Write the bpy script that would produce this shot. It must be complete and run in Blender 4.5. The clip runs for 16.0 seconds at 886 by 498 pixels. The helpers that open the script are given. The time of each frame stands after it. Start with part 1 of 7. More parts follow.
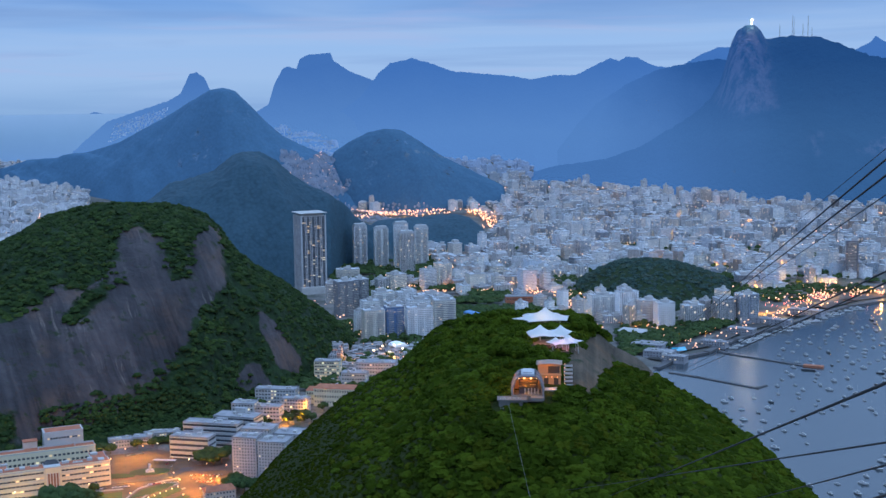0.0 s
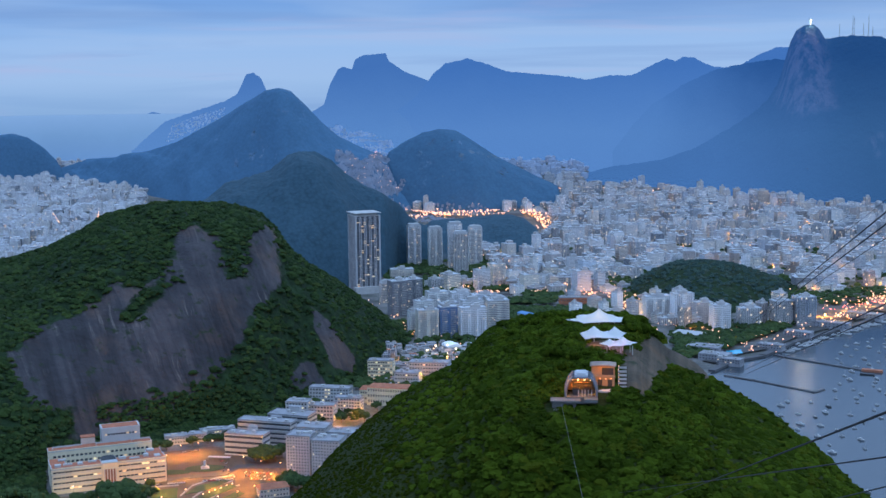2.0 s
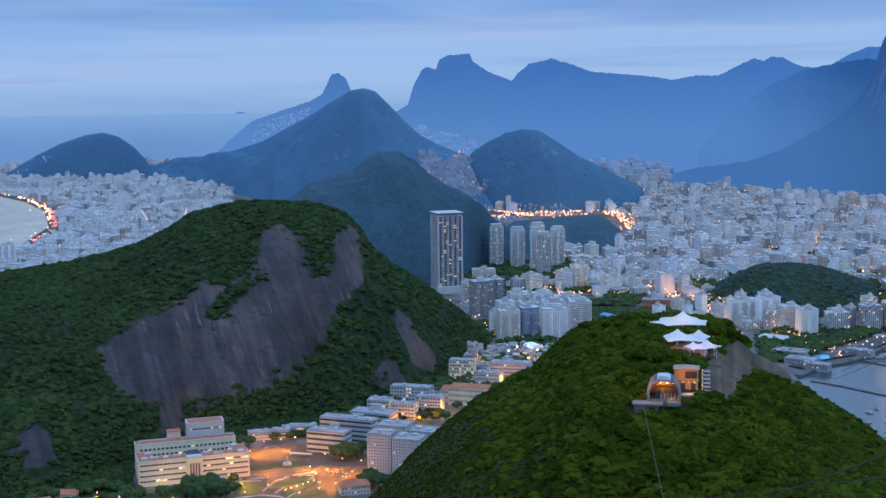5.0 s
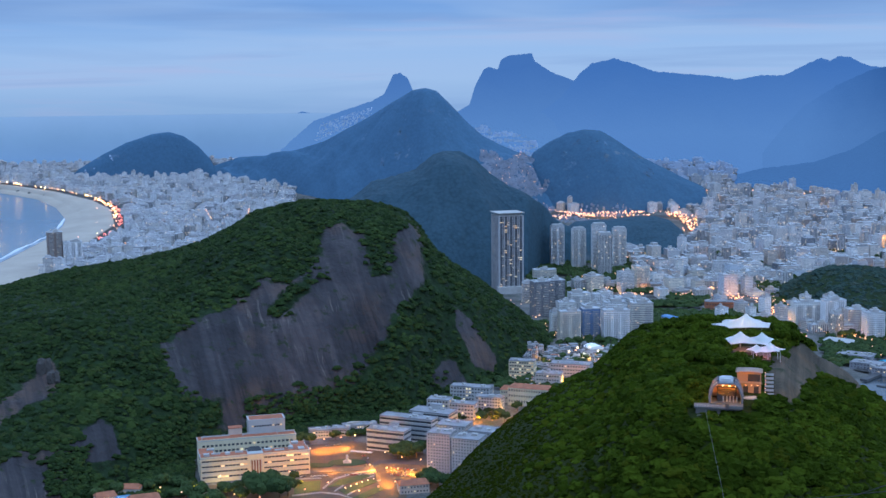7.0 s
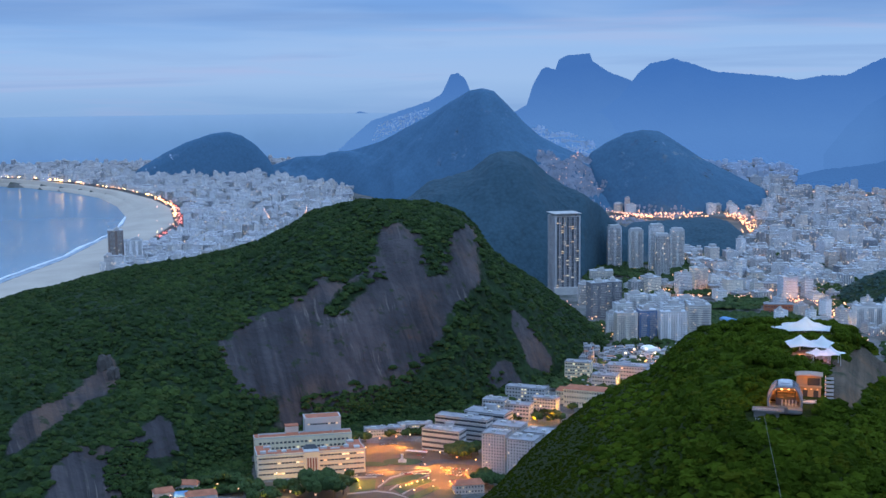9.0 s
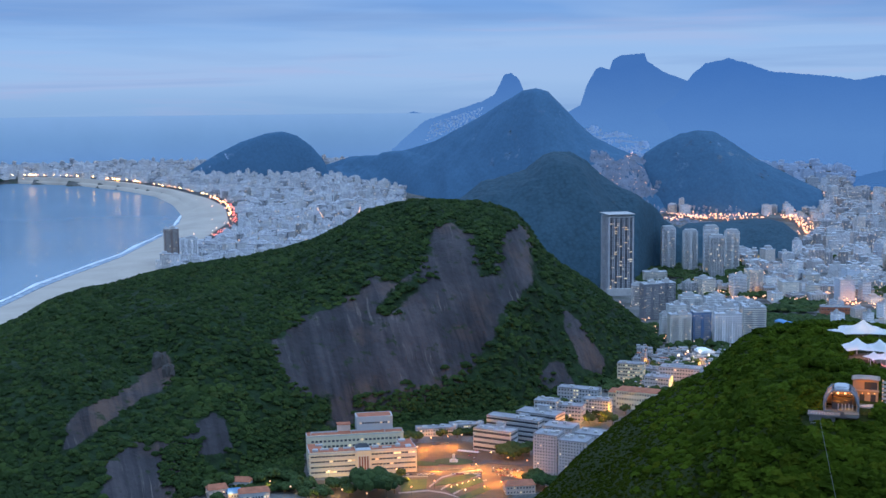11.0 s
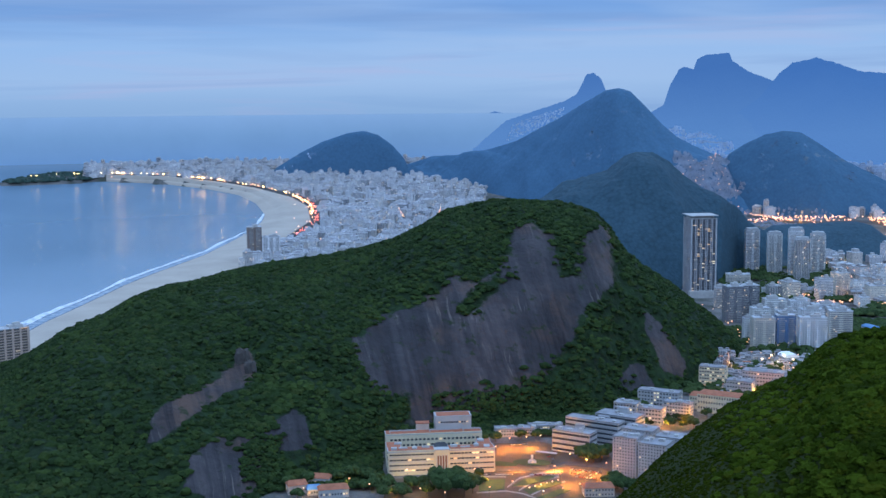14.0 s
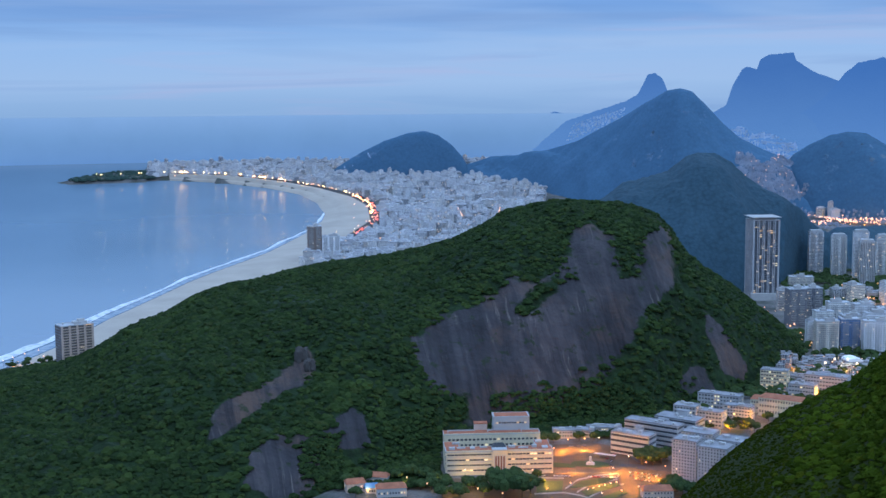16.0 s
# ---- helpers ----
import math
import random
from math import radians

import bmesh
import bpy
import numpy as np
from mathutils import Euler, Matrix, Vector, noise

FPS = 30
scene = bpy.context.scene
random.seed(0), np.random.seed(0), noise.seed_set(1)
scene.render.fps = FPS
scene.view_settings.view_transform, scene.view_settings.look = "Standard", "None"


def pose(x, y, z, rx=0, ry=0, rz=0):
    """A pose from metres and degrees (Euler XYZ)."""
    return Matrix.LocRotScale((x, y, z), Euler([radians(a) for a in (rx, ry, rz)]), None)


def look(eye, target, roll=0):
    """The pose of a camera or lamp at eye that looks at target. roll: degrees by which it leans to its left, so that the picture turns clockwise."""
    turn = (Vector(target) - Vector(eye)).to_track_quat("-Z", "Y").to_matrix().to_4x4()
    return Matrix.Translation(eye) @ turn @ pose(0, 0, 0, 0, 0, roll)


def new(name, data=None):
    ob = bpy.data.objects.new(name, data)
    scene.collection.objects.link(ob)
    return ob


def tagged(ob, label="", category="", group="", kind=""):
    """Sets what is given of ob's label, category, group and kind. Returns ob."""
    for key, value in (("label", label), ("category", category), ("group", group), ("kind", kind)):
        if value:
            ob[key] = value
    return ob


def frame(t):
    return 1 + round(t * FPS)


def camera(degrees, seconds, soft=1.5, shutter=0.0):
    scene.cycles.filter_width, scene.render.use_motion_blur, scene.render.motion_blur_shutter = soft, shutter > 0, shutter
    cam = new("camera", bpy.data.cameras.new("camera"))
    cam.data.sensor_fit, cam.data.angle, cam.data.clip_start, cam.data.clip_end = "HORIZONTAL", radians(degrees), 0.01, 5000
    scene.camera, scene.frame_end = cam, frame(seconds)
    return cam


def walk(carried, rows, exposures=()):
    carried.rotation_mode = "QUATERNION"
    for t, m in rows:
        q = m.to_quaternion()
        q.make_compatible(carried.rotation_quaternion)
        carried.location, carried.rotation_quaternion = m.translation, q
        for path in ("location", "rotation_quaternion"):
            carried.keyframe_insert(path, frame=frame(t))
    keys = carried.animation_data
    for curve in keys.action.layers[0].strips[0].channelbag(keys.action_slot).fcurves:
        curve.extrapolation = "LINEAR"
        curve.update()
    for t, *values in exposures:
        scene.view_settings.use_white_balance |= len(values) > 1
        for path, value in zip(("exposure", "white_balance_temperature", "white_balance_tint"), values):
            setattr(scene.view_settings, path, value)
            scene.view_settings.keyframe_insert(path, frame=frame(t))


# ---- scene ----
# Dusk over a bay city seen from a summit lookout. Plan: x right, y ahead, z up, metres; the lookout stands over the origin.
EYE = 396.0
cam = camera(39.25, 16.0, soft=1.5)
ROWS = [  # seconds, bearing to the left, tilt, lean
    (0.0, 0.000, -7.022, -0.733),
    (0.5, 0.607, -7.011, -0.724),
    (1.0, 1.216, -6.997, -0.715),
    (1.5, 1.856, -6.991, -0.706),
    (2.0, 2.504, -6.977, -0.697),
    (2.5, 3.074, -6.969, -0.688),
    (3.0, 3.660, -6.963, -0.679),
    (3.5, 4.280, -6.950, -0.671),
    (4.0, 4.943, -6.943, -0.662),
    (6.5, 8.446, -6.898, -0.617),
    (7.0, 9.139, -6.898, -0.608),
    (7.5, 9.762, -6.891, -0.599),
    (8.0, 10.413, -6.882, -0.590),
    (8.5, 11.049, -6.872, -0.581),
    (9.0, 11.752, -6.865, -0.572),
    (11.5, 14.801, -6.835, -0.527),
    (12.0, 15.435, -6.830, -0.518),
    (12.5, 16.035, -6.826, -0.509),
    (13.0, 16.673, -6.820, -0.500),
    (13.5, 17.251, -6.818, -0.491),
    (14.0, 17.913, -6.812, -0.482),
    (14.5, 18.570, -6.805, -0.473),
    (15.0, 19.294, -6.799, -0.464),
    (15.5, 19.952, -6.792, -0.455),
    (16.0, 20.658, -6.785, -0.446),
]


def view_row(yaw, tilt, lean):
    a, e = radians(yaw), radians(tilt)
    eye = Vector((0.0, 0.0, EYE))
    return look(eye, eye + 100 * Vector((-math.sin(a) * math.cos(e), math.cos(a) * math.cos(e), math.sin(e))), lean)


walk(cam, [(t, view_row(a, e, l)) for t, a, e, l in ROWS])

# ---- sky and light ----
world = bpy.data.worlds.new("dusk_sky")
scene.world = world
world.use_nodes = True
wn, wl = world.node_tree.nodes, world.node_tree.links
wn.clear()


def wnode(kind, data_type="", operation=""):
    n = wn.new(kind)
    if data_type:
        n.data_type = data_type
    if operation:
        n.operation = operation
    return n


def sky_world():
    coord = wnode("ShaderNodeTexCoord")
    split = wnode("ShaderNodeSeparateXYZ")
    wl.new(coord.outputs["Generated"], split.inputs[0])
    ramp = wnode("ShaderNodeValToRGB")
    height = wnode("ShaderNodeMapRange")
    height.inputs["From Min"].default_value = -0.02
    height.inputs["From Max"].default_value = 0.4
    wl.new(split.outputs["Z"], height.inputs["Value"])
    wl.new(height.outputs[0], ramp.inputs[0])
    stops = [(0.0, (0.22, 0.40, 0.70)), (0.048, (0.27, 0.46, 0.77)), (0.085, (0.32, 0.52, 0.84)), (0.15, (0.27, 0.49, 0.86)), (0.225, (0.145, 0.345, 0.76)),
             (0.40, (0.32, 0.58, 1.10)), (1.0, (0.80, 1.27, 2.14))]
    el = ramp.color_ramp.elements
    el[0].position, el[0].color = stops[0][0], (*stops[0][1], 1)
    el[1].position, el[1].color = stops[-1][0], (*stops[-1][1], 1)
    for p, c in stops[1:-1]:
        e = el.new(p)
        e.color = (*c, 1)
    # long flat cloud streaks
    def streaks(scale, lo, hi, detail=6, seed=0.0):
        m = wnode("ShaderNodeMapping")
        m.inputs["Scale"].default_value = scale
        m.inputs["Location"].default_value = (seed, seed, seed)
        wl.new(coord.outputs["Generated"], m.inputs["Vector"])
        n = wnode("ShaderNodeTexNoise")
        n.inputs["Scale"].default_value = 1.0
        n.inputs["Detail"].default_value = detail
        n.inputs["Distortion"].default_value = 0.6
        wl.new(m.outputs[0], n.inputs["Vector"])
        r = wnode("ShaderNodeMapRange")
        r.inputs["From Min"].default_value, r.inputs["From Max"].default_value = lo, hi
        wl.new(n.outputs["Fac"], r.inputs["Value"])
        return r.outputs[0]

    def mixed(a, b, fac, amount):
        m = wnode("ShaderNodeMix", data_type="RGBA")
        k = wnode("ShaderNodeMath", operation="MULTIPLY")
        k.inputs[1].default_value = amount
        wl.new(fac, k.inputs[0])
        wl.new(k.outputs[0], m.inputs["Factor"])
        wl.new(a, m.inputs["A"])
        if isinstance(b, tuple):
            m.inputs["B"].default_value = (*b, 1)
        else:
            wl.new(b, m.inputs["B"])
        return m.outputs["Result"]

    c = mixed(ramp.outputs["Color"], (0.34, 0.52, 0.84), streaks((2.2, 2.2, 34), 0.45, 0.75), 0.75)
    c = mixed(c, (0.13, 0.28, 0.62), streaks((2.0, 2.0, 42), 0.48, 0.72, 7, 3.7), 0.65)
    c = mixed(c, (0.45, 0.46, 0.74), streaks((3.4, 3.4, 50), 0.55, 0.80, 4, 9.1), 0.45)
    air = wnode("ShaderNodeTexSky")
    air.sky_type, air.sun_disc = "NISHITA", False
    air.sun_elevation, air.sun_rotation = radians(2.0), radians(200)
    c2 = wnode("ShaderNodeMix", data_type="RGBA")
    c2.inputs["Factor"].default_value = 0.02
    wl.new(c, c2.inputs["A"])
    wl.new(air.outputs[0], c2.inputs["B"])
    bg = wnode("ShaderNodeBackground")
    bg.inputs["Strength"].default_value = SKY_STRENGTH
    wl.new(c2.outputs["Result"], bg.inputs["Color"])
    out = wnode("ShaderNodeOutputWorld")
    wl.new(bg.outputs[0], out.inputs["Surface"])


SKY_STRENGTH = 1.0
sky_world()
sun = new("sun", bpy.data.lights.new("sun", "SUN"))
sun.data.energy, sun.data.angle, sun.data.color = 0.55, radians(40), (0.62, 0.82, 1.0)
sun.matrix_world = look((2600, 300, 3000), (0, 1300, 0))

# ---- materials ----
class Nodes:
    """A small builder for node materials."""

    def __init__(self, name):
        self.m = bpy.data.materials.new(name)
        self.m.use_nodes = True
        self.t = self.m.node_tree
        self.t.nodes.clear()
        self.geo = self.t.nodes.new("ShaderNodeNewGeometry")
        self.pos = self.geo.outputs["Position"]

    def put(self, socket, value):
        if isinstance(value, bpy.types.NodeSocket):
            self.t.links.new(value, socket)
        elif isinstance(value, tuple) and socket.type == "RGBA":
            socket.default_value = (*value[:3], 1)
        else:
            socket.default_value = value

    def scaled(self, vector, scale):
        n = self.t.nodes.new("ShaderNodeMapping")
        self.put(n.inputs["Vector"], vector)
        n.inputs["Scale"].default_value = scale
        return n.outputs[0]

    def noise(self, scale, detail=4.0, rough=0.55, vector=None, distortion=0.0):
        n = self.t.nodes.new("ShaderNodeTexNoise")
        self.put(n.inputs["Vector"], vector or self.pos)
        n.inputs["Scale"].default_value, n.inputs["Detail"].default_value = scale, detail
        n.inputs["Roughness"].default_value, n.inputs["Distortion"].default_value = rough, distortion
        return n.outputs["Fac"]

    def cells(self, scale, vector=None):
        n = self.t.nodes.new("ShaderNodeTexVoronoi")
        self.put(n.inputs["Vector"], vector or self.pos)
        n.inputs["Scale"].default_value = scale
        return n.outputs["Distance"]

    def ramp(self, fac, *stops):
        n = self.t.nodes.new("ShaderNodeValToRGB")
        self.put(n.inputs[0], fac)
        e = n.color_ramp.elements
        e[0].position, e[0].color = stops[0][0], (*stops[0][1], 1)
        e[1].position, e[1].color = stops[-1][0], (*stops[-1][1], 1)
        for p, c in stops[1:-1]:
            e.new(p).color = (*c, 1)
        return n.outputs[0]

    def span(self, value, lo, hi, to_lo=0.0, to_hi=1.0):
        n = self.t.nodes.new("ShaderNodeMapRange")
        self.put(n.inputs["Value"], value)
        for k, v in (("From Min", lo), ("From Max", hi), ("To Min", to_lo), ("To Max", to_hi)):
            n.inputs[k].default_value = v
        return n.outputs[0]

    def mix(self, a, b, fac, blend="MIX"):
        n = self.t.nodes.new("ShaderNodeMix")
        n.data_type, n.blend_type = "RGBA", blend
        self.put(n.inputs["Factor"], fac)
        self.put(n.inputs["A"], a)
        self.put(n.inputs["B"], b)
        return n.outputs["Result"]

    def math(self, op, a, b=0.0):
        n = self.t.nodes.new("ShaderNodeMath")
        n.operation = op
        self.put(n.inputs[0], a)
        self.put(n.inputs[1], b)
        return n.outputs[0]

    def attribute(self, name):
        n = self.t.nodes.new("ShaderNodeAttribute")
        n.attribute_name = name
        return n.outputs["Fac"]

    def bump(self, height, strength=0.5, distance=1.0):
        n = self.t.nodes.new("ShaderNodeBump")
        self.put(n.inputs["Height"], height)
        n.inputs["Strength"].default_value, n.inputs["Distance"].default_value = strength, distance
        return n.outputs[0]

    def random(self, island=False):
        if island:
            return self.geo.outputs["Random Per Island"]
        return self.t.nodes.new("ShaderNodeObjectInfo").outputs["Random"]

    def done(self, color, rough=0.8, normal=None, metal=0.0, emit=None, emit_strength=0.0, spec=0.5):
        b = self.t.nodes.new("ShaderNodeBsdfPrincipled")
        self.put(b.inputs["Base Color"], color)
        self.put(b.inputs["Roughness"], rough)
        self.put(b.inputs["Metallic"], metal)
        self.put(b.inputs["Specular IOR Level"], spec)
        if normal:
            self.put(b.inputs["Normal"], normal)
        if emit is not None:
            self.put(b.inputs["Emission Color"], emit)
            self.put(b.inputs["Emission Strength"], emit_strength)
        o = self.t.nodes.new("ShaderNodeOutputMaterial")
        self.t.links.new(b.outputs[0], o.inputs["Surface"])
        return self.m


def plain(name, color, rough=0.7, spread=0.18, scale=0.6, metal=0.0, bump=0.05):
    """Paint, plaster, metal: one colour, mottled and worn at two scales."""
    n = Nodes(name)
    big, fine = n.noise(scale * 0.12, 3), n.noise(scale * 3, 4)
    k = n.math("ADD", n.math("MULTIPLY", big, 0.65), n.math("MULTIPLY", fine, 0.35))
    lo, hi = tuple(c * (1 - spread) for c in color), tuple(min(1.0, c * (1 + spread)) for c in color)
    return n.done(n.ramp(k, (0.3, lo), (0.7, hi)), rough, n.bump(fine, 0.3, bump), metal)


def glow(name, color, strength):
    n = Nodes(name)
    return n.done((0.8, 0.8, 0.8), 0.5, emit=color, emit_strength=strength)


def window_glass():
    n = Nodes("window_glass")
    return n.done(n.ramp(n.random(), (0.0, (0.020, 0.025, 0.034)), (1.0, (0.055, 0.062, 0.078))), 0.35, spec=0.25)


def leaf_material(name, dark, mid, light, patch=0.02, shine=0.1):
    """Tree crowns: leaf clumps in three greens, crown by crown and in broad patches."""
    n = Nodes(name)
    each, broad, fine = n.random(True), n.noise(patch, 4), n.noise(0.55, 5, 0.75)
    k = n.math("ADD", n.math("MULTIPLY", each, 0.32), n.math("ADD", n.math("MULTIPLY", broad, 0.50), n.math("MULTIPLY", fine, 0.35)))
    green = n.ramp(k, (0.28, dark), (0.58, mid), (0.86, light))
    olive = tuple(v * f for v, f in zip(mid, (1.9, 1.3, 1.2)))  # some crowns are drier
    green = n.mix(green, olive, n.span(n.math("FRACT", n.math("MULTIPLY", each, 17.3)), 0.86, 0.95, 0.0, 0.6))
    return n.done(green, 0.9, n.bump(fine, 0.8, 1.6), spec=shine)


def hill_material(name, forest, rock, forest_scale=0.09, spread=0.5, grain=0.12, lift=5.0, ragged=2.3):
    """Hill ground: forest floor where rock is 0, streaked granite where it is 1."""
    n = Nodes(name)
    edge = n.noise(0.022, 7, 0.7)
    mask = n.span(n.math("ADD", n.attribute("rock"), n.math("MULTIPLY", n.math("SUBTRACT", edge, 0.5), ragged)), 0.40, 0.60)
    clumps = n.cells(forest_scale)
    under = n.noise(3.5 * forest_scale, 5, 0.75)
    leaf = n.ramp(n.math("ADD", n.math("ADD", n.math("MULTIPLY", clumps, 0.35), n.math("MULTIPLY", under, 0.45)), n.math("MULTIPLY", n.noise(0.012, 4), 0.35)),
                  (0.25, tuple((1 + spread) * c for c in forest)), (0.8, tuple((1 - 0.9 * spread) * c for c in forest)))
    slope = n.t.nodes.new("ShaderNodeCombineXYZ")
    n.put(slope.inputs[0], n.math("ADD", n.attribute("across"), n.math("MULTIPLY", n.attribute("down"), 0.38)))
    n.put(slope.inputs[1], n.attribute("down"))
    sway = n.noise(0.02, 3)
    lean = n.t.nodes.new("ShaderNodeCombineXYZ")
    sep = n.t.nodes.new("ShaderNodeSeparateXYZ")
    n.put(sep.inputs[0], slope.outputs[0])
    n.put(lean.inputs[0], n.math("ADD", sep.outputs["X"], n.math("MULTIPLY", sway, 12.0)))
    n.put(lean.inputs[1], sep.outputs["Y"])
    streak = n.noise(1.0, 6, 0.66, n.scaled(lean.outputs[0], (0.050, 0.007, 1.0)), 0.9)
    thin = n.noise(1.0, 4, 0.65, n.scaled(lean.outputs[0], (0.17, 0.020, 1.0)), 0.8)
    stain, patches = n.noise(0.010, 5, 0.6), n.noise(0.013, 5, 0.6)
    stone = n.ramp(n.math("ADD", n.math("MULTIPLY", streak, 0.55), n.math("MULTIPLY", stain, 0.55)),
                   (0.40, tuple(0.50 * c for c in rock)), (0.55, rock), (0.70, (1.9 * rock[0], 1.75 * rock[1], 1.65 * rock[2])))
    stone = n.mix(stone, (4.4 * rock[0], 4.0 * rock[1], 3.3 * rock[2]), n.math("MULTIPLY", n.span(thin, 0.55, 0.70), n.span(patches, 0.50, 0.64, 0.0, 0.8)))
    stone = n.mix(stone, (2.5 * rock[0], 1.65 * rock[1], 1.1 * rock[2]), n.math("MULTIPLY", n.span(n.noise(0.008, 4, 0.6), 0.52, 0.64, 0.0, 0.75), n.span(streak, 0.35, 0.6)))
    stone = n.mix(stone, (0.020, 0.034, 0.014), n.math("MULTIPLY", n.span(n.noise(0.055, 5, 0.65), 0.58, 0.66), 0.8))
    rough_h = n.math("ADD", n.math("MULTIPLY", streak, 0.5), n.noise(grain, 5))
    return n.done(n.mix(leaf, stone, mask), 0.92, n.bump(rough_h, 0.7, lift), spec=0.15)


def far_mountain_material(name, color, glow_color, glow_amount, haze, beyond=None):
    """The far ranges, a plain backdrop; dusk haze is painted on as emission, paler low down."""
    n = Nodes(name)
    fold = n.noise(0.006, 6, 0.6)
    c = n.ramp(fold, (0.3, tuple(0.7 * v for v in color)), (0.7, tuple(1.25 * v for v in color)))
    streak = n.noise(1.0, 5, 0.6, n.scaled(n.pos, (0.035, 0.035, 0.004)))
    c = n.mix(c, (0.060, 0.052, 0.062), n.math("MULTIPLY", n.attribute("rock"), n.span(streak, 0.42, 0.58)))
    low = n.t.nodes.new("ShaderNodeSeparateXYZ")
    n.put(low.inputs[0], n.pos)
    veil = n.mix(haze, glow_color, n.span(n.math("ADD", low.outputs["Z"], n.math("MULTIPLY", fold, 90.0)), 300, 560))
    if beyond:  # more painted haze on the flank that runs back into the valley
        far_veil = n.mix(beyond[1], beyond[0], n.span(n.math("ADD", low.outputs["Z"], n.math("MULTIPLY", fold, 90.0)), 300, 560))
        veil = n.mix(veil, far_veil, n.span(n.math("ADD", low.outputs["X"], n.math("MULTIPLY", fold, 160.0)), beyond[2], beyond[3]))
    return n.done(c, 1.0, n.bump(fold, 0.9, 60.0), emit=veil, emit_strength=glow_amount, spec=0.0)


def facade_material(name, island, palette, lit=0.05, storey=3.1, bay=3.4, ribbons=False, deep=0.9):
    """Rendered apartment walls: window openings storey by storey, a few of them lit, stains below the sills."""
    n = Nodes(name)
    uv = n.t.nodes.new("ShaderNodeUVMap").outputs[0]
    sep = n.t.nodes.new("ShaderNodeSeparateXYZ")
    n.put(sep.inputs[0], uv)
    u, v = n.math("DIVIDE", sep.outputs["X"], bay), n.math("DIVIDE", sep.outputs["Y"], storey)
    fu, fv = n.math("FRACT", u), n.math("FRACT", v)
    rnd = n.random(island)
    r2 = n.math("FRACT", n.math("MULTIPLY", rnd, 7.13))
    r3 = n.math("FRACT", n.math("MULTIPLY", rnd, 23.7))
    wide = n.span(r2, 0.0, 1.0, 0.18, 0.42)
    inside_u = n.math("LESS_THAN", n.math("ABSOLUTE", n.math("SUBTRACT", fu, 0.5)), wide)
    inside_v = n.math("LESS_THAN", n.math("ABSOLUTE", n.math("SUBTRACT", fv, 0.55)), 0.21)
    upright = n.math("GREATER_THAN", r2, 0.72)   # full-height strips
    banded = n.math("LESS_THAN", r2, 0.22)       # ribbon storeys
    if ribbons:
        upright, banded = 0.0, 1.0
    win = n.math("MULTIPLY", n.math("MAXIMUM", inside_u, banded), n.math("MAXIMUM", inside_v, upright))
    cell = n.t.nodes.new("ShaderNodeCombineXYZ")
    n.put(cell.inputs[0], n.math("FLOOR", u))
    n.put(cell.inputs[1], n.math("FLOOR", v))
    n.put(cell.inputs[2], n.math("MULTIPLY", rnd, 91.0))
    white = n.t.nodes.new("ShaderNodeTexWhiteNoise")
    n.put(white.inputs["Vector"], cell.outputs[0])
    on = n.math("MULTIPLY", n.math("GREATER_THAN", white.outputs["Value"], 1 - lit), win)
    wall = n.ramp(r3, *[(i / (len(palette) - 1), c) for i, c in enumerate(palette)])
    dirt = n.noise(0.25, 5, 0.6)
    wall = n.mix(wall, (0.22, 0.21, 0.20), n.span(dirt, 0.45, 0.8, 0.0, 0.2))
    glass = n.ramp(white.outputs["Value"], (0.0, (0.035, 0.045, 0.06)), (0.7, (0.10, 0.12, 0.15)), (1.0, (0.25, 0.25, 0.25)))
    color = n.mix(wall, glass, n.math("MULTIPLY", win, deep))
    warm = n.ramp(n.math("FRACT", n.math("MULTIPLY", white.outputs["Value"], 57.0)), (0.0, (1.0, 0.55, 0.18)), (1.0, (1.0, 0.85, 0.6)))
    return n.done(color, n.span(win, 0, 1, 0.85, 0.3), n.bump(win, -0.6, 0.3), emit=warm, emit_strength=n.math("MULTIPLY", on, 0.9))


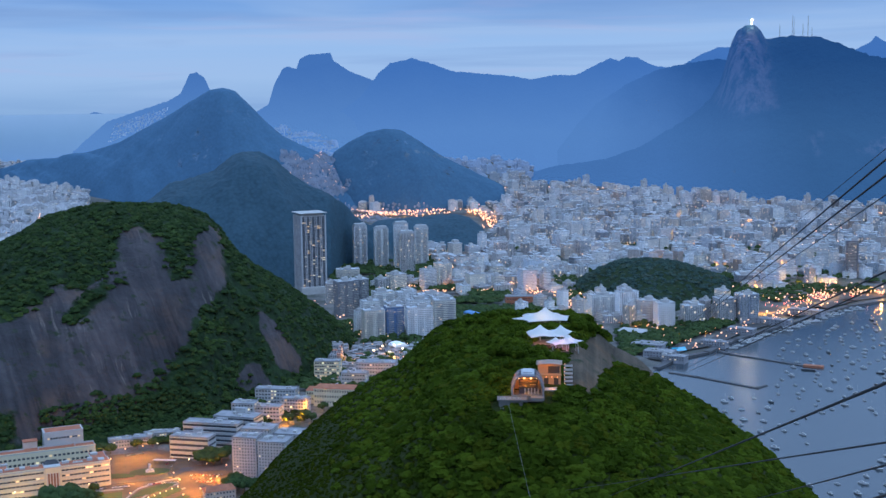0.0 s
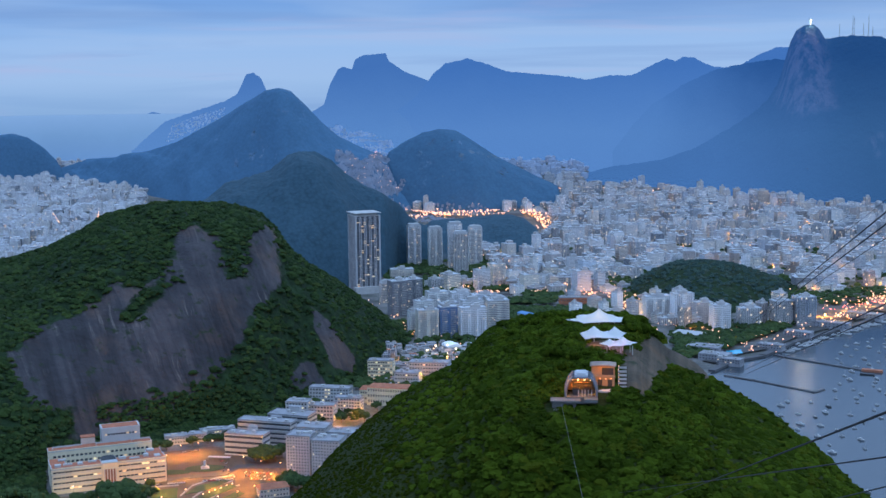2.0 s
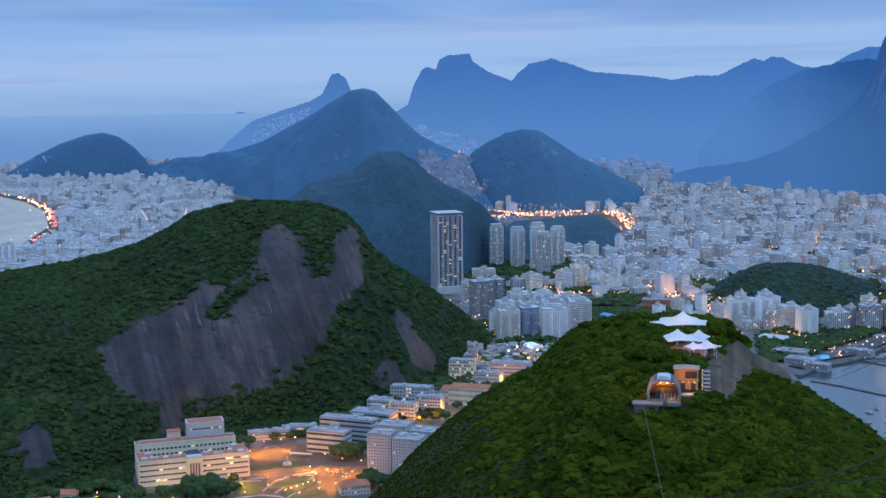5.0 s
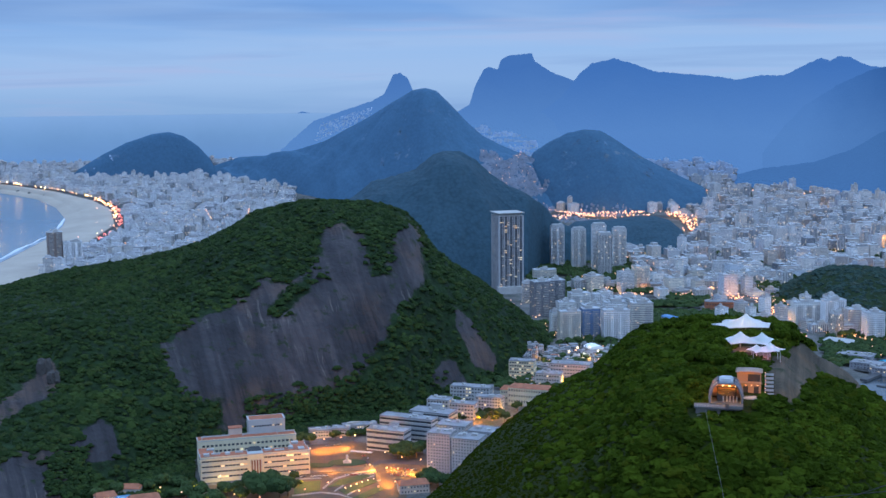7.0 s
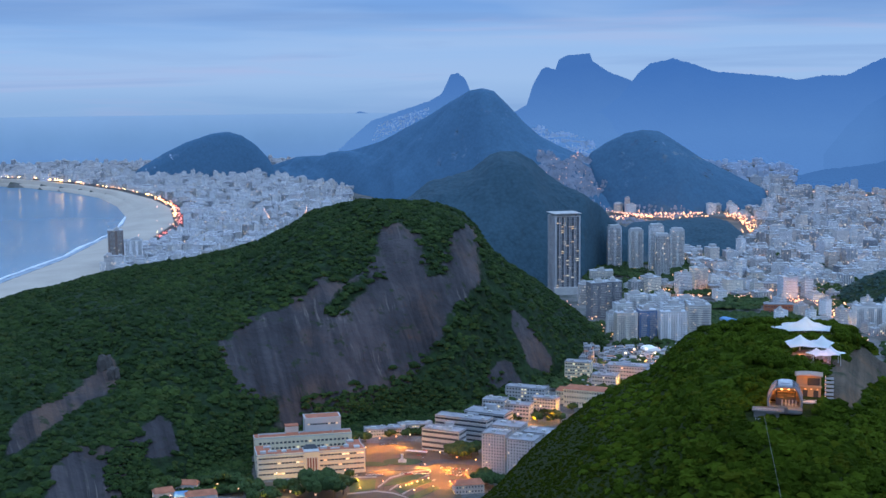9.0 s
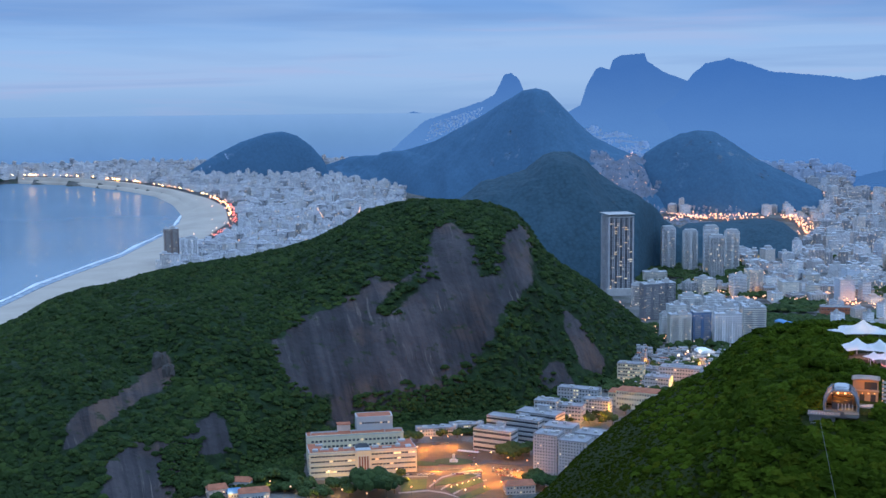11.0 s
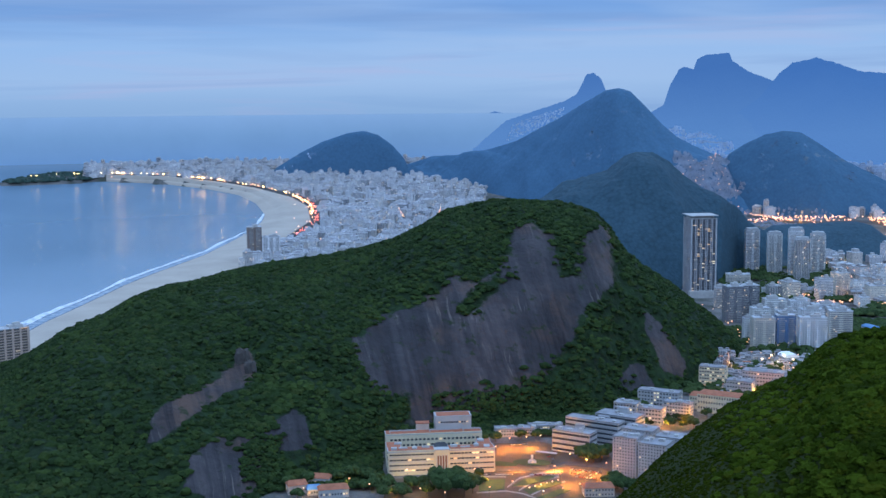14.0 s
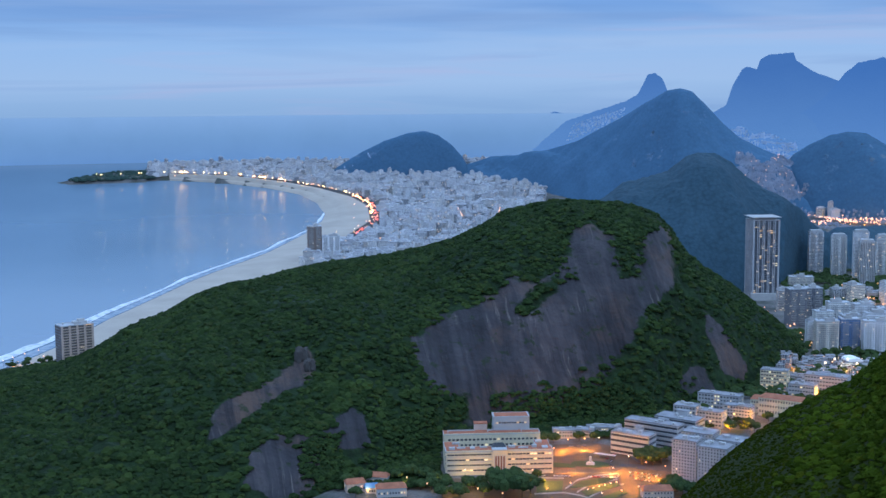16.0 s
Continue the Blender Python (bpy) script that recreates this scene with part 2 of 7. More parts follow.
PALE = [(0.64, 0.64, 0.66), (0.82, 0.80, 0.78), (0.52, 0.44, 0.39), (0.78, 0.76, 0.76), (0.29, 0.20, 0.15), (0.70, 0.70, 0.71), (0.27, 0.29, 0.32), (0.66, 0.61, 0.57), (0.58, 0.48, 0.41), (0.84, 0.81, 0.80), (0.43, 0.46, 0.52), (0.72, 0.69, 0.67)]
M = {
    "urca_leaf": leaf_material("forest_leaves", (0.011, 0.019, 0.0016), (0.027, 0.044, 0.0035), (0.064, 0.094, 0.008), shine=0.02),
    "ridge_leaf": leaf_material("ridge_leaves", (0.010, 0.021, 0.0065), (0.019, 0.037, 0.010), (0.042, 0.068, 0.016), patch=0.011),
    # blue in these greens stands for the haze over the park hill
    "park_leaf": leaf_material("park_leaves", (0.023, 0.045, 0.040), (0.033, 0.060, 0.050), (0.046, 0.078, 0.060), patch=0.011),
    "scrub_leaf": leaf_material("scrub_leaves", (0.010, 0.015, 0.0012), (0.019, 0.028, 0.002), (0.033, 0.046, 0.003), patch=0.03, shine=0.02),
    "town_leaf": leaf_material("town_leaves", (0.015, 0.030, 0.012), (0.035, 0.060, 0.020), (0.06, 0.09, 0.03)),
    "urca_ground": hill_material("forest_hill", (0.019, 0.027, 0.003), (0.078, 0.060, 0.043), 0.25, 0.4, 0.3, 2.0, 1.1),
    "ridge_ground": hill_material("granite_hill", (0.015, 0.031, 0.011), (0.044, 0.041, 0.045), 0.09, 0.75),
    # haze is painted into the next three base colours, bluer and paler farther off
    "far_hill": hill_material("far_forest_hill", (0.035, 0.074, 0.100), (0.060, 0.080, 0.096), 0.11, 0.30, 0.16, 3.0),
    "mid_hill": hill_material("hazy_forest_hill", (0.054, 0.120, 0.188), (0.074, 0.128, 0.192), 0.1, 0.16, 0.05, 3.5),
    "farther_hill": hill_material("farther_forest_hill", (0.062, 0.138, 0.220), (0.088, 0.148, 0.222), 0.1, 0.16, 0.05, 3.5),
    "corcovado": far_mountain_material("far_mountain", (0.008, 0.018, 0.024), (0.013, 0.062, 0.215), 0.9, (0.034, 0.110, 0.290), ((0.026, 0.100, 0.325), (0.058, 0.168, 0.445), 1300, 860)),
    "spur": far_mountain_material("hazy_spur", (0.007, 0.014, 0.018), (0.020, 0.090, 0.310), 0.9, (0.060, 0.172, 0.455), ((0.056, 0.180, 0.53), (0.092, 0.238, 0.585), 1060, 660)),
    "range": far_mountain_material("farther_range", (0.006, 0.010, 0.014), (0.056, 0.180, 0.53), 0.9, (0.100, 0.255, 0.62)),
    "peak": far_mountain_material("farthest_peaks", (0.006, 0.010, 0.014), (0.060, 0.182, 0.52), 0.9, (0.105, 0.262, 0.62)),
    "facade": facade_material("apartment_walls", False, PALE),
    "city": facade_material("city_walls", True, PALE, 0.05, deep=0.85),
    # valley walls and roofs carry the distance haze as blue base colour
    "valley": facade_material("haze_tinted_walls", True, [(0.36, 0.44, 0.56), (0.46, 0.54, 0.66), (0.32, 0.38, 0.48), (0.48, 0.56, 0.68)], 0.02, deep=0.4),
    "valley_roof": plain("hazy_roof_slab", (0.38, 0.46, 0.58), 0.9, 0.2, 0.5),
    "seaside": facade_material("seaside_walls", True, [(0.62, 0.63, 0.65), (0.76, 0.76, 0.76), (0.48, 0.45, 0.42), (0.72, 0.72, 0.73), (0.50, 0.50, 0.52), (0.70, 0.68, 0.66)], 0.03, deep=0.85),
    "pale_roof": plain("pale_roof_slab", (0.46, 0.46, 0.48), 0.9, 0.35, 0.5),
    "house": facade_material("house_walls", True, [(0.52, 0.50, 0.48), (0.36, 0.26, 0.22), (0.62, 0.62, 0.61), (0.32, 0.29, 0.28), (0.48, 0.44, 0.41)], 0.02),
    "roof": plain("concrete_roof", (0.43, 0.44, 0.46), 0.9, 0.4, 0.5),
    "slab_roof": plain("weathered_roof_slab", (0.25, 0.25, 0.265), 0.9, 0.4, 0.5),
    "tile_roof": plain("clay_tile_roof", (0.36, 0.13, 0.07), 0.9, 0.3, 1.5),
    "white": plain("white_paint", (0.40, 0.40, 0.40), 0.7, 0.12),
    "cream": plain("cream_render", (0.60, 0.52, 0.37), 0.85, 0.12),
    "concrete": plain("weathered_concrete", (0.40, 0.39, 0.38), 0.9, 0.25),
    "dark": plain("dark_steel", (0.045, 0.047, 0.052), 0.5, 0.3, metal=0.4),
    "glass": window_glass(),
    "asphalt": plain("asphalt", (0.055, 0.053, 0.052), 0.9, 0.3),
    "paving": plain("pale_paving", (0.080, 0.056, 0.034), 0.9, 0.4),
    "lawn": plain("lawn", (0.030, 0.060, 0.016), 0.95, 0.35),
    "sand": plain("beach_sand", (0.40, 0.34, 0.28), 0.95, 0.16, 0.08),
    "fabric": plain("white_membrane", (0.85, 0.86, 0.86), 0.6, 0.06),
    "warm": glow("sodium_lamp", (1.0, 0.36, 0.05), 2.0),
    "pale_lamp": glow("white_lamp", (1.0, 0.70, 0.36), 3.0),
    "red_lamp": glow("red_tail_lamp", (1.0, 0.10, 0.03), 6.0),
}


def town_ground():
    n = Nodes("town_ground")
    k = n.noise(0.02, 5)
    fine = n.noise(0.3, 5, 0.7)
    c = n.ramp(n.math("ADD", n.math("MULTIPLY", k, 0.6), n.math("MULTIPLY", fine, 0.4)), (0.36, (0.03, 0.05, 0.02)), (0.46, (0.07, 0.07, 0.065)), (0.6, (0.16, 0.15, 0.14)))
    return n.done(c, 0.95, n.bump(fine, 0.4, 0.5))


def sea_material():
    n = Nodes("dusk_sea")
    swell = n.noise(1.0, 5, 0.6, n.scaled(n.pos, (0.03, 0.09, 0.05)))
    chop = n.noise(0.35, 4, 0.6)
    broad = n.noise(0.0012, 4)
    c = n.ramp(broad, (0.35, (0.120, 0.188, 0.250)), (0.65, (0.152, 0.226, 0.292)))
    east = n.t.nodes.new("ShaderNodeSeparateXYZ")
    n.put(east.inputs[0], n.pos)
    bay_tone = n.ramp(broad, (0.35, (0.024, 0.036, 0.046)), (0.65, (0.036, 0.050, 0.060)))
    c = n.mix(c, bay_tone, n.span(east.outputs["X"], -400, 100))  # open sea painted lighter, bay darker, for the sky that each reflects
    h = n.math("ADD", n.math("MULTIPLY", swell, 0.7), n.math("MULTIPLY", chop, 0.3))
    return n.done(c, n.span(broad, 0.3, 0.7, 0.15, 0.22), n.bump(h, 0.03, 1.0), spec=n.span(east.outputs["X"], -400, 100, 0.5, 0.36))


def foam_material(name, water, crest, lo, hi):
    n = Nodes(name)
    k = n.noise(0.07, 6, 0.65)
    return n.done(n.ramp(k, (lo, water), (hi, crest)), 0.8, n.bump(k, 0.5, 0.5))


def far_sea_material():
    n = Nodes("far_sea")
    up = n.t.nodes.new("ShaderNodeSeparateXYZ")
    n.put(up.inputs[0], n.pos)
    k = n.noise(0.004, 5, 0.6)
    # emission paints the haze and sky sheen, paler towards the horizon
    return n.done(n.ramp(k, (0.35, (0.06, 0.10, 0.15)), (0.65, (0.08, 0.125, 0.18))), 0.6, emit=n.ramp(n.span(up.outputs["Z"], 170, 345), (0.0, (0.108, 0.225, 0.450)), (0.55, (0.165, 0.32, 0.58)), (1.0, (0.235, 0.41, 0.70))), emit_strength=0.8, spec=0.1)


M["far_sea"] = far_sea_material()
M["town"], M["sea"] = town_ground(), sea_material()
M["foam"] = foam_material("sea_foam", (0.16, 0.24, 0.32), (0.66, 0.69, 0.72), 0.30, 0.52)
M["wash"] = foam_material("surf_wash", (0.13, 0.20, 0.27), (0.36, 0.40, 0.44), 0.40, 0.62)

# ---- shaping helpers ----
NEAR_LAND, LAND_END = 3500.0, 4920.0  # beyond 3.5 km the land draws in towards a rim at 4.9 km, all sizes with it


def warp(p):
    """Plan points (n x 3) to their places: true to 3.5 km, drawn in towards the eye beyond, to fit the camera's view.
    """
    p = np.asarray(p, float).reshape(-1, 3)
    r = np.maximum(np.hypot(p[:, 0], p[:, 1]), 1e-6)
    k = LAND_END - NEAR_LAND
    drawn = np.where(r > NEAR_LAND, NEAR_LAND + k * (1 - np.exp(-(np.maximum(r, NEAR_LAND) - NEAR_LAND) / k)), r)
    s = (drawn / r)[:, None]
    eye = np.array([0, 0, EYE])
    return eye + (p - eye) * s


def polar(bearing, r, z=0.0):
    a = np.radians(bearing)
    return np.stack(np.broadcast_arrays(-np.sin(a) * r, np.cos(a) * r, z), -1).astype(float)


def mesh_from(name, verts, faces, mats, index=None, uvs=None, smooth=False):
    """A mesh from arrays: faces all of one size (n x 3 or n x 4)."""
    me = bpy.data.meshes.new(name)
    verts, faces = np.asarray(verts, np.float32), np.asarray(faces, np.int32)
    n, k = faces.shape
    me.vertices.add(len(verts))
    me.vertices.foreach_set("co", verts.ravel())
    me.loops.add(n * k)
    me.loops.foreach_set("vertex_index", faces.ravel())
    me.polygons.add(n)
    me.polygons.foreach_set("loop_start", np.arange(0, n * k, k, dtype=np.int32))
    if index is not None:
        me.polygons.foreach_set("material_index", np.asarray(index, np.int32))
    me.polygons.foreach_set("use_smooth", np.full(n, smooth))
    if uvs is not None:
        me.uv_layers.new(name="UVMap").data.foreach_set("uv", np.asarray(uvs, np.float32).ravel())
    for m in mats:
        me.materials.append(m)
    me.update(calc_edges=True)
    me.validate()
    return me


def grid_faces(rows, cols):
    i = np.arange(rows - 1)[:, None] * cols + np.arange(cols - 1)[None]
    return np.stack([i, i + cols, i + cols + 1, i + 1], -1).reshape(-1, 4)


def lattice(x, y, seed):
    """Smooth value noise in the plane, one octave."""
    xi, yi = np.floor(x).astype(np.int64), np.floor(y).astype(np.int64)
    fx, fy = x - xi, y - yi
    fx, fy = fx * fx * (3 - 2 * fx), fy * fy * (3 - 2 * fy)

    def h(a, b):
        v = np.sin(a * 127.1 + b * 311.7 + seed * 74.7) * 43758.5453
        return v - np.floor(v)
    return (h(xi, yi) * (1 - fx) + h(xi + 1, yi) * fx) * (1 - fy) + (h(xi, yi + 1) * (1 - fx) + h(xi + 1, yi + 1) * fx) * fy


def relief(x, y, size, seed=0, octaves=4):
    total, amp, norm = 0.0, 1.0, 0.0
    for o in range(octaves):
        total = total + amp * (lattice(x / size * 2 ** o, y / size * 2 ** o, seed + o) - 0.5)
        norm += amp
        amp *= 0.5
    return total / norm * 2


def inside(poly, x, y):
    """Which points lie in a polygon."""
    hit = np.zeros(np.shape(x), bool)
    for (x0, y0), (x1, y1) in zip(poly, poly[1:] + poly[:1]):
        if y0 != y1:
            hit ^= ((y0 > y) != (y1 > y)) & (x < (x1 - x0) * (y - y0) / (y1 - y0) + x0)
    return hit


def edge_distance(poly, x, y):
    best = np.full(np.shape(x), 1e9)
    for (x0, y0), (x1, y1) in zip(poly, poly[1:] + poly[:1]):
        dx, dy = x1 - x0, y1 - y0
        s = np.clip(((x - x0) * dx + (y - y0) * dy) / (dx * dx + dy * dy + 1e-9), 0, 1)
        best = np.minimum(best, np.hypot(x - x0 - s * dx, y - y0 - s * dy))
    return best


def shore(points):
    return [tuple(polar(b, r)[:2]) for b, r in points]


# ---- water and land ----
BAY = shore([(-8.5, 1500), (-9.3, 1730), (-9.82, 1782), (-10.85, 1852), (-12.12, 1899), (-13.37, 2008), (-15.84, 2175), (-17.05, 2270), (-18.24, 2372),
             (-19.84, 2455), (-21.72, 2584), (-27, 2900), (-40, 3300), (-80, 4000), (-80, 300), (-10, 300), (-4, 900)])
OCEAN = shore([(41.5, 1900), (40.0, 1980), (38.4, 2090), (36.84, 2244), (35.86, 2360), (34.87, 2464), (33.63, 2613), (32.37, 2793), (31.1, 2963), (29.83, 3136), (28.8, 3299), (27.77, 3553), (26.86, 3820),
               (26.23, 4164), (26.09, 4417), (26.47, 4923), (27.24, 5394), (28.52, 5781), (30.55, 6251), (33.05, 6575), (35.76, 6456),
               (37.69, 6410), (37.92, 6608), (35.49, 7400), (33.0, 7900), (28.0, 8000), (22.0, 7800), (17.5, 7600), (16.3, 8600), (15.0, 10500), (13.0, 12500), (8.6, 17000),
               (7.5, 38500), (60, 38500), (100, 30000), (100, 2500), (60, 2300)])
COVE_SOUTH = shore([(60, 2250), (47, 1900), (43, 1500), (33, 1150), (24, 1080), (18, 1090), (15, 1040), (13, 900), (13, 300), (100, 300), (100, 2300)])


def land_height(x, y):
    """Height of the flat land over the sea; below it under water."""
    d = np.full(np.shape(x), 1e9)
    for poly in (BAY, OCEAN, COVE_SOUTH):
        e = edge_distance(poly, x, y)
        d = np.minimum(d, np.where(inside(poly, x, y), -e, e))
    return np.maximum(np.minimum(d * 0.06, 4.0), -8 - 0.012 * np.hypot(x, y)) + np.clip((np.hypot(x, y) - 3600) * 0.006, 0, 16) * (d > 60)


def sheet(name, rows, bearings, height, mat):
    b, r = np.meshgrid(bearings, rows)
    p = polar(b, r)
    p[..., 2] = height(p[..., 0], p[..., 1])
    ob = new(name, mesh_from(name, warp(p), grid_faces(*b.shape), [mat], smooth=True))
    return ob


def row_steps(start, end, k):
    out = [start]
    while out[-1] < end:
        out.append(out[-1] + max(3.0, k * out[-1] ** 2))
    return np.array(out)


sea_rows = np.concatenate([[0.01, 60, 200], np.geomspace(400, 8600, 70)])
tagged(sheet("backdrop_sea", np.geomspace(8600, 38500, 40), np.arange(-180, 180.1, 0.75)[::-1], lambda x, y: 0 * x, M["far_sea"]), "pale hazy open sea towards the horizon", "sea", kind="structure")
tagged(sheet("water", sea_rows, np.arange(-180, 180.1, 0.75)[::-1], lambda x, y: 0 * x, M["sea"]), "calm blue-grey sea at dusk with faint ripples", "sea", kind="structure")
land_rows = np.concatenate([[1.0, 200, 500, 750], row_steps(850, 16000, 5e-6), [20000, 30000]])
land_cols = np.concatenate([np.arange(180, 46, -3.0), np.arange(45, -24, -0.16), np.arange(-24, -181, -3.0)])
tagged(sheet("ground", land_rows, land_cols, land_height, M["town"]), "flat built-up land of earth, asphalt and grass between hills", "ground", kind="structure")


# ---- hills ----
class Hill:
    """A hill by its ridge: bearing and height along it, with the ridge's distance, front foot and back foot by bearing."""

    def __init__(self, ridge, crest, front, back, base=0.0, steep=2.5, rough=(14, 120), seed=1, bumps=0.0, gully=None):
        ridge = sorted(ridge)
        self.b, self.h = np.array([p[0] for p in ridge]), np.array([p[1] for p in ridge], float)
        self.crest, self.front, self.back = crest, front, back
        self.base, self.steep, self.rough, self.seed, self.bumps, self.gully = base, steep, rough, seed, bumps, gully

    def at(self, table, b):
        if isinstance(table, (int, float)):
            return np.full(np.shape(b), float(table))
        t = sorted(table)
        return np.interp(b, [p[0] for p in t], [p[1] for p in t])

    def z(self, b, r):
        top, c, f, k = np.interp(b, self.b, self.h), self.at(self.crest, b), self.at(self.front, b), self.at(self.back, b)
        s = np.clip((r - f) / np.maximum(c - f, 1), 0, 1)
        up = 1 - (1 - s) ** self.steep
        q = np.clip((r - c) / np.maximum(k - c, 1), 0, 1)
        down = (1 - q * q) ** 1.5
        prof = np.where(r < c, up, down)
        p = polar(b, r)
        # folds fade towards the ridge line, which stays as set
        fade = np.where(r < c, np.sin(np.pi * np.clip(s, 0, 1)) ** 0.7, 0.0)
        fold = relief(p[..., 0], p[..., 1], self.rough[1], self.seed) * self.rough[0] * fade
        crown = relief(p[..., 0], p[..., 1], 16.0, self.seed + 9, 2) * self.bumps
        if self.gully:  # furrows running down the face
            along = np.radians(b) * c - 0.35 * r
            fold = fold + relief(along, 0.12 * r, self.gully[1], self.seed + 20, 3) * self.gully[0] * fade
        return self.base + (top - self.base) * prof + fold + crown

    def build(self, name, label, mat, step, rows_front, rows_back, rock=None):
        b = np.arange(self.b[-1], self.b[0], -step)
        s = np.concatenate([np.linspace(0, 1, rows_front), 1 + np.linspace(0, 1, rows_back)[1:]])
        bb, ss = np.meshgrid(b, s)
        c, f, k = self.at(self.crest, bb), self.at(self.front, bb), self.at(self.back, bb)
        r = np.where(ss <= 1, f + (c - f) * ss, c + (k - c) * (ss - 1))
        z = self.z(bb, r)
        z[0], z[-1] = self.base - 15, self.base - 15
        z[:, 0] = np.minimum(z[:, 0], self.base - 15)
        z[:, -1] = np.minimum(z[:, -1], self.base - 15)
        me = mesh_from(name, warp(polar(bb, r, z)), grid_faces(*bb.shape), [mat], smooth=True)
        for key, val in (("across", np.radians(bb) * 1700), ("down", -z)):
            me.attributes.new(key, "FLOAT", "POINT").data.foreach_set("value", val.astype(np.float32).ravel())
        if rock is not None:
            a = me.attributes.new("rock", "FLOAT", "POINT")
            a.data.foreach_set("value", rock(bb, r, z).astype(np.float32).ravel())
        return tagged(new(name, me), label, "hill", kind="structure")


def view_dip(r, z):
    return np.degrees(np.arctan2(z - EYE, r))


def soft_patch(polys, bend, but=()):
    """1 inside any of the patches (outlined by bearing and viewing angle to fit the camera's view), fading over bend
    degrees; 0 in the green ones.
    """
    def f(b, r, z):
        d = view_dip(r, z)
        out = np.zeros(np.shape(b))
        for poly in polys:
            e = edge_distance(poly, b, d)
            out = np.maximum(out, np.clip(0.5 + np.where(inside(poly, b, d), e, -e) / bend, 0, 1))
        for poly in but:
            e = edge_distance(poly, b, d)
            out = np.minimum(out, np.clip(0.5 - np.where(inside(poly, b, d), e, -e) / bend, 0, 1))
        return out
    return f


def lookout_dome():
    """The steep summit under the lookout itself."""
    b, r = np.meshgrid(np.arange(0, 361, 6.0), np.concatenate([[0.3], np.linspace(4, 420, 50)]))
    p = polar(b, r)
    p[..., 2] = 388 * np.exp(-(r / 165) ** 2) + relief(p[..., 0], p[..., 1], 40, 61) * 3 * np.clip(r / 40, 0, 1) - 12
    return tagged(new("hill_lookout", mesh_from("hill_lookout", p, grid_faces(*b.shape)[:, ::-1], [M["urca_ground"]], smooth=True)), "steep rocky summit below the lookout", "hill", kind="structure")


lookout_dome()
# rock outlines are placed by viewing angle to fit the camera's view
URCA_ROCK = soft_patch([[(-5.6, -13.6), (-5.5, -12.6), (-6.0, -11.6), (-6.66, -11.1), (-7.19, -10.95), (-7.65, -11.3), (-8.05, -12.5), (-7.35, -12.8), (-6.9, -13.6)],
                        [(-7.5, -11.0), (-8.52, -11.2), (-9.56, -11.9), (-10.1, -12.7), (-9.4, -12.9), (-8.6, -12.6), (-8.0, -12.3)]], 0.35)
urca = Hill([(14, -10), (12.5, 39), (10.4, 87), (9.19, 99), (7.69, 122), (6.07, 141), (4.99, 152), (3.64, 165), (2.3, 174), (1.22, 188), (0.28, 205), (-0.38, 210), (-1.18, 214), (-2.23, 217), (-3.16, 218), (-5.65, 216), (-6.44, 215), (-7.3, 204), (-7.87, 196), (-8.52, 192), (-9.17, 187), (-9.56, 182), (-9.96, 174), (-10.86, 168), (-11.51, 164), (-12.15, 161), (-12.92, 156), (-13.44, 150), (-14.2, 147), (-14.58, 143), (-15.48, 133), (-16.49, 124), (-17.17, 118), (-20, 76), (-24, -10)],
            [(14, 870), (10, 900), (1, 1000), (-5, 1000), (-9, 960), (-17, 840), (-24, 760)], [(14, 520), (5, 560), (-4, 560), (-12, 520), (-24, 480)],
            [(14, 1000), (5, 1250), (-4, 1300), (-9, 1250), (-17, 1050), (-24, 900)], 0, 4.2, (13, 110), 3)
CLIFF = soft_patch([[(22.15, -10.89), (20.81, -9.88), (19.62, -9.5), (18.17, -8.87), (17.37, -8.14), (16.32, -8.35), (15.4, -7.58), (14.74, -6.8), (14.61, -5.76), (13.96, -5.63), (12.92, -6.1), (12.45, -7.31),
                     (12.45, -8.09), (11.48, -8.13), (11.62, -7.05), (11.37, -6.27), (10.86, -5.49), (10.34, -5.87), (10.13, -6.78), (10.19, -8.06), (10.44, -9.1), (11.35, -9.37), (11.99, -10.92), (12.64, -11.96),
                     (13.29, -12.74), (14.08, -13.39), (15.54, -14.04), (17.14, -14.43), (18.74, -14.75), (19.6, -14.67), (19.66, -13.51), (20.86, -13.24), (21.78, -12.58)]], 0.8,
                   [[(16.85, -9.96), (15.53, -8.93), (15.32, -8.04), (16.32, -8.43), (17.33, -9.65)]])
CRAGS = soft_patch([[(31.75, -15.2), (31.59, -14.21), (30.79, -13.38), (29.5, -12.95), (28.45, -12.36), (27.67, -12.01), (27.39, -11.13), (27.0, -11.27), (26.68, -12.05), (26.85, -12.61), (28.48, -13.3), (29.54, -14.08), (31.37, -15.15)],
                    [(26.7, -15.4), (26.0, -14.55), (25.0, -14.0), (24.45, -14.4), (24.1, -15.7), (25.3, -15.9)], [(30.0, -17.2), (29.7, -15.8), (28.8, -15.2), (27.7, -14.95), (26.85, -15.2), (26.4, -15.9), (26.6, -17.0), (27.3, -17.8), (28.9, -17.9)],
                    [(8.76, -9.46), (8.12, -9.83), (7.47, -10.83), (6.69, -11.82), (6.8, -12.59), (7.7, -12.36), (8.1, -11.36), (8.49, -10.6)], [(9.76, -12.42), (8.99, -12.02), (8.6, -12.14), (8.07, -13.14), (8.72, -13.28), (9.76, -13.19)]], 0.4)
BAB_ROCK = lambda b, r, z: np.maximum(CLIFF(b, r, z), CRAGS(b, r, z))
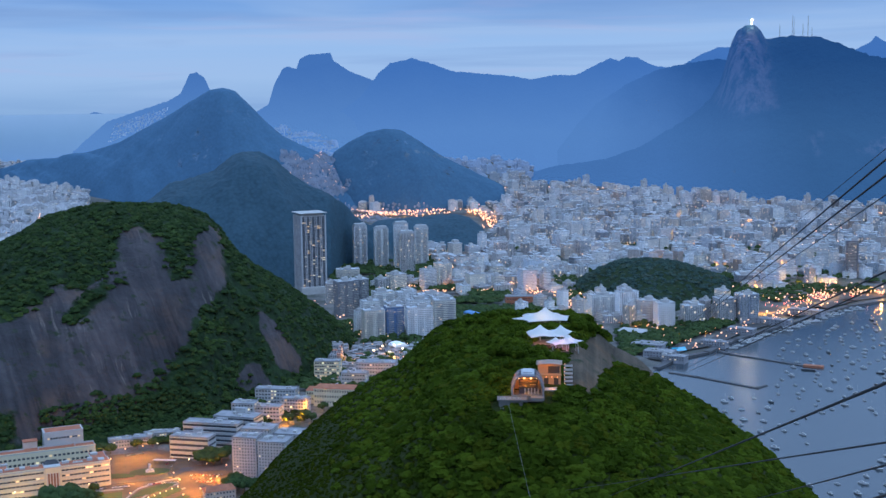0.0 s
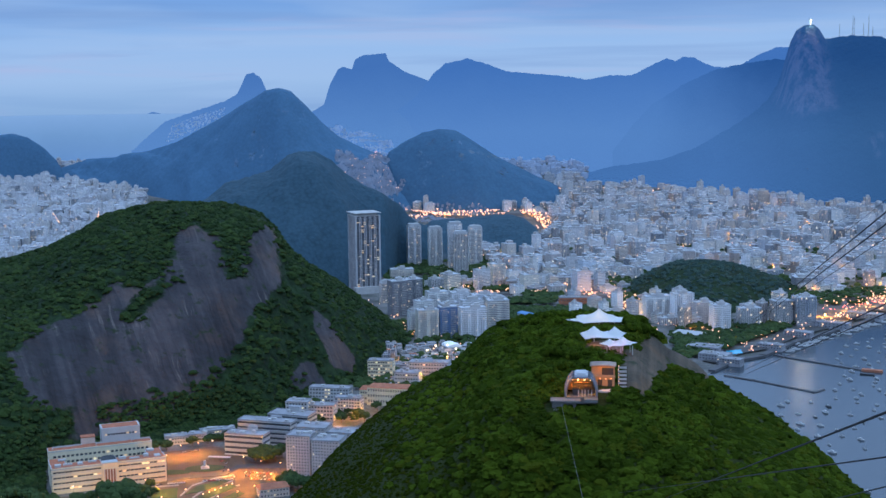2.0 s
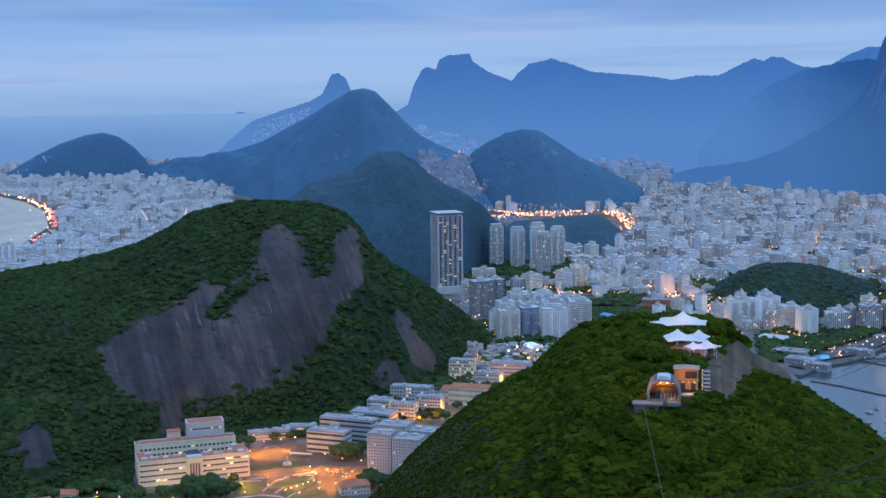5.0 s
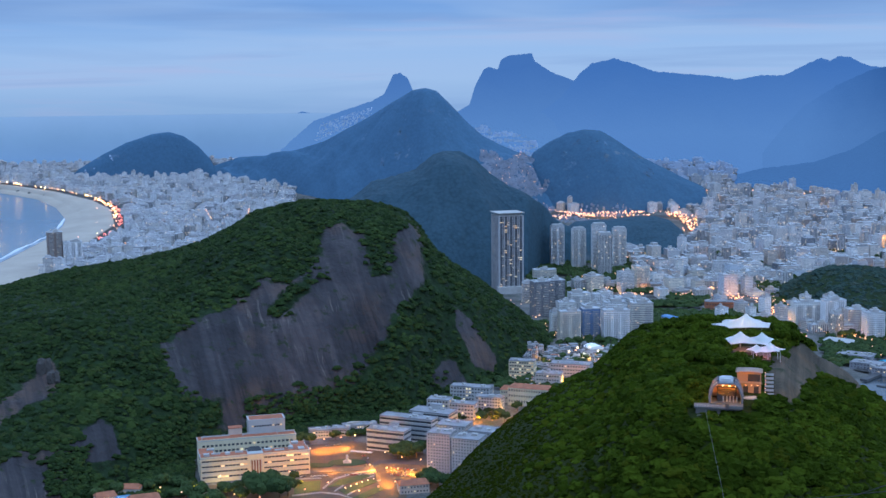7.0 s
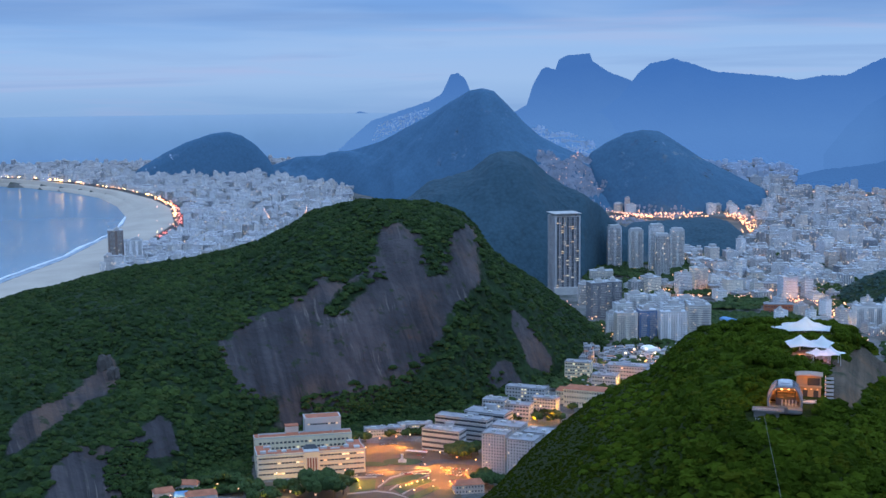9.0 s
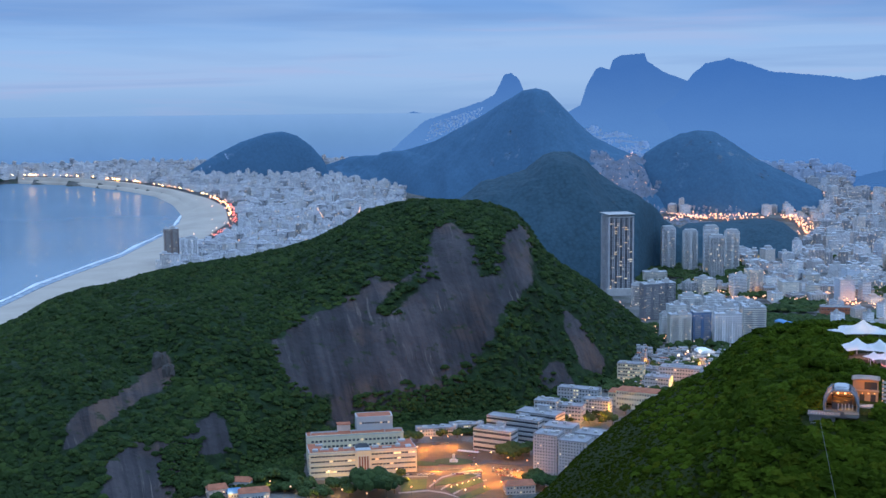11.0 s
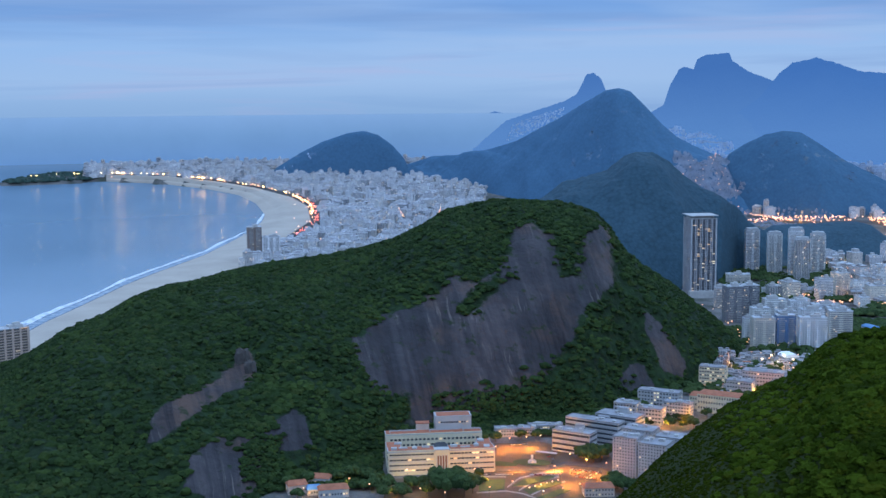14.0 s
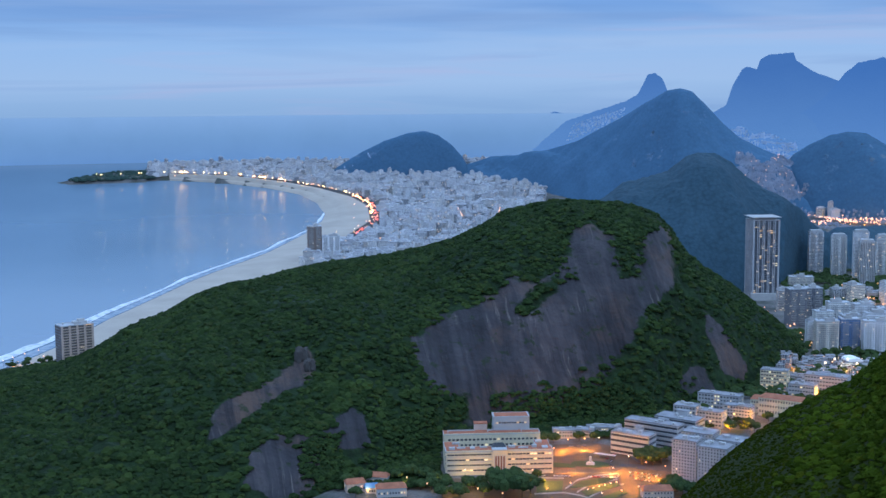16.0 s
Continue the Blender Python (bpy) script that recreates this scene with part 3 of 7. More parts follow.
babilonia = Hill([(47, -10), (43.5, 32), (40.68, 37), (39.25, 36), (38.28, 39), (37.05, 50), (36.17, 66), (35.03, 87), (33.25, 104), (31.96, 126), (30.68, 134), (29.39, 138), (27.31, 149), (25.48, 157), (23.39, 161), (21.81, 170), (20.23, 180), (18.92, 200), (17.61, 224), (16.31, 234), (15.4, 239), (13.98, 239), (12.7, 236), (11.67, 230), (10.91, 220), (10.26, 198), (9.74, 165), (8.85, 138), (7.58, 113), (6.57, 87), (5.56, 62), (4.81, 37), (4.3, 12), (3.9, -10)],
                 [(47, 1550), (17, 1930), (9, 1930), (3.9, 1900)], [(47, 1050), (38, 1120), (27, 1200), (22, 1330), (18, 1440), (15, 1480), (11, 1520), (8, 1640), (5, 1780), (3.9, 1820)],
                 [(47, 1850), (36, 2050), (27, 2350), (17, 2450), (9, 2300), (3.9, 2050)], 0, 2.2, (26, 160), 7, 0, (16, 42))
front_hill = Hill([(16, 20), (14.93, 110), (13.15, 174), (12.39, 206), (11.38, 217), (10.36, 235), (9.58, 267), (9.07, 277), (8.31, 274), (7.55, 252), (6.8, 218),
                   (6.05, 191), (5.28, 171), (4.51, 144), (4.01, 110), (3.6, 90), (3.0, 76), (2.4, 67), (1.5, 50), (0.6, -5)], [(16, 2900), (5, 2900), (3.6, 3020), (0.6, 3060)], [(16, 2450), (7, 2580), (5.2, 2720), (4.5, 2895), (3.6, 2925), (0.6, 2970)], [(16, 3200), (3.6, 3250), (0.6, 3200)], 0, 1.9, (40, 220), 11, 3.0, (22, 90))
big_hill = Hill([(21.5, -10), (20.03, 37), (19.57, 55), (18.38, 113), (17.2, 130), (15.75, 172), (14.52, 219), (13.52, 274), (12.27, 336), (11.25, 391), (10.49, 422), (9.86, 432), (9.36, 421), (8.75, 374), (8.01, 309), (7.27, 255), (6.26, 212), (5.49, 186), (4.98, 158), (4.49, 61), (3.9, 20)], [(21.5, 6900), (20, 6800), (14, 5300), (10, 4800), (4, 4700)],
                [(21.5, 6400), (20, 6250), (14, 4650), (10, 4250), (6, 4200), (3.9, 4250)], [(21.5, 7400), (14, 6000), (4, 5400)], 0, 1.7, (50, 320), 13, 1.5, (40, 170))
saudade = Hill([(6.2, 20), (5.53, 64), (4.98, 190), (4.19, 232), (3.41, 263), (2.63, 277), (1.85, 271), (1.08, 232), (0.05, 174), (-0.99, 130), (-2.28, 76), (-2.8, 54), (-3.06, -11), (-3.5, -10)], 4700, [(6.2, 4500), (4, 4350), (1, 4150), (-3.5, 4500)], 5300, 0, 1.8, (26, 260), 17, 1.5, (12, 120))
cantagalo = Hill([(26.0, -10), (25.41, 58), (24.36, 131), (23.32, 190), (22.28, 227), (21.5, 238), (20.85, 217), (20.2, 163), (19.69, 96), (19.43, 36), (19.2, -10)], 6600, [(26, 6400), (22, 6150), (19.2, 6400)], 7200, 0, 1.7, (22, 260), 19, 1.5)
pasmado = Hill([(-5.9, -10), (-6.17, 7), (-7.21, 42), (-8.24, 61), (-9.53, 67), (-10.8, 58), (-11.82, 44), (-12.83, 26), (-13.5, -10)], 2500,
               [(-5.9, 2400), (-9.5, 2180), (-13.5, 2400)], 2750, 0, 1.7, (8, 120), 23, 1)
knoll = Hill([(4.0, -5), (3.6, 40), (3.0, 64), (1.2, 72), (0.2, 77), (-0.6, 78), (-1.2, 70), (-1.8, 42), (-2.3, -5)], 3350, 3120, 3520, 0, 1.7, (8, 120), 29, 1)
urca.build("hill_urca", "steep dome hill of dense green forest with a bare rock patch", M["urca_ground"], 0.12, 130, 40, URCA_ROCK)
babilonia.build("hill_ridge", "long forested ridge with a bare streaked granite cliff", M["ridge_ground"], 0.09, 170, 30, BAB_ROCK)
FAR_ROCK = lambda b, r, z: np.clip(relief(*np.moveaxis(polar(b, r)[..., :2], -1, 0), 300, 5) * 0.6, 0, 0.28)
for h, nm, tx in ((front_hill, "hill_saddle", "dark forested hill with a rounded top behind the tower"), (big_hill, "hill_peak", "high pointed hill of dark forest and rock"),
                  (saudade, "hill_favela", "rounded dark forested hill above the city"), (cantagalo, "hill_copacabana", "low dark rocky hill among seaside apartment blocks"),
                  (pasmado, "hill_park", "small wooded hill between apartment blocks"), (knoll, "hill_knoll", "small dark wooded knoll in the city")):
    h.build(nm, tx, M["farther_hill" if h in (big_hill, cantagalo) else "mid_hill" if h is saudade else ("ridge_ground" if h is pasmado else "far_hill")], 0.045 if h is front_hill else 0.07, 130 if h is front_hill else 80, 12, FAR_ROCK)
irmaos = Hill([(16.6, -20), (16.1, 81), (14.97, 242), (13.49, 321), (12.24, 389), (11.73, 442), (11.33, 578), (11.03, 598), (10.67, 552), (10.44, 460), (10.02, 291), (9.0, 60)],
              9500, [(16.6, 9000), (9, 8300)], 10500, 0, 1.5, (50, 500), 31, 6)
gavea = Hill([(9.4, 60), (8.51, 236), (7.86, 327), (7.58, 544), (7.18, 717), (6.98, 741), (6.55, 715), (6.41, 820), (6.02, 869), (5.0, 885), (4.88, 798), (4.12, 678), (3.36, 607),
              (2.97, 562), (2.09, 340), (0.55, 84)], 14000, 12000, 16000, 0, 1.5, (60, 900), 37, 6)
tijuca = Hill([(6.6, 40), (4.68, 273), (3.63, 404), (2.84, 581), (2.31, 660), (1.28, 698), (0.51, 657), (-0.52, 592), (-1.8, 571), (-3.09, 550), (-4.12, 517), (-5.15, 550), (-6.17, 547),
               (-7.19, 638), (-7.69, 676), (-8.07, 653), (-8.45, 687), (-8.95, 677), (-9.33, 632), (-9.84, 604), (-10.71, 593), (-11.7, 690), (-12.43, 744), (-13.17, 741), (-15.59, 706),
               (-17.95, 676), (-18.87, 757), (-19.09, 802), (-19.37, 767), (-20.25, 688), (-24, 500)], 10000, [(6.6, 8300), (1, 7250), (-3.4, 7100), (-4.3, 6050), (-6, 6000), (-24, 7800)], 12000, 0, 1.4, (70, 900), 41, 6)
corcovado = Hill([(-3.9, -10), (-4.3, 32), (-5.2, 64), (-6.0, 74), (-7.5, 98), (-9.0, 150), (-10.4, 235), (-11.4, 300), (-12.1, 365), (-12.5, 430), (-12.75, 505), (-12.95, 585), (-13.04, 615), (-13.28, 664), (-13.64, 688), (-14.0, 691),
                  (-14.25, 669), (-14.49, 629), (-15.57, 639), (-16.76, 631), (-17.94, 587), (-18.88, 546), (-19.53, 533), (-20.72, 502), (-24, 430)], 5740,
                 [(-3, 5450), (-9, 4900), (-14, 4500), (-24, 4100)], 6600, 0, 1.35, (55, 420), 43, 6)
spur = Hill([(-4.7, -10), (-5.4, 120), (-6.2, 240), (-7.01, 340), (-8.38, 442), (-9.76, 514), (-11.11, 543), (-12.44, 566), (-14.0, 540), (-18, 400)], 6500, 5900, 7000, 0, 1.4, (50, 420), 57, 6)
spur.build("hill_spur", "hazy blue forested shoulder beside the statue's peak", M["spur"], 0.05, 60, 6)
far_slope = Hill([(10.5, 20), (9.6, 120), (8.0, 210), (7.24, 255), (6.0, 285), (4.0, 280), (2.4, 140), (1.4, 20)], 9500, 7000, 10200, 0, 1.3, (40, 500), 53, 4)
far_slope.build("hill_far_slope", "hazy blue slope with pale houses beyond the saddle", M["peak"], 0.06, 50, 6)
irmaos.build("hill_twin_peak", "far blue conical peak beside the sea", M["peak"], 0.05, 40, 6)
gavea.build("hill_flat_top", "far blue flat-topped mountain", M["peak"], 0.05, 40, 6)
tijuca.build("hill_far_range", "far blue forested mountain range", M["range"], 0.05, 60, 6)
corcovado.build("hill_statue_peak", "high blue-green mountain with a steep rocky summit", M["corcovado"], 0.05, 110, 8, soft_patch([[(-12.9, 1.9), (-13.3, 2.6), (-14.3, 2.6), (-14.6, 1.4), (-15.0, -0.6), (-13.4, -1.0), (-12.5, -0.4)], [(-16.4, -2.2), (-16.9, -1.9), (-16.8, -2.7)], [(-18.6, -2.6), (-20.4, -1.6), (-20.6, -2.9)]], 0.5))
for nm, far, ridge in (("island_round", 28300, [(19.35, -5), (19.1, 24), (18.9, 58), (18.6, 20), (18.35, -5)]), ("island_long", 31500, [(16.15, -5), (15.9, 40), (15.5, 120), (15.2, 80), (14.9, 55), (14.7, -5)])):
    Hill(ridge, far, far - 300, far + 600, 0, 1.5, (4, 300), 47, 1).build(nm, "far low blue island on the horizon", M["peak"], 0.03, 12, 4)["category"] = "island"
HILLS = [urca, babilonia, front_hill, big_hill, saudade, cantagalo, pasmado, knoll, corcovado, irmaos, tijuca, far_slope, spur]


def hill_height(b, r):
    return np.max([np.where((b > h.b[0]) & (b < h.b[-1]) & (r > h.at(h.front, b)) & (r < h.at(h.back, b)), h.z(b, r), -20) for h in HILLS], axis=0)

# ---- forest ----
def crown_kinds(count, subdivisions, seed):
    """Lumpy half-round tree crowns, unit size, as (verts, triangles)."""
    kinds = []
    for k in range(count):
        bm = bmesh.new()
        bmesh.ops.create_icosphere(bm, subdivisions=subdivisions, radius=1.0)
        bmesh.ops.delete(bm, geom=[v for v in bm.verts if v.co.z < -0.2], context="VERTS")
        for v in bm.verts:
            q = v.co.normalized()
            lump = noise.noise(q * 2.1 + Vector((seed + k * 7.3, 0, 0))) * 0.55 + noise.noise(q * 4.7 + Vector((0, seed + k * 3.1, 0))) * 0.42
            v.co = q * (1 + lump)
            v.co.z *= 0.8
        bm.verts.ensure_lookup_table()
        kinds.append((np.array([v.co[:] for v in bm.verts]), np.array([[v.index for v in f.verts] for f in bm.faces])))
        bm.free()
    return kinds


def crowns_mesh(name, places, sizes, kinds, mat, rng):
    verts, faces, base = [], [], 0
    which = rng.integers(0, len(kinds), len(places))
    turn = rng.uniform(0, 6.283, len(places))
    for k, (v, f) in enumerate(kinds):
        sel = np.where(which == k)[0]
        if not len(sel):
            continue
        c, s = np.cos(turn[sel])[:, None], np.sin(turn[sel])[:, None]
        x, y, z = v[:, 0][None], v[:, 1][None], v[:, 2][None]
        stretch = rng.uniform(0.7, 1.15, (len(sel), 1))
        pts = np.stack([(c * x - s * y), (s * x + c * y), z * stretch], -1) * sizes[sel][:, None, None] + places[sel][:, None, :]
        verts.append(pts.reshape(-1, 3))
        faces.append((f[None] + (np.arange(len(sel)) * len(v))[:, None, None] + base).reshape(-1, 3))
        base += len(sel) * len(v)
    return mesh_from(name, np.concatenate(verts), np.concatenate(faces), [mat])


def scatter(hill, count, b0, b1, r0, r1, rng, rock=None, low=6, ragged=1.0):
    """Places on a hill: even over the plan, off the bare rock."""
    b = rng.uniform(b0, b1, count)
    r = np.sqrt(rng.uniform(r0 * r0, r1 * r1, count))
    z = hill.z(b, r)
    ok = (z > low) & (r > hill.at(hill.front, b)) & (r < hill.at(hill.back, b))
    if rock is not None:
        ok &= rock(b, r, z) + ragged * (0.75 * relief(*np.moveaxis(polar(b, r)[..., :2], -1, 0), 60, 3, 4) + 0.5 * relief(*np.moveaxis(polar(b, r)[..., :2], -1, 0), 22, 8, 2) + rng.uniform(-0.18, 0.18, count)) < 0.48
    return b[ok], r[ok], z[ok]


rng = np.random.default_rng(5)
FINE, COARSE = crown_kinds(8, 3, 2.0), crown_kinds(8, 2, 9.0)


def forest(name, label, hill, count, b0, b1, r0, r1, size, kinds, mat, rock=None, keep=None, ragged=1.0):
    b, r, z = scatter(hill, count, b0, b1, r0, r1, rng, rock, 6, ragged)
    p = polar(b, r, z)
    if keep is not None:
        k = keep(b, r)
        p = p[k]
    s = (size[0] + (size[1] - size[0]) * rng.random(len(p)) ** 1.6) * (0.75 + 0.6 * lattice(p[:, 0] / 60, p[:, 1] / 60, 4))
    p[:, 2] -= s * rng.uniform(0.05, 0.32, len(p))
    return tagged(new(name, crowns_mesh(name, p, s, kinds, mat, rng)), label, "forest", kind="stuff")


def off_station(b, r):
    hall = (b < -3.2) & (b > -5.55) & (r > 771) & (r < 806)
    deck = (b < -2.0) & (b > -3.1) & (r > 758) & (r < 775)
    stage = (b < -3.9) & (b > -6.0) & (r > 882) & (r < 930)
    top = (b < -3.6) & (b > -5.9) & (r > 964) & (r < 1000)
    fade = (b + 0.8) / 6.5 > rng.random(np.shape(b))  # the forest thins into scrub
    path = (b < -4.6) & (b > -5.4) & (r > 808) & (r < 868)
    return ~(hall | deck | stage | top | path | fade)


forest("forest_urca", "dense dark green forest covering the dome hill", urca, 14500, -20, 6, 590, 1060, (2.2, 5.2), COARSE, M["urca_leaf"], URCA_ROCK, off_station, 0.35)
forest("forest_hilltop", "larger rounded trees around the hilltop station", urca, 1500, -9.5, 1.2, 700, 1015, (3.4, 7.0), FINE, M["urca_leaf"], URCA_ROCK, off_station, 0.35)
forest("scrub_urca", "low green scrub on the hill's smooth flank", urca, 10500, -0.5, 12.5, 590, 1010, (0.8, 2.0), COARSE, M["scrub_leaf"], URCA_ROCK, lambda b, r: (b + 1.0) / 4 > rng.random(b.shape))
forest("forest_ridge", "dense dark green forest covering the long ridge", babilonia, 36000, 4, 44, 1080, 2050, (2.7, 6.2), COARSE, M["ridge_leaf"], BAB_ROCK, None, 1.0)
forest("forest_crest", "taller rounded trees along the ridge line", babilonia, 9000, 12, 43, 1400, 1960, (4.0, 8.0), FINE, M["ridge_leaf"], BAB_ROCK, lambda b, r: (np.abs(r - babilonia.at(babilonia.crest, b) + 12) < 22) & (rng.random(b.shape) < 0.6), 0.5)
forest("forest_park", "dark trees covering the small park hill", pasmado, 1500, -13.5, -5.9, 2170, 2600, (3.0, 6.5), COARSE, M["park_leaf"])


# ---- city ----
def box_stack(boxes):
    """Boxes (x, y, z0, width, depth, height, turn, side material, top material) to verts, quads, material index, uvs."""
    a = np.array(boxes, float)
    n = len(a)
    sx, sy = np.array([-1, 1, 1, -1]) * 0.5, np.array([-1, -1, 1, 1]) * 0.5
    lx, ly = sx[None] * a[:, 3:4], sy[None] * a[:, 4:5]
    c, s = np.cos(a[:, 6:7]), np.sin(a[:, 6:7])
    x, y = a[:, 0:1] + c * lx - s * ly, a[:, 1:2] + s * lx + c * ly
    lo = np.stack([x, y, np.repeat(a[:, 2:3], 4, 1)], -1)
    hi = lo + np.stack([0 * x, 0 * x, np.repeat(a[:, 5:6], 4, 1)], -1)
    verts = np.concatenate([lo, hi], 1).reshape(-1, 3)
    quads = np.array([[0, 1, 5, 4], [1, 2, 6, 5], [2, 3, 7, 6], [3, 0, 4, 7], [4, 5, 6, 7]])
    faces = (quads[None] + (np.arange(n) * 8)[:, None, None]).reshape(-1, 4)
    index = np.stack([a[:, 7]] * 4 + [a[:, 8]], 1).reshape(-1)
    w, d, h = a[:, 3], a[:, 4], a[:, 5]
    o = 0 * w
    uv = []
    for i, length in enumerate((w, d, w, d)):
        n_bay = np.maximum(np.round(length / 3.4), 1) * 3.4
        n_st = np.maximum(np.round(h / 3.1), 1) * 3.1
        uv.append(np.stack([np.stack([o, o], -1), np.stack([n_bay, o], -1), np.stack([n_bay, n_st], -1), np.stack([o, n_st], -1)], 1))
    uv.append(np.stack([np.stack([o, o], -1), np.stack([w, o], -1), np.stack([w, d], -1), np.stack([o, d], -1)], 1))
    uvs = np.stack(uv, 1).reshape(-1, 2)
    return verts, faces, index, uvs


def block_boxes(x, y, z, w, d, h, turn, rng):
    """An apartment block: shaft, sometimes a side wing or a set-back top, roof slab, stair house, tanks."""
    c, s = math.cos(turn), math.sin(turn)

    def put(ox, oy, z0, bw, bd, bh, side, top):
        return (x + c * ox - s * oy, y + s * ox + c * oy, z0, bw, bd, bh, turn, side, top)
    out = [put(0, 0, z - 3, w, d, h + 3, 0, 1), put(0, 0, z + h, w + 0.8, d + 0.8, 0.9, 1, 1)]
    k, form = rng.uniform(0.25, 0.6), rng.random()
    ox, oy = rng.uniform(-0.15, 0.15, 2) * (w, d)
    if form < 0.3:  # set-back storeys
        out.append(put(0, 0, z + h + 0.9, w * 0.78, d * 0.78, 3.1, 0, 1))
    elif form < 0.55:  # a lower wing
        side = -1 if rng.random() < 0.5 else 1
        out.append(put(side * w * 0.62, rng.uniform(-0.2, 0.2) * d, z - 3, w * 0.55, d * rng.uniform(0.6, 0.95), h * rng.uniform(0.35, 0.75) + 3, 0, 1))
    out.append(put(ox, oy, z + h + 0.9, w * k, d * rng.uniform(0.3, 0.6), rng.uniform(3.5, 7.5), 2, 1))
    if rng.random() < 0.5:
        ox, oy = rng.uniform(-0.3, 0.3, 2) * (w, d)
        out.append(put(ox, oy, z + h + 0.9, rng.uniform(2.5, 5), rng.uniform(2.5, 5), rng.uniform(2, 4), 2, 1))
    return out


def city_spots(b0, b1, r0, r1, pitch, turn, rng, fill=0.9, clear=(), top=8):
    """A bent street grid over a piece of the plan: x, y, turn."""
    c, s = math.cos(turn), math.sin(turn)
    corners = np.array([polar(b, r)[:2] for b in (b0, b1) for r in (r0, r1)])
    mid, half = corners.mean(0), np.ptp(corners, axis=0).max() * 0.8
    g = np.arange(-half, half, pitch)
    gx, gy = np.meshgrid(g, g)
    street = (np.round(gx / pitch).astype(int) % 4 == 0) | (np.round(gy / pitch).astype(int) % 5 == 0)
    gx, gy = gx[~street] + rng.uniform(-0.2, 0.2, (~street).sum()) * pitch, gy[~street] + rng.uniform(-0.2, 0.2, (~street).sum()) * pitch
    x, y = mid[0] + c * gx - s * gy, mid[1] + s * gx + c * gy
    b, r = np.degrees(np.arctan2(-x, y)), np.hypot(x, y)
    ok = (b > b0) & (b < b1) & (r > r0) & (r < r1) & (rng.random(len(x)) < fill)
    x, y, b, r = x[ok], y[ok], b[ok], r[ok]
    z = land_height(x, y)
    ok = (z > 3.5) & (hill_height(b, r) < top)
    for poly in clear:
        ok &= ~inside(poly, b, r)
    return x[ok], y[ok], z[ok], r[ok]


SINGLES = []  # the nearest blocks, built one by one further down
CITY_MATS = [M["city"], M["roof"], M["concrete"]]


def quarter(name, label, b0, b1, r0, r1, pitch, turn, heights, fill=0.9, clear=(), mats=CITY_MATS, wide=(0.34, 0.8), top=8, singles=0):
    boxes = []
    xs, ys, zs, rs = city_spots(b0, b1, r0, r1, pitch, turn, rng, fill, clear, top)
    near = set(np.argsort(rs)[:singles])
    for k, (x, y, z, r) in enumerate(zip(xs, ys, zs, rs)):
        up = float(lattice(x / 220, y / 220, 8))
        h = heights[0] + (heights[1] - heights[0]) * rng.random() ** 2 * (0.4 + 0.8 * up)
        w, d = pitch * rng.uniform(*wide), pitch * rng.uniform(*wide)
        if rng.random() < 0.05 + 0.12 * up:  # a slim tower
            h, w, d = heights[1] * rng.uniform(0.75, 1.15), pitch * rng.uniform(0.36, 0.5), pitch * rng.uniform(0.4, 0.6)
        elif rng.random() < 0.12:  # a long slab
            w, d = pitch * rng.uniform(0.9, 1.25), pitch * rng.uniform(0.3, 0.42)
        h, tu = max(2, round(h / 3.1)) * 3.1, turn + (rng.random() < 0.35) * rng.uniform(-0.5, 0.5)
        if k in near:
            SINGLES.append((x, y, z, w, d, h, tu))
        else:
            boxes += block_boxes(x, y, z, w, d, h, tu, rng)
    print(label, len(xs))
    if not boxes:
        return None
    v, f, i, uv = box_stack(boxes)
    return tagged(new(name, mesh_from(name, warp(v), f, mats, i, uv)), label, "city blocks", kind="stuff")


CLEAR_RIGHT = [[(-5.0, 2600), (-5.5, 2364), (-5.9, 2160), (-6.5, 2160), (-6.1, 2364), (-5.6, 2600)], [(-14.0, 2200), (-15.6, 2190), (-17.1, 2360), (-17.0, 2450), (-15.5, 2290), (-14.0, 2300)],
               [(-13.5, 2000), (-13.5, 2450), (-20, 2800), (-24, 2800), (-24, 2000)], [(9, 1500), (9, 2350), (3.0, 2350), (3.0, 2450), (-0.5, 2450), (-0.5, 1500)],
               [(-3.9, 2260), (-3.9, 2420), (-6.2, 2420), (-6.2, 2260)], [(4.8, 2560), (4.8, 2960), (0.5, 2960), (0.5, 2560)]]
SAND = [(41.5, 1950), (38.4, 2090), (34.87, 2464), (31.1, 2963), (28.8, 3299), (27.77, 3553), (26.23, 4164), (26.09, 4417), (27.24, 5394), (28.52, 5781), (33.05, 6575), (33.0, 6720), (28.0, 6000), (24.7, 5100), (23.5, 4591), (23.4, 4047),
        (24.4, 3600), (26.4, 3100), (28.8, 2880), (31.3, 2640), (34.0, 2340), (38, 2040), (41.5, 1900)]
quarter("city_blocks", "dense pale apartment blocks of a city bay quarter", -23, 3.2, 2440, 2700, 35, 0.35, (9, 38), 0.66, CLEAR_RIGHT, singles=110, wide=(0.5, 0.95))
quarter("city_blocks", "dense pale apartment blocks of the inner city", -23, 3.2, 2700, 3500, 35, 0.35, (11, 44), 0.84, CLEAR_RIGHT, singles=40, wide=(0.52, 0.96))
quarter("city_blocks", "far dense pale apartment blocks below the mountains", -24, 4.4, 3500, 4700, 38, 0.2, (12, 48), 0.86, [[(4.3, 3960), (-1.4, 3860), (-1.75, 3600), (-2.7, 3600), (-2.5, 3900), (-1.9, 4140), (4.3, 4260)], [(4.4, 3500), (4.4, 3970), (-0.9, 3970), (-2.0, 3640), (-2.0, 3500)]], wide=(0.42, 0.9))
quarter("city_blocks", "farthest pale apartment blocks below the mountains", -24, 0.4, 4700, 5600, 44, 0.2, (12, 48), 0.7, wide=(0.42, 0.9))
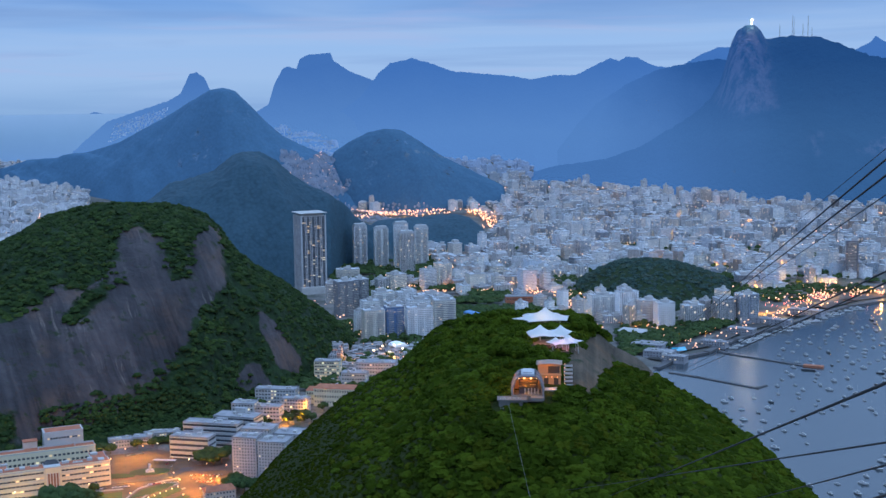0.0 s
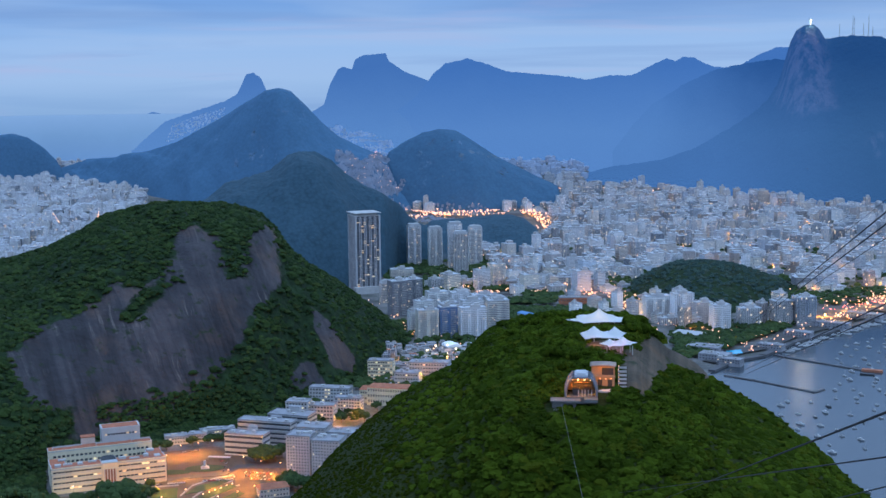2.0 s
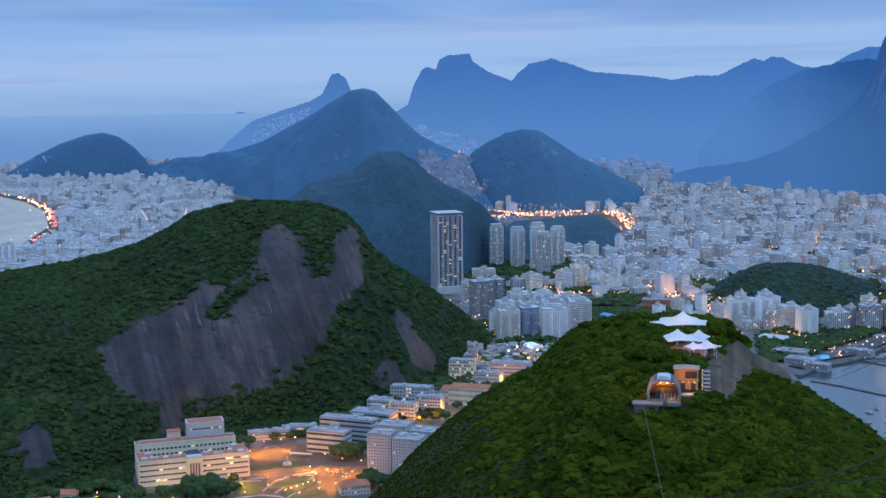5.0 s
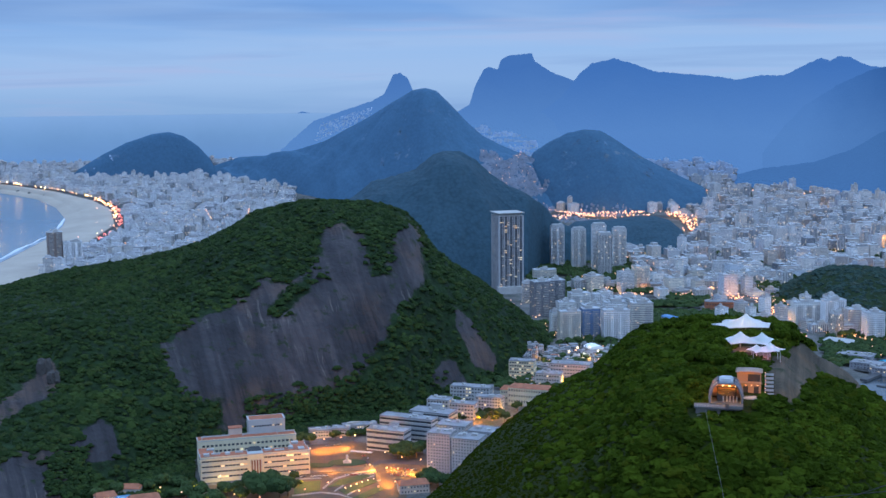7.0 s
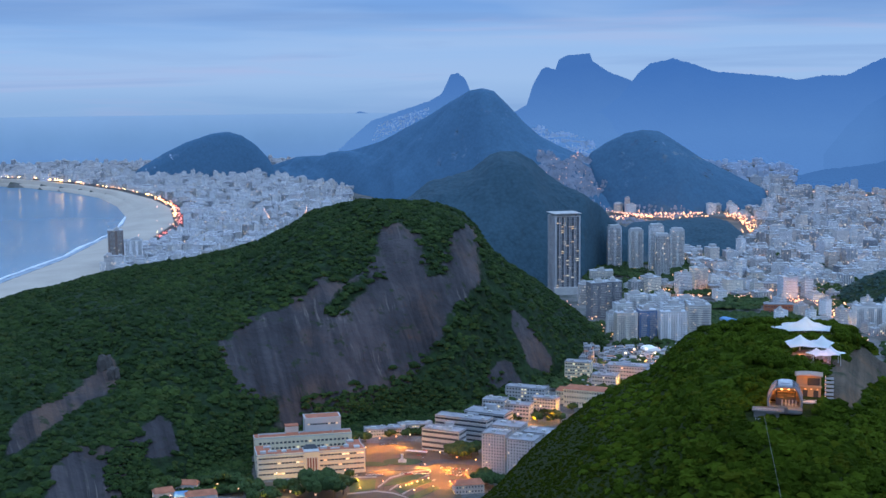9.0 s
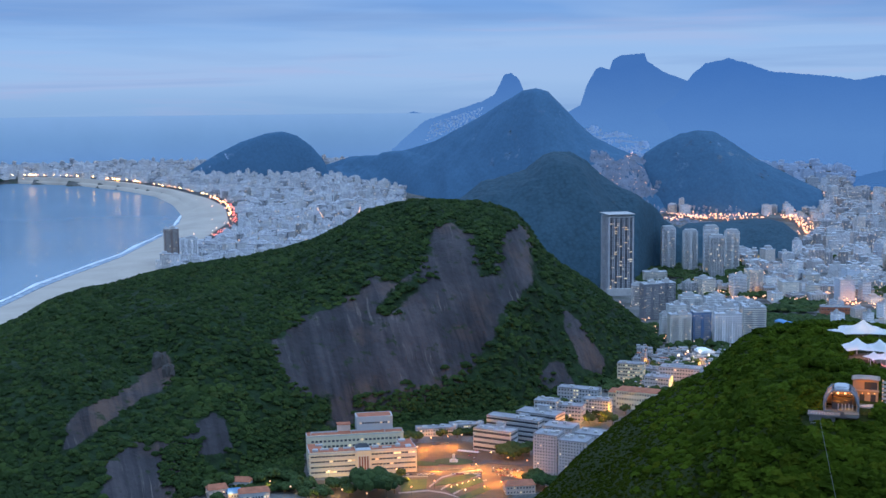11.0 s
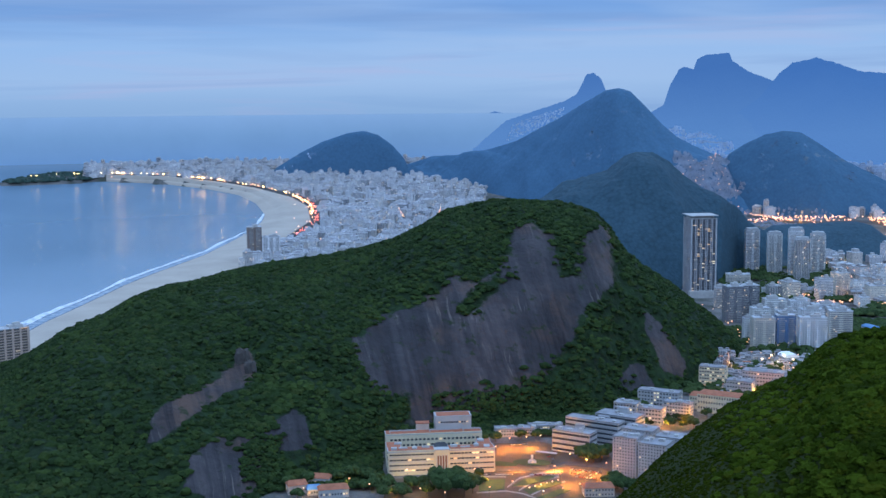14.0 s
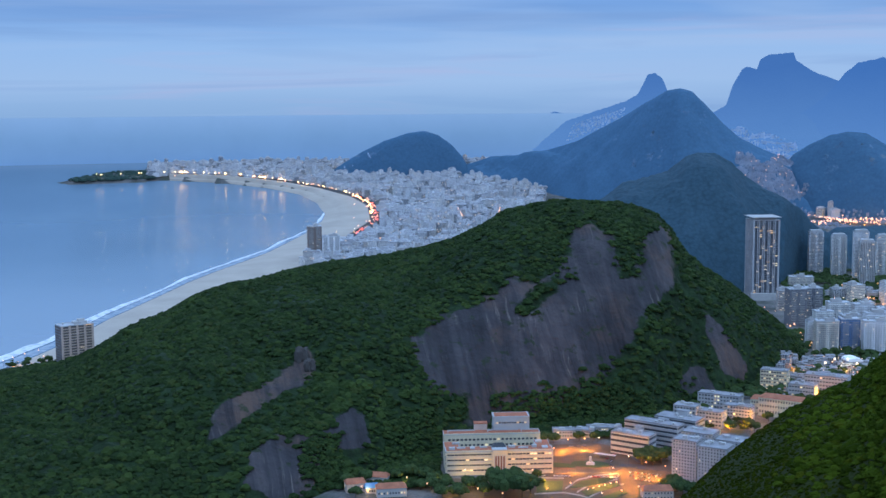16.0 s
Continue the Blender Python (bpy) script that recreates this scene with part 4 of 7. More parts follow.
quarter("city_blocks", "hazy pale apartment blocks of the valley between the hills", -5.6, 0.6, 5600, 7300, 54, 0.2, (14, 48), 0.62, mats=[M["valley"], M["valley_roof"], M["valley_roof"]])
quarter("city_blocks", "pale apartment blocks between wooded hill and yacht harbour", -13, -3.5, 2080, 2420, 36, 0.5, (12, 40), 0.7, CLEAR_RIGHT, singles=60)
SEASIDE = [M["seaside"], M["pale_roof"], M["pale_roof"]]
quarter("city_blocks", "dense pale seaside apartment blocks behind the beach", 12, 26.9, 2600, 4300, 29, 0.15, (16, 36), 0.95, [SAND], SEASIDE, singles=40, wide=(0.45, 0.95))
quarter("city_blocks", "far pale seaside apartment blocks along the bay", 16, 33.9, 4300, 7700, 40, 0.1, (16, 44), 0.92, [SAND], SEASIDE, wide=(0.45, 0.95))

# ---- building kit ----
def part(name, data, mat, parent, label="", at=None):
    """One mesh object under a thing or a part; data is a bmesh or a shared mesh."""
    if isinstance(data, bmesh.types.BMesh):
        me = bpy.data.meshes.new(name)
        data.to_mesh(me)
        data.free()
        for m in (mat if isinstance(mat, list) else [mat]):
            me.materials.append(m)
    else:
        me = data
    ob = new(name, me)
    ob.parent = parent
    if at is not None:
        ob.matrix_basis = at
    if label:
        ob["label"] = label
    return ob


def thing(name, b, r, z, turn, label, category, group=""):
    """An empty at a thing's base, its front (-y) towards the lookout."""
    ob = new(name)
    ob.empty_display_size = 0.5
    x, y, _ = polar(b, r)
    ob.matrix_basis = Matrix.Translation((x, y, z)) @ Matrix.Rotation(radians(b) + turn, 4, "Z")
    return tagged(ob, label, category, group)


def box(bm, x, y, z, w, d, h, mi=0, bevel=0.0):
    """Adds a box to bm: centre x, y, base z."""
    got = bmesh.ops.create_cube(bm, size=1.0, matrix=Matrix.LocRotScale((x, y, z + h / 2), None, (w, d, h)))
    faces = {f for v in got["verts"] for f in v.link_faces}
    for f in faces:
        f.material_index = mi
    if bevel:
        bmesh.ops.bevel(bm, geom=list({e for f in faces for e in f.edges}), offset=bevel, segments=1, affect="EDGES")


def boxes(*rows):
    bm = bmesh.new()
    for row in rows:
        box(bm, *row)
    return bm


def tube(bm, p, q, radius, sides=6, mi=0, end=None):
    """A round bar from p to q, tapering to end."""
    p, q = Vector(p), Vector(q)
    m = Matrix.Translation((p + q) / 2) @ (q - p).to_track_quat("Z", "Y").to_matrix().to_4x4()
    got = bmesh.ops.create_cone(bm, cap_ends=True, segments=sides, radius1=radius, radius2=radius if end is None else end, depth=(q - p).length, matrix=m)
    for f in {f for v in got["verts"] for f in v.link_faces}:
        f.material_index = mi


def ball(bm, p, radius, mi=0, detail=1):
    got = bmesh.ops.create_icosphere(bm, subdivisions=detail, radius=radius, matrix=Matrix.Translation(p))
    for f in {f for v in got["verts"] for f in v.link_faces}:
        f.material_index = mi


SHARED = {}


def shared(key, make, mats):
    """A mesh built once and used by many alike pieces."""
    if key not in SHARED:
        bm = make()
        me = bpy.data.meshes.new(key.split("|")[0])
        bm.to_mesh(me)
        bm.free()
        for m in mats:
            me.materials.append(m)
        SHARED[key] = me
    return SHARED[key]


def window_mesh(w, h):
    def make():
        bm = boxes((0, 0.02, 0, w, 0.10, h, 0), (0, -0.02, -0.12, w + 0.1, 0.10, 0.10, 1))
        box(bm, 0, -0.04, 0, 0.06, 0.04, h, 1)
        return bm
    return shared(f"window|{w:.2f}|{h:.2f}", make, [M["glass"], M["white"]])


def lit_window_mesh(w, h):
    return shared(f"window|lit{w:.2f}|{h:.2f}", lambda: boxes((0, 0.02, 0, w, 0.10, h, 0), (0, -0.12, -0.18, w + 0.3, 0.34, 0.16, 1)), [M["lit"], M["white"]])


def window_rows(parent, x0, x1, y, z0, storeys, rise, count, w, h, lit=0.1, side=0.0, depth=0.0):
    """Windows as pieces of their own along a wall that faces -y (side 0) or a flank (side +-1)."""
    for s in range(storeys):
        for i in range(count):
            t = (i + 0.5) / count
            me = lit_window_mesh(w, h) if random.random() < lit else window_mesh(w, h)
            if side:
                at = Matrix.Translation((side * depth, x0 + (x1 - x0) * t, z0 + s * rise)) @ Matrix.Rotation(side * math.pi / 2, 4, "Z")
            else:
                at = Matrix.Translation((x0 + (x1 - x0) * t, y, z0 + s * rise))
            part("window", me, None, parent, at=at)


def lit_glass():
    n = Nodes("lit_window")
    k = n.random()
    return n.done((0.5, 0.4, 0.25), 0.4, emit=n.ramp(k, (0.0, (1.0, 0.55, 0.18)), (1.0, (1.0, 0.86, 0.55))), emit_strength=n.span(k, 0, 1, 0.3, 1.1))


M["lit"] = lit_glass()
M["red_terrace"] = plain("red_roof_tiles", (0.36, 0.115, 0.058), 0.9, 0.3, 1.0)
M["pink"] = plain("pink_render", (0.56, 0.43, 0.36), 0.85, 0.15)
M["shade_cloth"] = plain("blue_awning", (0.08, 0.22, 0.42), 0.7, 0.2)


def uv_box_mesh(name, w, d, h, mat, offset=0.0):
    v, f, i, uv = box_stack([(0, 0, -3, w, d, h + 3, 0, 0, 0)])
    uv[:, 1] += offset
    return mesh_from(name, v, f, [mat], None, uv)


# ---- apartment buildings ----
def apartment(b, r, z, w, d, h, turn, label, wall, balconies=True, crown=0, name="apartment_building", group="apartment buildings"):
    """A storeyed block: wall, roof slab with parapet, stair house, water tank, balcony stacks."""
    t = thing(name, b, r + d / 2, z, turn, label, "building", group)
    part("wall", uv_box_mesh("wall", w, d, h, wall), None, t)
    roof = boxes((0, 0, h, w + 0.6, d + 0.6, 0.5), (0, -d / 2, h + 0.5, w + 0.6, 0.3, 0.9), (0, d / 2, h + 0.5, w + 0.6, 0.3, 0.9),
                 (-w / 2, 0, h + 0.5, 0.3, d, 0.9), (w / 2, 0, h + 0.5, 0.3, d, 0.9))
    roof = part("roof", roof, M["roof"], t)
    hx = w * random.uniform(-0.2, 0.2)
    part("stair_house", boxes((hx, 0, h + 0.5, w * random.uniform(0.3, 0.5), d * 0.45, random.uniform(3, 5.5)), (hx + w * 0.05, 0.5, h + 3.2, w * 0.2, d * 0.25, 4.0)), M["concrete"], roof)
    if crown:
        part("crown", boxes((0, 0, h + 0.5, w * 0.8, d * 0.8, crown)), M["white"], roof)
    tank = bmesh.new()
    tube(tank, (-w * 0.3, d * 0.2, h + 0.4), (-w * 0.3, d * 0.2, h + 3.4), 1.6, 8)
    part("water_tank", tank, M["concrete"], roof)
    if balconies:
        stacks = max(1, int(w / 14))
        for k in range(stacks):
            bx = -w / 2 + w * (k + 0.5) / stacks
            bw = round(w / stacks * 0.62)
            for s in range(1, int(h / 3.1)):
                part("balcony", shared(f"balcony|{bw}", lambda: boxes((0, -0.55, 0, bw, 1.1, 0.16, 0), (0, -1.08, 0.16, bw, 0.07, 0.85, 0)), [M["white"]]), None, t, at=Matrix.Translation((bx, -d / 2, s * 3.1)))
    return t


PALES = [facade_material(f"render_{i}", False, [c, tuple(0.92 * v for v in c)], l, 3.1, bay, deep=0.85) for i, (c, l, bay) in enumerate(
    [((0.78, 0.77, 0.74), 0.04, 3.4), ((0.72, 0.66, 0.57), 0.05, 3.0), ((0.83, 0.83, 0.84), 0.03, 3.8), ((0.58, 0.51, 0.47), 0.04, 3.4), ((0.58, 0.63, 0.70), 0.04, 2.8)])]
# hotel wall colour darkened to stand for shade in the balcony recesses
BANDED = facade_material("banded_recess_shade_wall", False, [(0.13, 0.10, 0.09), (0.14, 0.11, 0.095)], 0.06, 4.0, 9.0, True)
M["brown_wall"] = facade_material("brown_striped_wall", False, [(0.22, 0.16, 0.13), (0.24, 0.17, 0.14)], 0.03, 3.1, 5.0)
M["blue_wall"] = facade_material("blue_glazed_wall", False, [(0.10, 0.19, 0.36), (0.12, 0.22, 0.40)], 0.05, 3.1, 2.6)
M["dark_wall"] = facade_material("dark_glazed_wall", False, [(0.17, 0.18, 0.20), (0.20, 0.20, 0.22)], 0.05, 3.1, 2.8)

for b, r, w, d, h, turn, wall, label in (
        (3.30, 1984, 34, 22, 49, 0.25, PALES[1], "cream apartment block with banded balconies"),
        (2.34, 2001, 29, 22, 51, 0.25, M["blue_wall"], "blue glazed apartment block between cream ones"),
        (1.16, 1989, 42, 22, 51, 0.2, PALES[2], "white apartment slab with rows of balconies"),
        (-0.01, 2056, 36, 24, 52, 0.2, PALES[1], "cream apartment block at the end of a row"),
        (3.95, 2047, 15, 20, 36, 0.2, PALES[0], "narrow white apartment block"),
        (2.83, 2211, 38, 22, 43, 0.3, PALES[0], "white apartment block with stepped roof"),
        (1.79, 2213, 32, 24, 41, 0.3, PALES[2], "white apartment block beside its twin"),
        (0.69, 2216, 42, 24, 36, 0.3, PALES[4], "blue-grey apartment block in a row"),
        (3.45, 2130, 30, 22, 40, 0.3, PALES[0], "pale apartment block with grey roof"),
        (1.2, 2120, 38, 22, 42, 0.3, PALES[2], "white apartment block with grey roof"),
        (0.15, 2140, 34, 22, 44, 0.3, PALES[1], "cream apartment block with grey roof"),
        (2.3, 2105, 32, 22, 40, 0.3, PALES[0], "pale apartment block behind the blue one"),
        (4.65, 2209, 30, 26, 64, 0.35, M["dark_wall"], "dark glazed apartment tower"),
        (4.0, 2240, 34, 26, 62, 0.35, M["dark_wall"], "dark glazed apartment tower beside its twin"),
        (0.72, 2498, 28, 22, 42, 0.5, PALES[2], "bright white apartment block"),
        (0.03, 2538, 30, 24, 49, 0.5, PALES[1], "beige apartment block by the road"),
        (5.19, 2364, 22, 20, 38, 0.2, PALES[3], "pinkish apartment block at the hill foot"),
        (4.44, 2681, 50, 26, 20, 0.1, PALES[1], "long low beige building"),
        (-7.35, 2182, 48, 22, 40, 0.4, PALES[0], "pale apartment block near the harbour"),
        (-8.49, 2152, 36, 22, 50, 0.4, PALES[2], "tall white apartment block near the harbour"),
        (-9.39, 2133, 30, 22, 39, 0.4, PALES[3], "brownish apartment block near the harbour"),
        (-10.19, 2073, 30, 22, 45, 0.4, PALES[2], "white balconied apartment block near the harbour"),
        (-11.47, 2115, 36, 22, 34, 0.4, PALES[0], "pale apartment block near trees"),
        (-12.88, 2149, 32, 24, 42, 0.45, PALES[0], "white slab apartment block near the shore road"),
        (-13.86, 2155, 34, 26, 49, 0.45, PALES[4], "grey-blue slab apartment block near the shore road"),
        (-14.20, 2577, 76, 40, 22, 0.2, M["dark_wall"], "wide dark shopping centre"),
        (-18.35, 2736, 25, 25, 78, 0.1, M["dark_wall"], "dark glazed office tower with lit storeys"),
        (37.45, 1860, 48, 26, 72, 0.35, BANDED, "beige seaside hotel tower with dark balcony bands"),
        (26.60, 3069, 34, 28, 87, 0.1, M["brown_wall"], "brown seaside tower with dark vertical bands"),
        (25.85, 3064, 44, 28, 62, 0.1, PALES[2], "white seaside apartment block beside a taller tower")):
    block = apartment(b, r, 4, w, d, h, turn, label, wall, wall is not BANDED)
    if wall is BANDED:
        for k in range(5):
            part("pier", shared("pier|hotel", lambda: boxes((0, 0, 0, 3.0, 1.6, h + 1)), [M["pink"]]), None, block, at=Matrix.Translation((-w / 2 + 1.3 + k * (w - 2.6) / 4, -d / 2 - 0.6, 0)))
        for s in range(1, 18):
            part("balcony", shared("balcony|hotel", lambda: boxes((0, -0.9, 0, w - 2, 1.7, 0.3), (0, -1.7, 0.3, w - 2, 0.14, 1.1)), [M["pink"]]), None, block, at=Matrix.Translation((0, -d / 2, s * 4.0)))

for b, r, h in ((3.85, 2880, 93), (2.87, 2840, 90), (1.95, 2800, 104), (1.68, 2737, 90), (1.01, 2890, 86)):
    apartment(b, r, 5, 31, 24, h, 0.15, "slim white residential tower with a stepped crown", PALES[2] if h in (93, 104) else PALES[0], True, 5, "residential_tower", "slim white towers")


for x, y, z, w, d, h, tu in SINGLES:
    b, r = math.degrees(math.atan2(-x, y)), math.hypot(x, y)
    kind = random.randrange(5)
    tint = ("white", "cream", "bright white", "brown-grey", "blue-grey")[kind]
    tall = "tall" if h > 40 else ("low" if h < 20 else "mid-rise")
    apartment(b, r - d / 2, z, w, d, h, tu - radians(b), f"{tall} {tint} rendered city apartment block", PALES[kind], False, 0, "city_block", "city apartment blocks")


M["tower_pier"] = plain("tower_pier_concrete", (0.40, 0.40, 0.41), 0.85, 0.2)
M["dark_band"] = plain("dark_spandrel", (0.24, 0.24, 0.25), 0.5, 0.2)


def office_tower():
    """The tall square office tower: glazed shaft, pale corner and mid piers, floor bands, a rimmed roof."""
    t = thing("office_tower", 6.15, 2483 + 30, 8, 0.30, "tall square office tower with pale vertical piers and lit floors", "tower")
    w, h = 52.0, 152.0
    part("glazing", uv_box_mesh("glazing", w - 3, w - 3, h, facade_material("tower_glazing", False, [(0.06, 0.065, 0.08), (0.07, 0.075, 0.09)], 0.13, 3.8, 5.2, True)), None, t)
    for sx, sy in ((-1, -1), (1, -1), (1, 1), (-1, 1)):
        part("corner_pier", boxes((sx * (w / 2 - 1.2), sy * (w / 2 - 1.2), 0, 3, 3, h + 1)), M["tower_pier"], t)
    for k in (-1, 1):
        for x in (-0.33, -0.27, -0.13, -0.07, 0.07, 0.13, 0.27, 0.33):
            part("pier", boxes((x * w, k * (w / 2 - 1), 0, 1.3, 2.4, h)), M["tower_pier"], t)
            part("pier", boxes((k * (w / 2 - 1), x * w, 0, 2.4, 1.3, h)), M["tower_pier"], t)
    for s in range(2, 40):
        part("floor_band", shared("floor_band", lambda: boxes((0, 0, 0, w - 2.4, w - 2.4, 0.7)), [M["dark_band"]]), None, t, at=Matrix.Translation((0, 0, s * 3.8)))
    part("roof", boxes((0, 0, h, w + 1, w + 1, 1.6), (0, 0, h + 1.6, w * 0.8, w * 0.8, 3.5), (0, 0, h + 6.0, w + 5, w + 5, 1.2)), M["concrete"], t)
    for sx, sy in ((-1, -1), (1, -1), (1, 1), (-1, 1), (0, -1), (0, 1)):
        part("roof_post", boxes((sx * w * 0.38, sy * w * 0.38, h + 1.6, 1.2, 1.2, 4.5)), M["white"], t)
    part("podium", boxes((0, -w / 2 - 4, -6, w + 8, 10, 16)), M["concrete"], t)


office_tower()


# ---- the square under the cliff ----
def institute():
    t = thing("institute", 18.05, 1276, 5, 0.10, "long cream institute with red terraces and a pillared entrance", "building")
    W = 113.0
    for k in (-1, 1):
        part("wing", boxes((k * 32, 9, -3, 49.5, 18, 27, 0), (k * 32, 9, 24, 50.1, 18.6, 0.8, 1), (k * 32, 0.1, 24.8, 50.1, 0.5, 0.9, 0), (k * 32, 9, 24.8, 48, 17, 0.2, 2)),
             [M["cream"], M["white"], M["red_terrace"]], t)
        window_rows(t, k * 32 - 23.5, k * 32 + 23.5, -0.02, 3.4, 4, 5.6, 12, 3.5, 1.7, 0.14)
        for s in range(4):
            part("string_course", boxes((k * 32, -0.12, 2.1 + s * 5.6, 49.6, 0.3, 0.35)), M["white"], t)
        part("flank_wing", boxes((k * 49, 32, -3, 15.5, 28, 25, 0), (k * 49, 32, 22.2, 15.9, 28.4, 0.6, 1), (k * 49, 32, 22.8, 14.5, 27, 0.2, 2)), [M["cream"], M["white"], M["red_terrace"]], t)
    window_rows(t, 2, 17, 0, 3.2, 4, 5.6, 5, 1.8, 2.1, 0.1, side=-1, depth=56.8)
    part("pavilion", boxes((0, 6.5, -3, 15, 20, 29, 0), (0, 6.5, 26, 15.6, 20.6, 0.9, 1)), [M["cream"], M["white"]], t)
    for i in range(4):
        part("tall_window", shared("tall_window", lambda: boxes((0, 0, 0, 1.5, 0.2, 15.5)), [M["pink_glass"]]), None, t, at=Matrix.Translation((-4.2 + i * 2.8, -3.58, 4.5)))
    for i in range(5):
        part("pillar", shared("pillar", lambda: boxes((0, 0, 0, 0.7, 0.7, 17)), [M["white"]]), None, t, at=Matrix.Translation((-5.6 + i * 2.8, -3.9, 4)))
    part("hip_roof", roof_mesh(15, 12, 3.5), M["dark"], t, "dark hipped roof", Matrix.Translation((0, 12, 26.9)))
    part("back_wing", boxes((-3, 62, -3, 106, 17, 31, 0), (-3, 62, 28, 106.6, 17.6, 0.8, 1), (-3, 62, 28.8, 105, 16.5, 0.25, 2), (-3, 53.6, 28.8, 106.6, 0.4, 0.8, 0)), [M["cream"], M["white"], M["red_terrace"]], t)
    window_rows(t, -52, 47, 53.48, 15.5, 2, 6.0, 22, 2.8, 2.2, 0.14)
    part("upper_block", boxes((20, 78, -3, 40, 20, 46, 0), (20, 78, 43, 40.6, 20.6, 1.0, 0), (20, 77.5, 44.05, 37, 17, 0.2, 1)), [M["white"], M["red_terrace"]], t, "white upper block with a red terrace")
    window_rows(t, 3, 37, 67.98, 36.0, 1, 5, 12, 2.2, 1.8, 0.05)
    for x, y, w, d, h in ((-50, 8, 6, 5, 2.4), (-40, 12, 9, 3, 1.2), (-28, 10, 5, 6, 1.8), (-16, 13, 8, 3, 1.4), (14, 12, 7, 4, 2.2), (26, 9, 10, 3, 1.0), (38, 12, 5, 5, 2.6), (49, 9, 6, 7, 1.4), (-44, 36, 8, 4, 1.6), (46, 38, 7, 6, 2.0)):
        part("roof_unit", boxes((x, y, 24.9 if y < 20 else 22.9, w, d, h)), M["concrete"], t)
    for x, w in ((-36, 30), (10, 34), (40, 20)):
        part("roof_wall", boxes((x, 66, 29.0, w, 0.5, 1.6), (x - w / 2, 62, 29.0, 0.5, 8, 1.2)), M["white"], t)
    part("terrace_house", boxes((-14, 74, 25, 14, 10, 11), (-14, 74, 36, 15, 11, 0.6, 1)), [M["pink"], M["red_terrace"]], t)


def roof_mesh(w, d, h, hip=0.6):
    bm = bmesh.new()
    v = [bm.verts.new(p) for p in ((-w / 2, -d / 2, 0), (w / 2, -d / 2, 0), (w / 2, d / 2, 0), (-w / 2, d / 2, 0), (-w / 2 * hip, 0, h), (w / 2 * hip, 0, h))]
    for f in ((0, 1, 5, 4), (2, 3, 4, 5), (1, 2, 5), (3, 0, 4), (3, 2, 1, 0)):
        bm.faces.new([v[i] for i in f])
    return bm


M["pink_glass"] = plain("rust_red_glazing", (0.20, 0.075, 0.055), 0.3, 0.2)
institute()


def slab_block(name, b, r, z, w, d, h, turn, label, wall, storeys, count, lit=0.08, flat=True, ribbon=False, roof="slab_roof", win=(1.5, 1.5), flank=4):
    """A low institutional block with windows storey by storey on front and flanks."""
    t = thing(name, b, r, z, turn, label, "building")
    lit *= 0.6
    part("wall", boxes((0, d / 2, -6, w, d, h + 6, 0)), M[wall], t)
    if flat:
        top = part("roof", boxes((0, d / 2, h, w + 0.5, d + 0.5, 0.5, 0), (0, 0, h + 0.5, w + 0.5, 0.3, 0.7, 0), (0, d, h + 0.5, w + 0.5, 0.3, 0.7, 0), (-w / 2, d / 2, h + 0.5, 0.3, d, 0.7, 0), (w / 2, d / 2, h + 0.5, 0.3, d, 0.7, 0)), M[roof], t)
        for k in range(3):
            ux, uy = random.uniform(-0.4, 0.4) * w, d * random.uniform(0.25, 0.75)
            part("roof_unit", boxes((ux, uy, h + 0.4, random.uniform(3, 7), random.uniform(3, 5), random.uniform(1.5, 3.2))), M["concrete"], top)
    else:
        part("roof", roof_mesh(w + 1.4, d + 1.4, 4.2, 0.8), M[roof], t, at=Matrix.Translation((0, d / 2, h)))
    rise = h / storeys
    if ribbon:
        for s in range(storeys):
            part("window_band", boxes((0, -0.02, s * rise + rise * 0.34, w - 1.0, 0.14, rise * 0.42)), M["glass"], t)
            part("sill_band", boxes((0, -0.4, s * rise + rise * 0.1, w, 0.8, rise * 0.22)), M["white"], t)
            for k in (-1, 1):
                part("window_band", boxes((k * w / 2, d / 2, s * rise + rise * 0.34, 0.14, d - 1.5, rise * 0.42)), M["glass"], t)
    else:
        window_rows(t, -w / 2 + 0.8, w / 2 - 0.8, -0.02, rise * 0.35, storeys, rise, count, win[0], win[1], lit)
        for k in (-1, 1):
            window_rows(t, 1, d - 1, 0, rise * 0.35, storeys, rise, flank, win[0], win[1], lit, side=k, depth=w / 2 + 0.02)
    return t


slab_block("hospital", 11.97, 1356, 4, 46, 20, 24, -0.45, "white low block with dark ribbon windows", "white", 4, 0, ribbon=True)
slab_block("hospital", 11.0, 1398, 4, 66, 18, 27, -0.45, "long white block with dark ribbon windows", "white", 5, 0, ribbon=True)
slab_block("hospital", 9.9, 1440, 4, 52, 26, 22, -0.45, "wide grey-roofed block behind white ones", "concrete", 4, 0, ribbon=True)
for b, r, w in ((11.6, 1372, 9), (10.5, 1412, 12), (9.6, 1456, 14)):
    plant = thing("plant_room", b, r, 29, -0.45, "pale plant room on the hospital roof", "plant room")
    part("wall", boxes((0, 4, -4, w, 7, 7.0)), M["white"], plant)
    part("roof", boxes((0, 4, 3.0, w + 1, 8, 0.4)), M["slab_roof"], plant)
slab_block("apartment_building", 9.46, 1262, 4, 26, 24, 45, -0.35, "white twin apartment block with small dark windows", "white", 14, 8, 0.04, win=(1.3, 1.4), flank=7)
slab_block("apartment_building", 8.2, 1250, 4, 30, 26, 42, -0.35, "white twin apartment block with a flat grey roof", "white", 13, 9, 0.04, win=(1.3, 1.4), flank=7)
slab_block("apartment_building", 8.9, 1300, 4, 34, 26, 43, -0.35, "white apartment block behind its twins", "white", 13, 9, 0.04, win=(1.3, 1.4), flank=6)
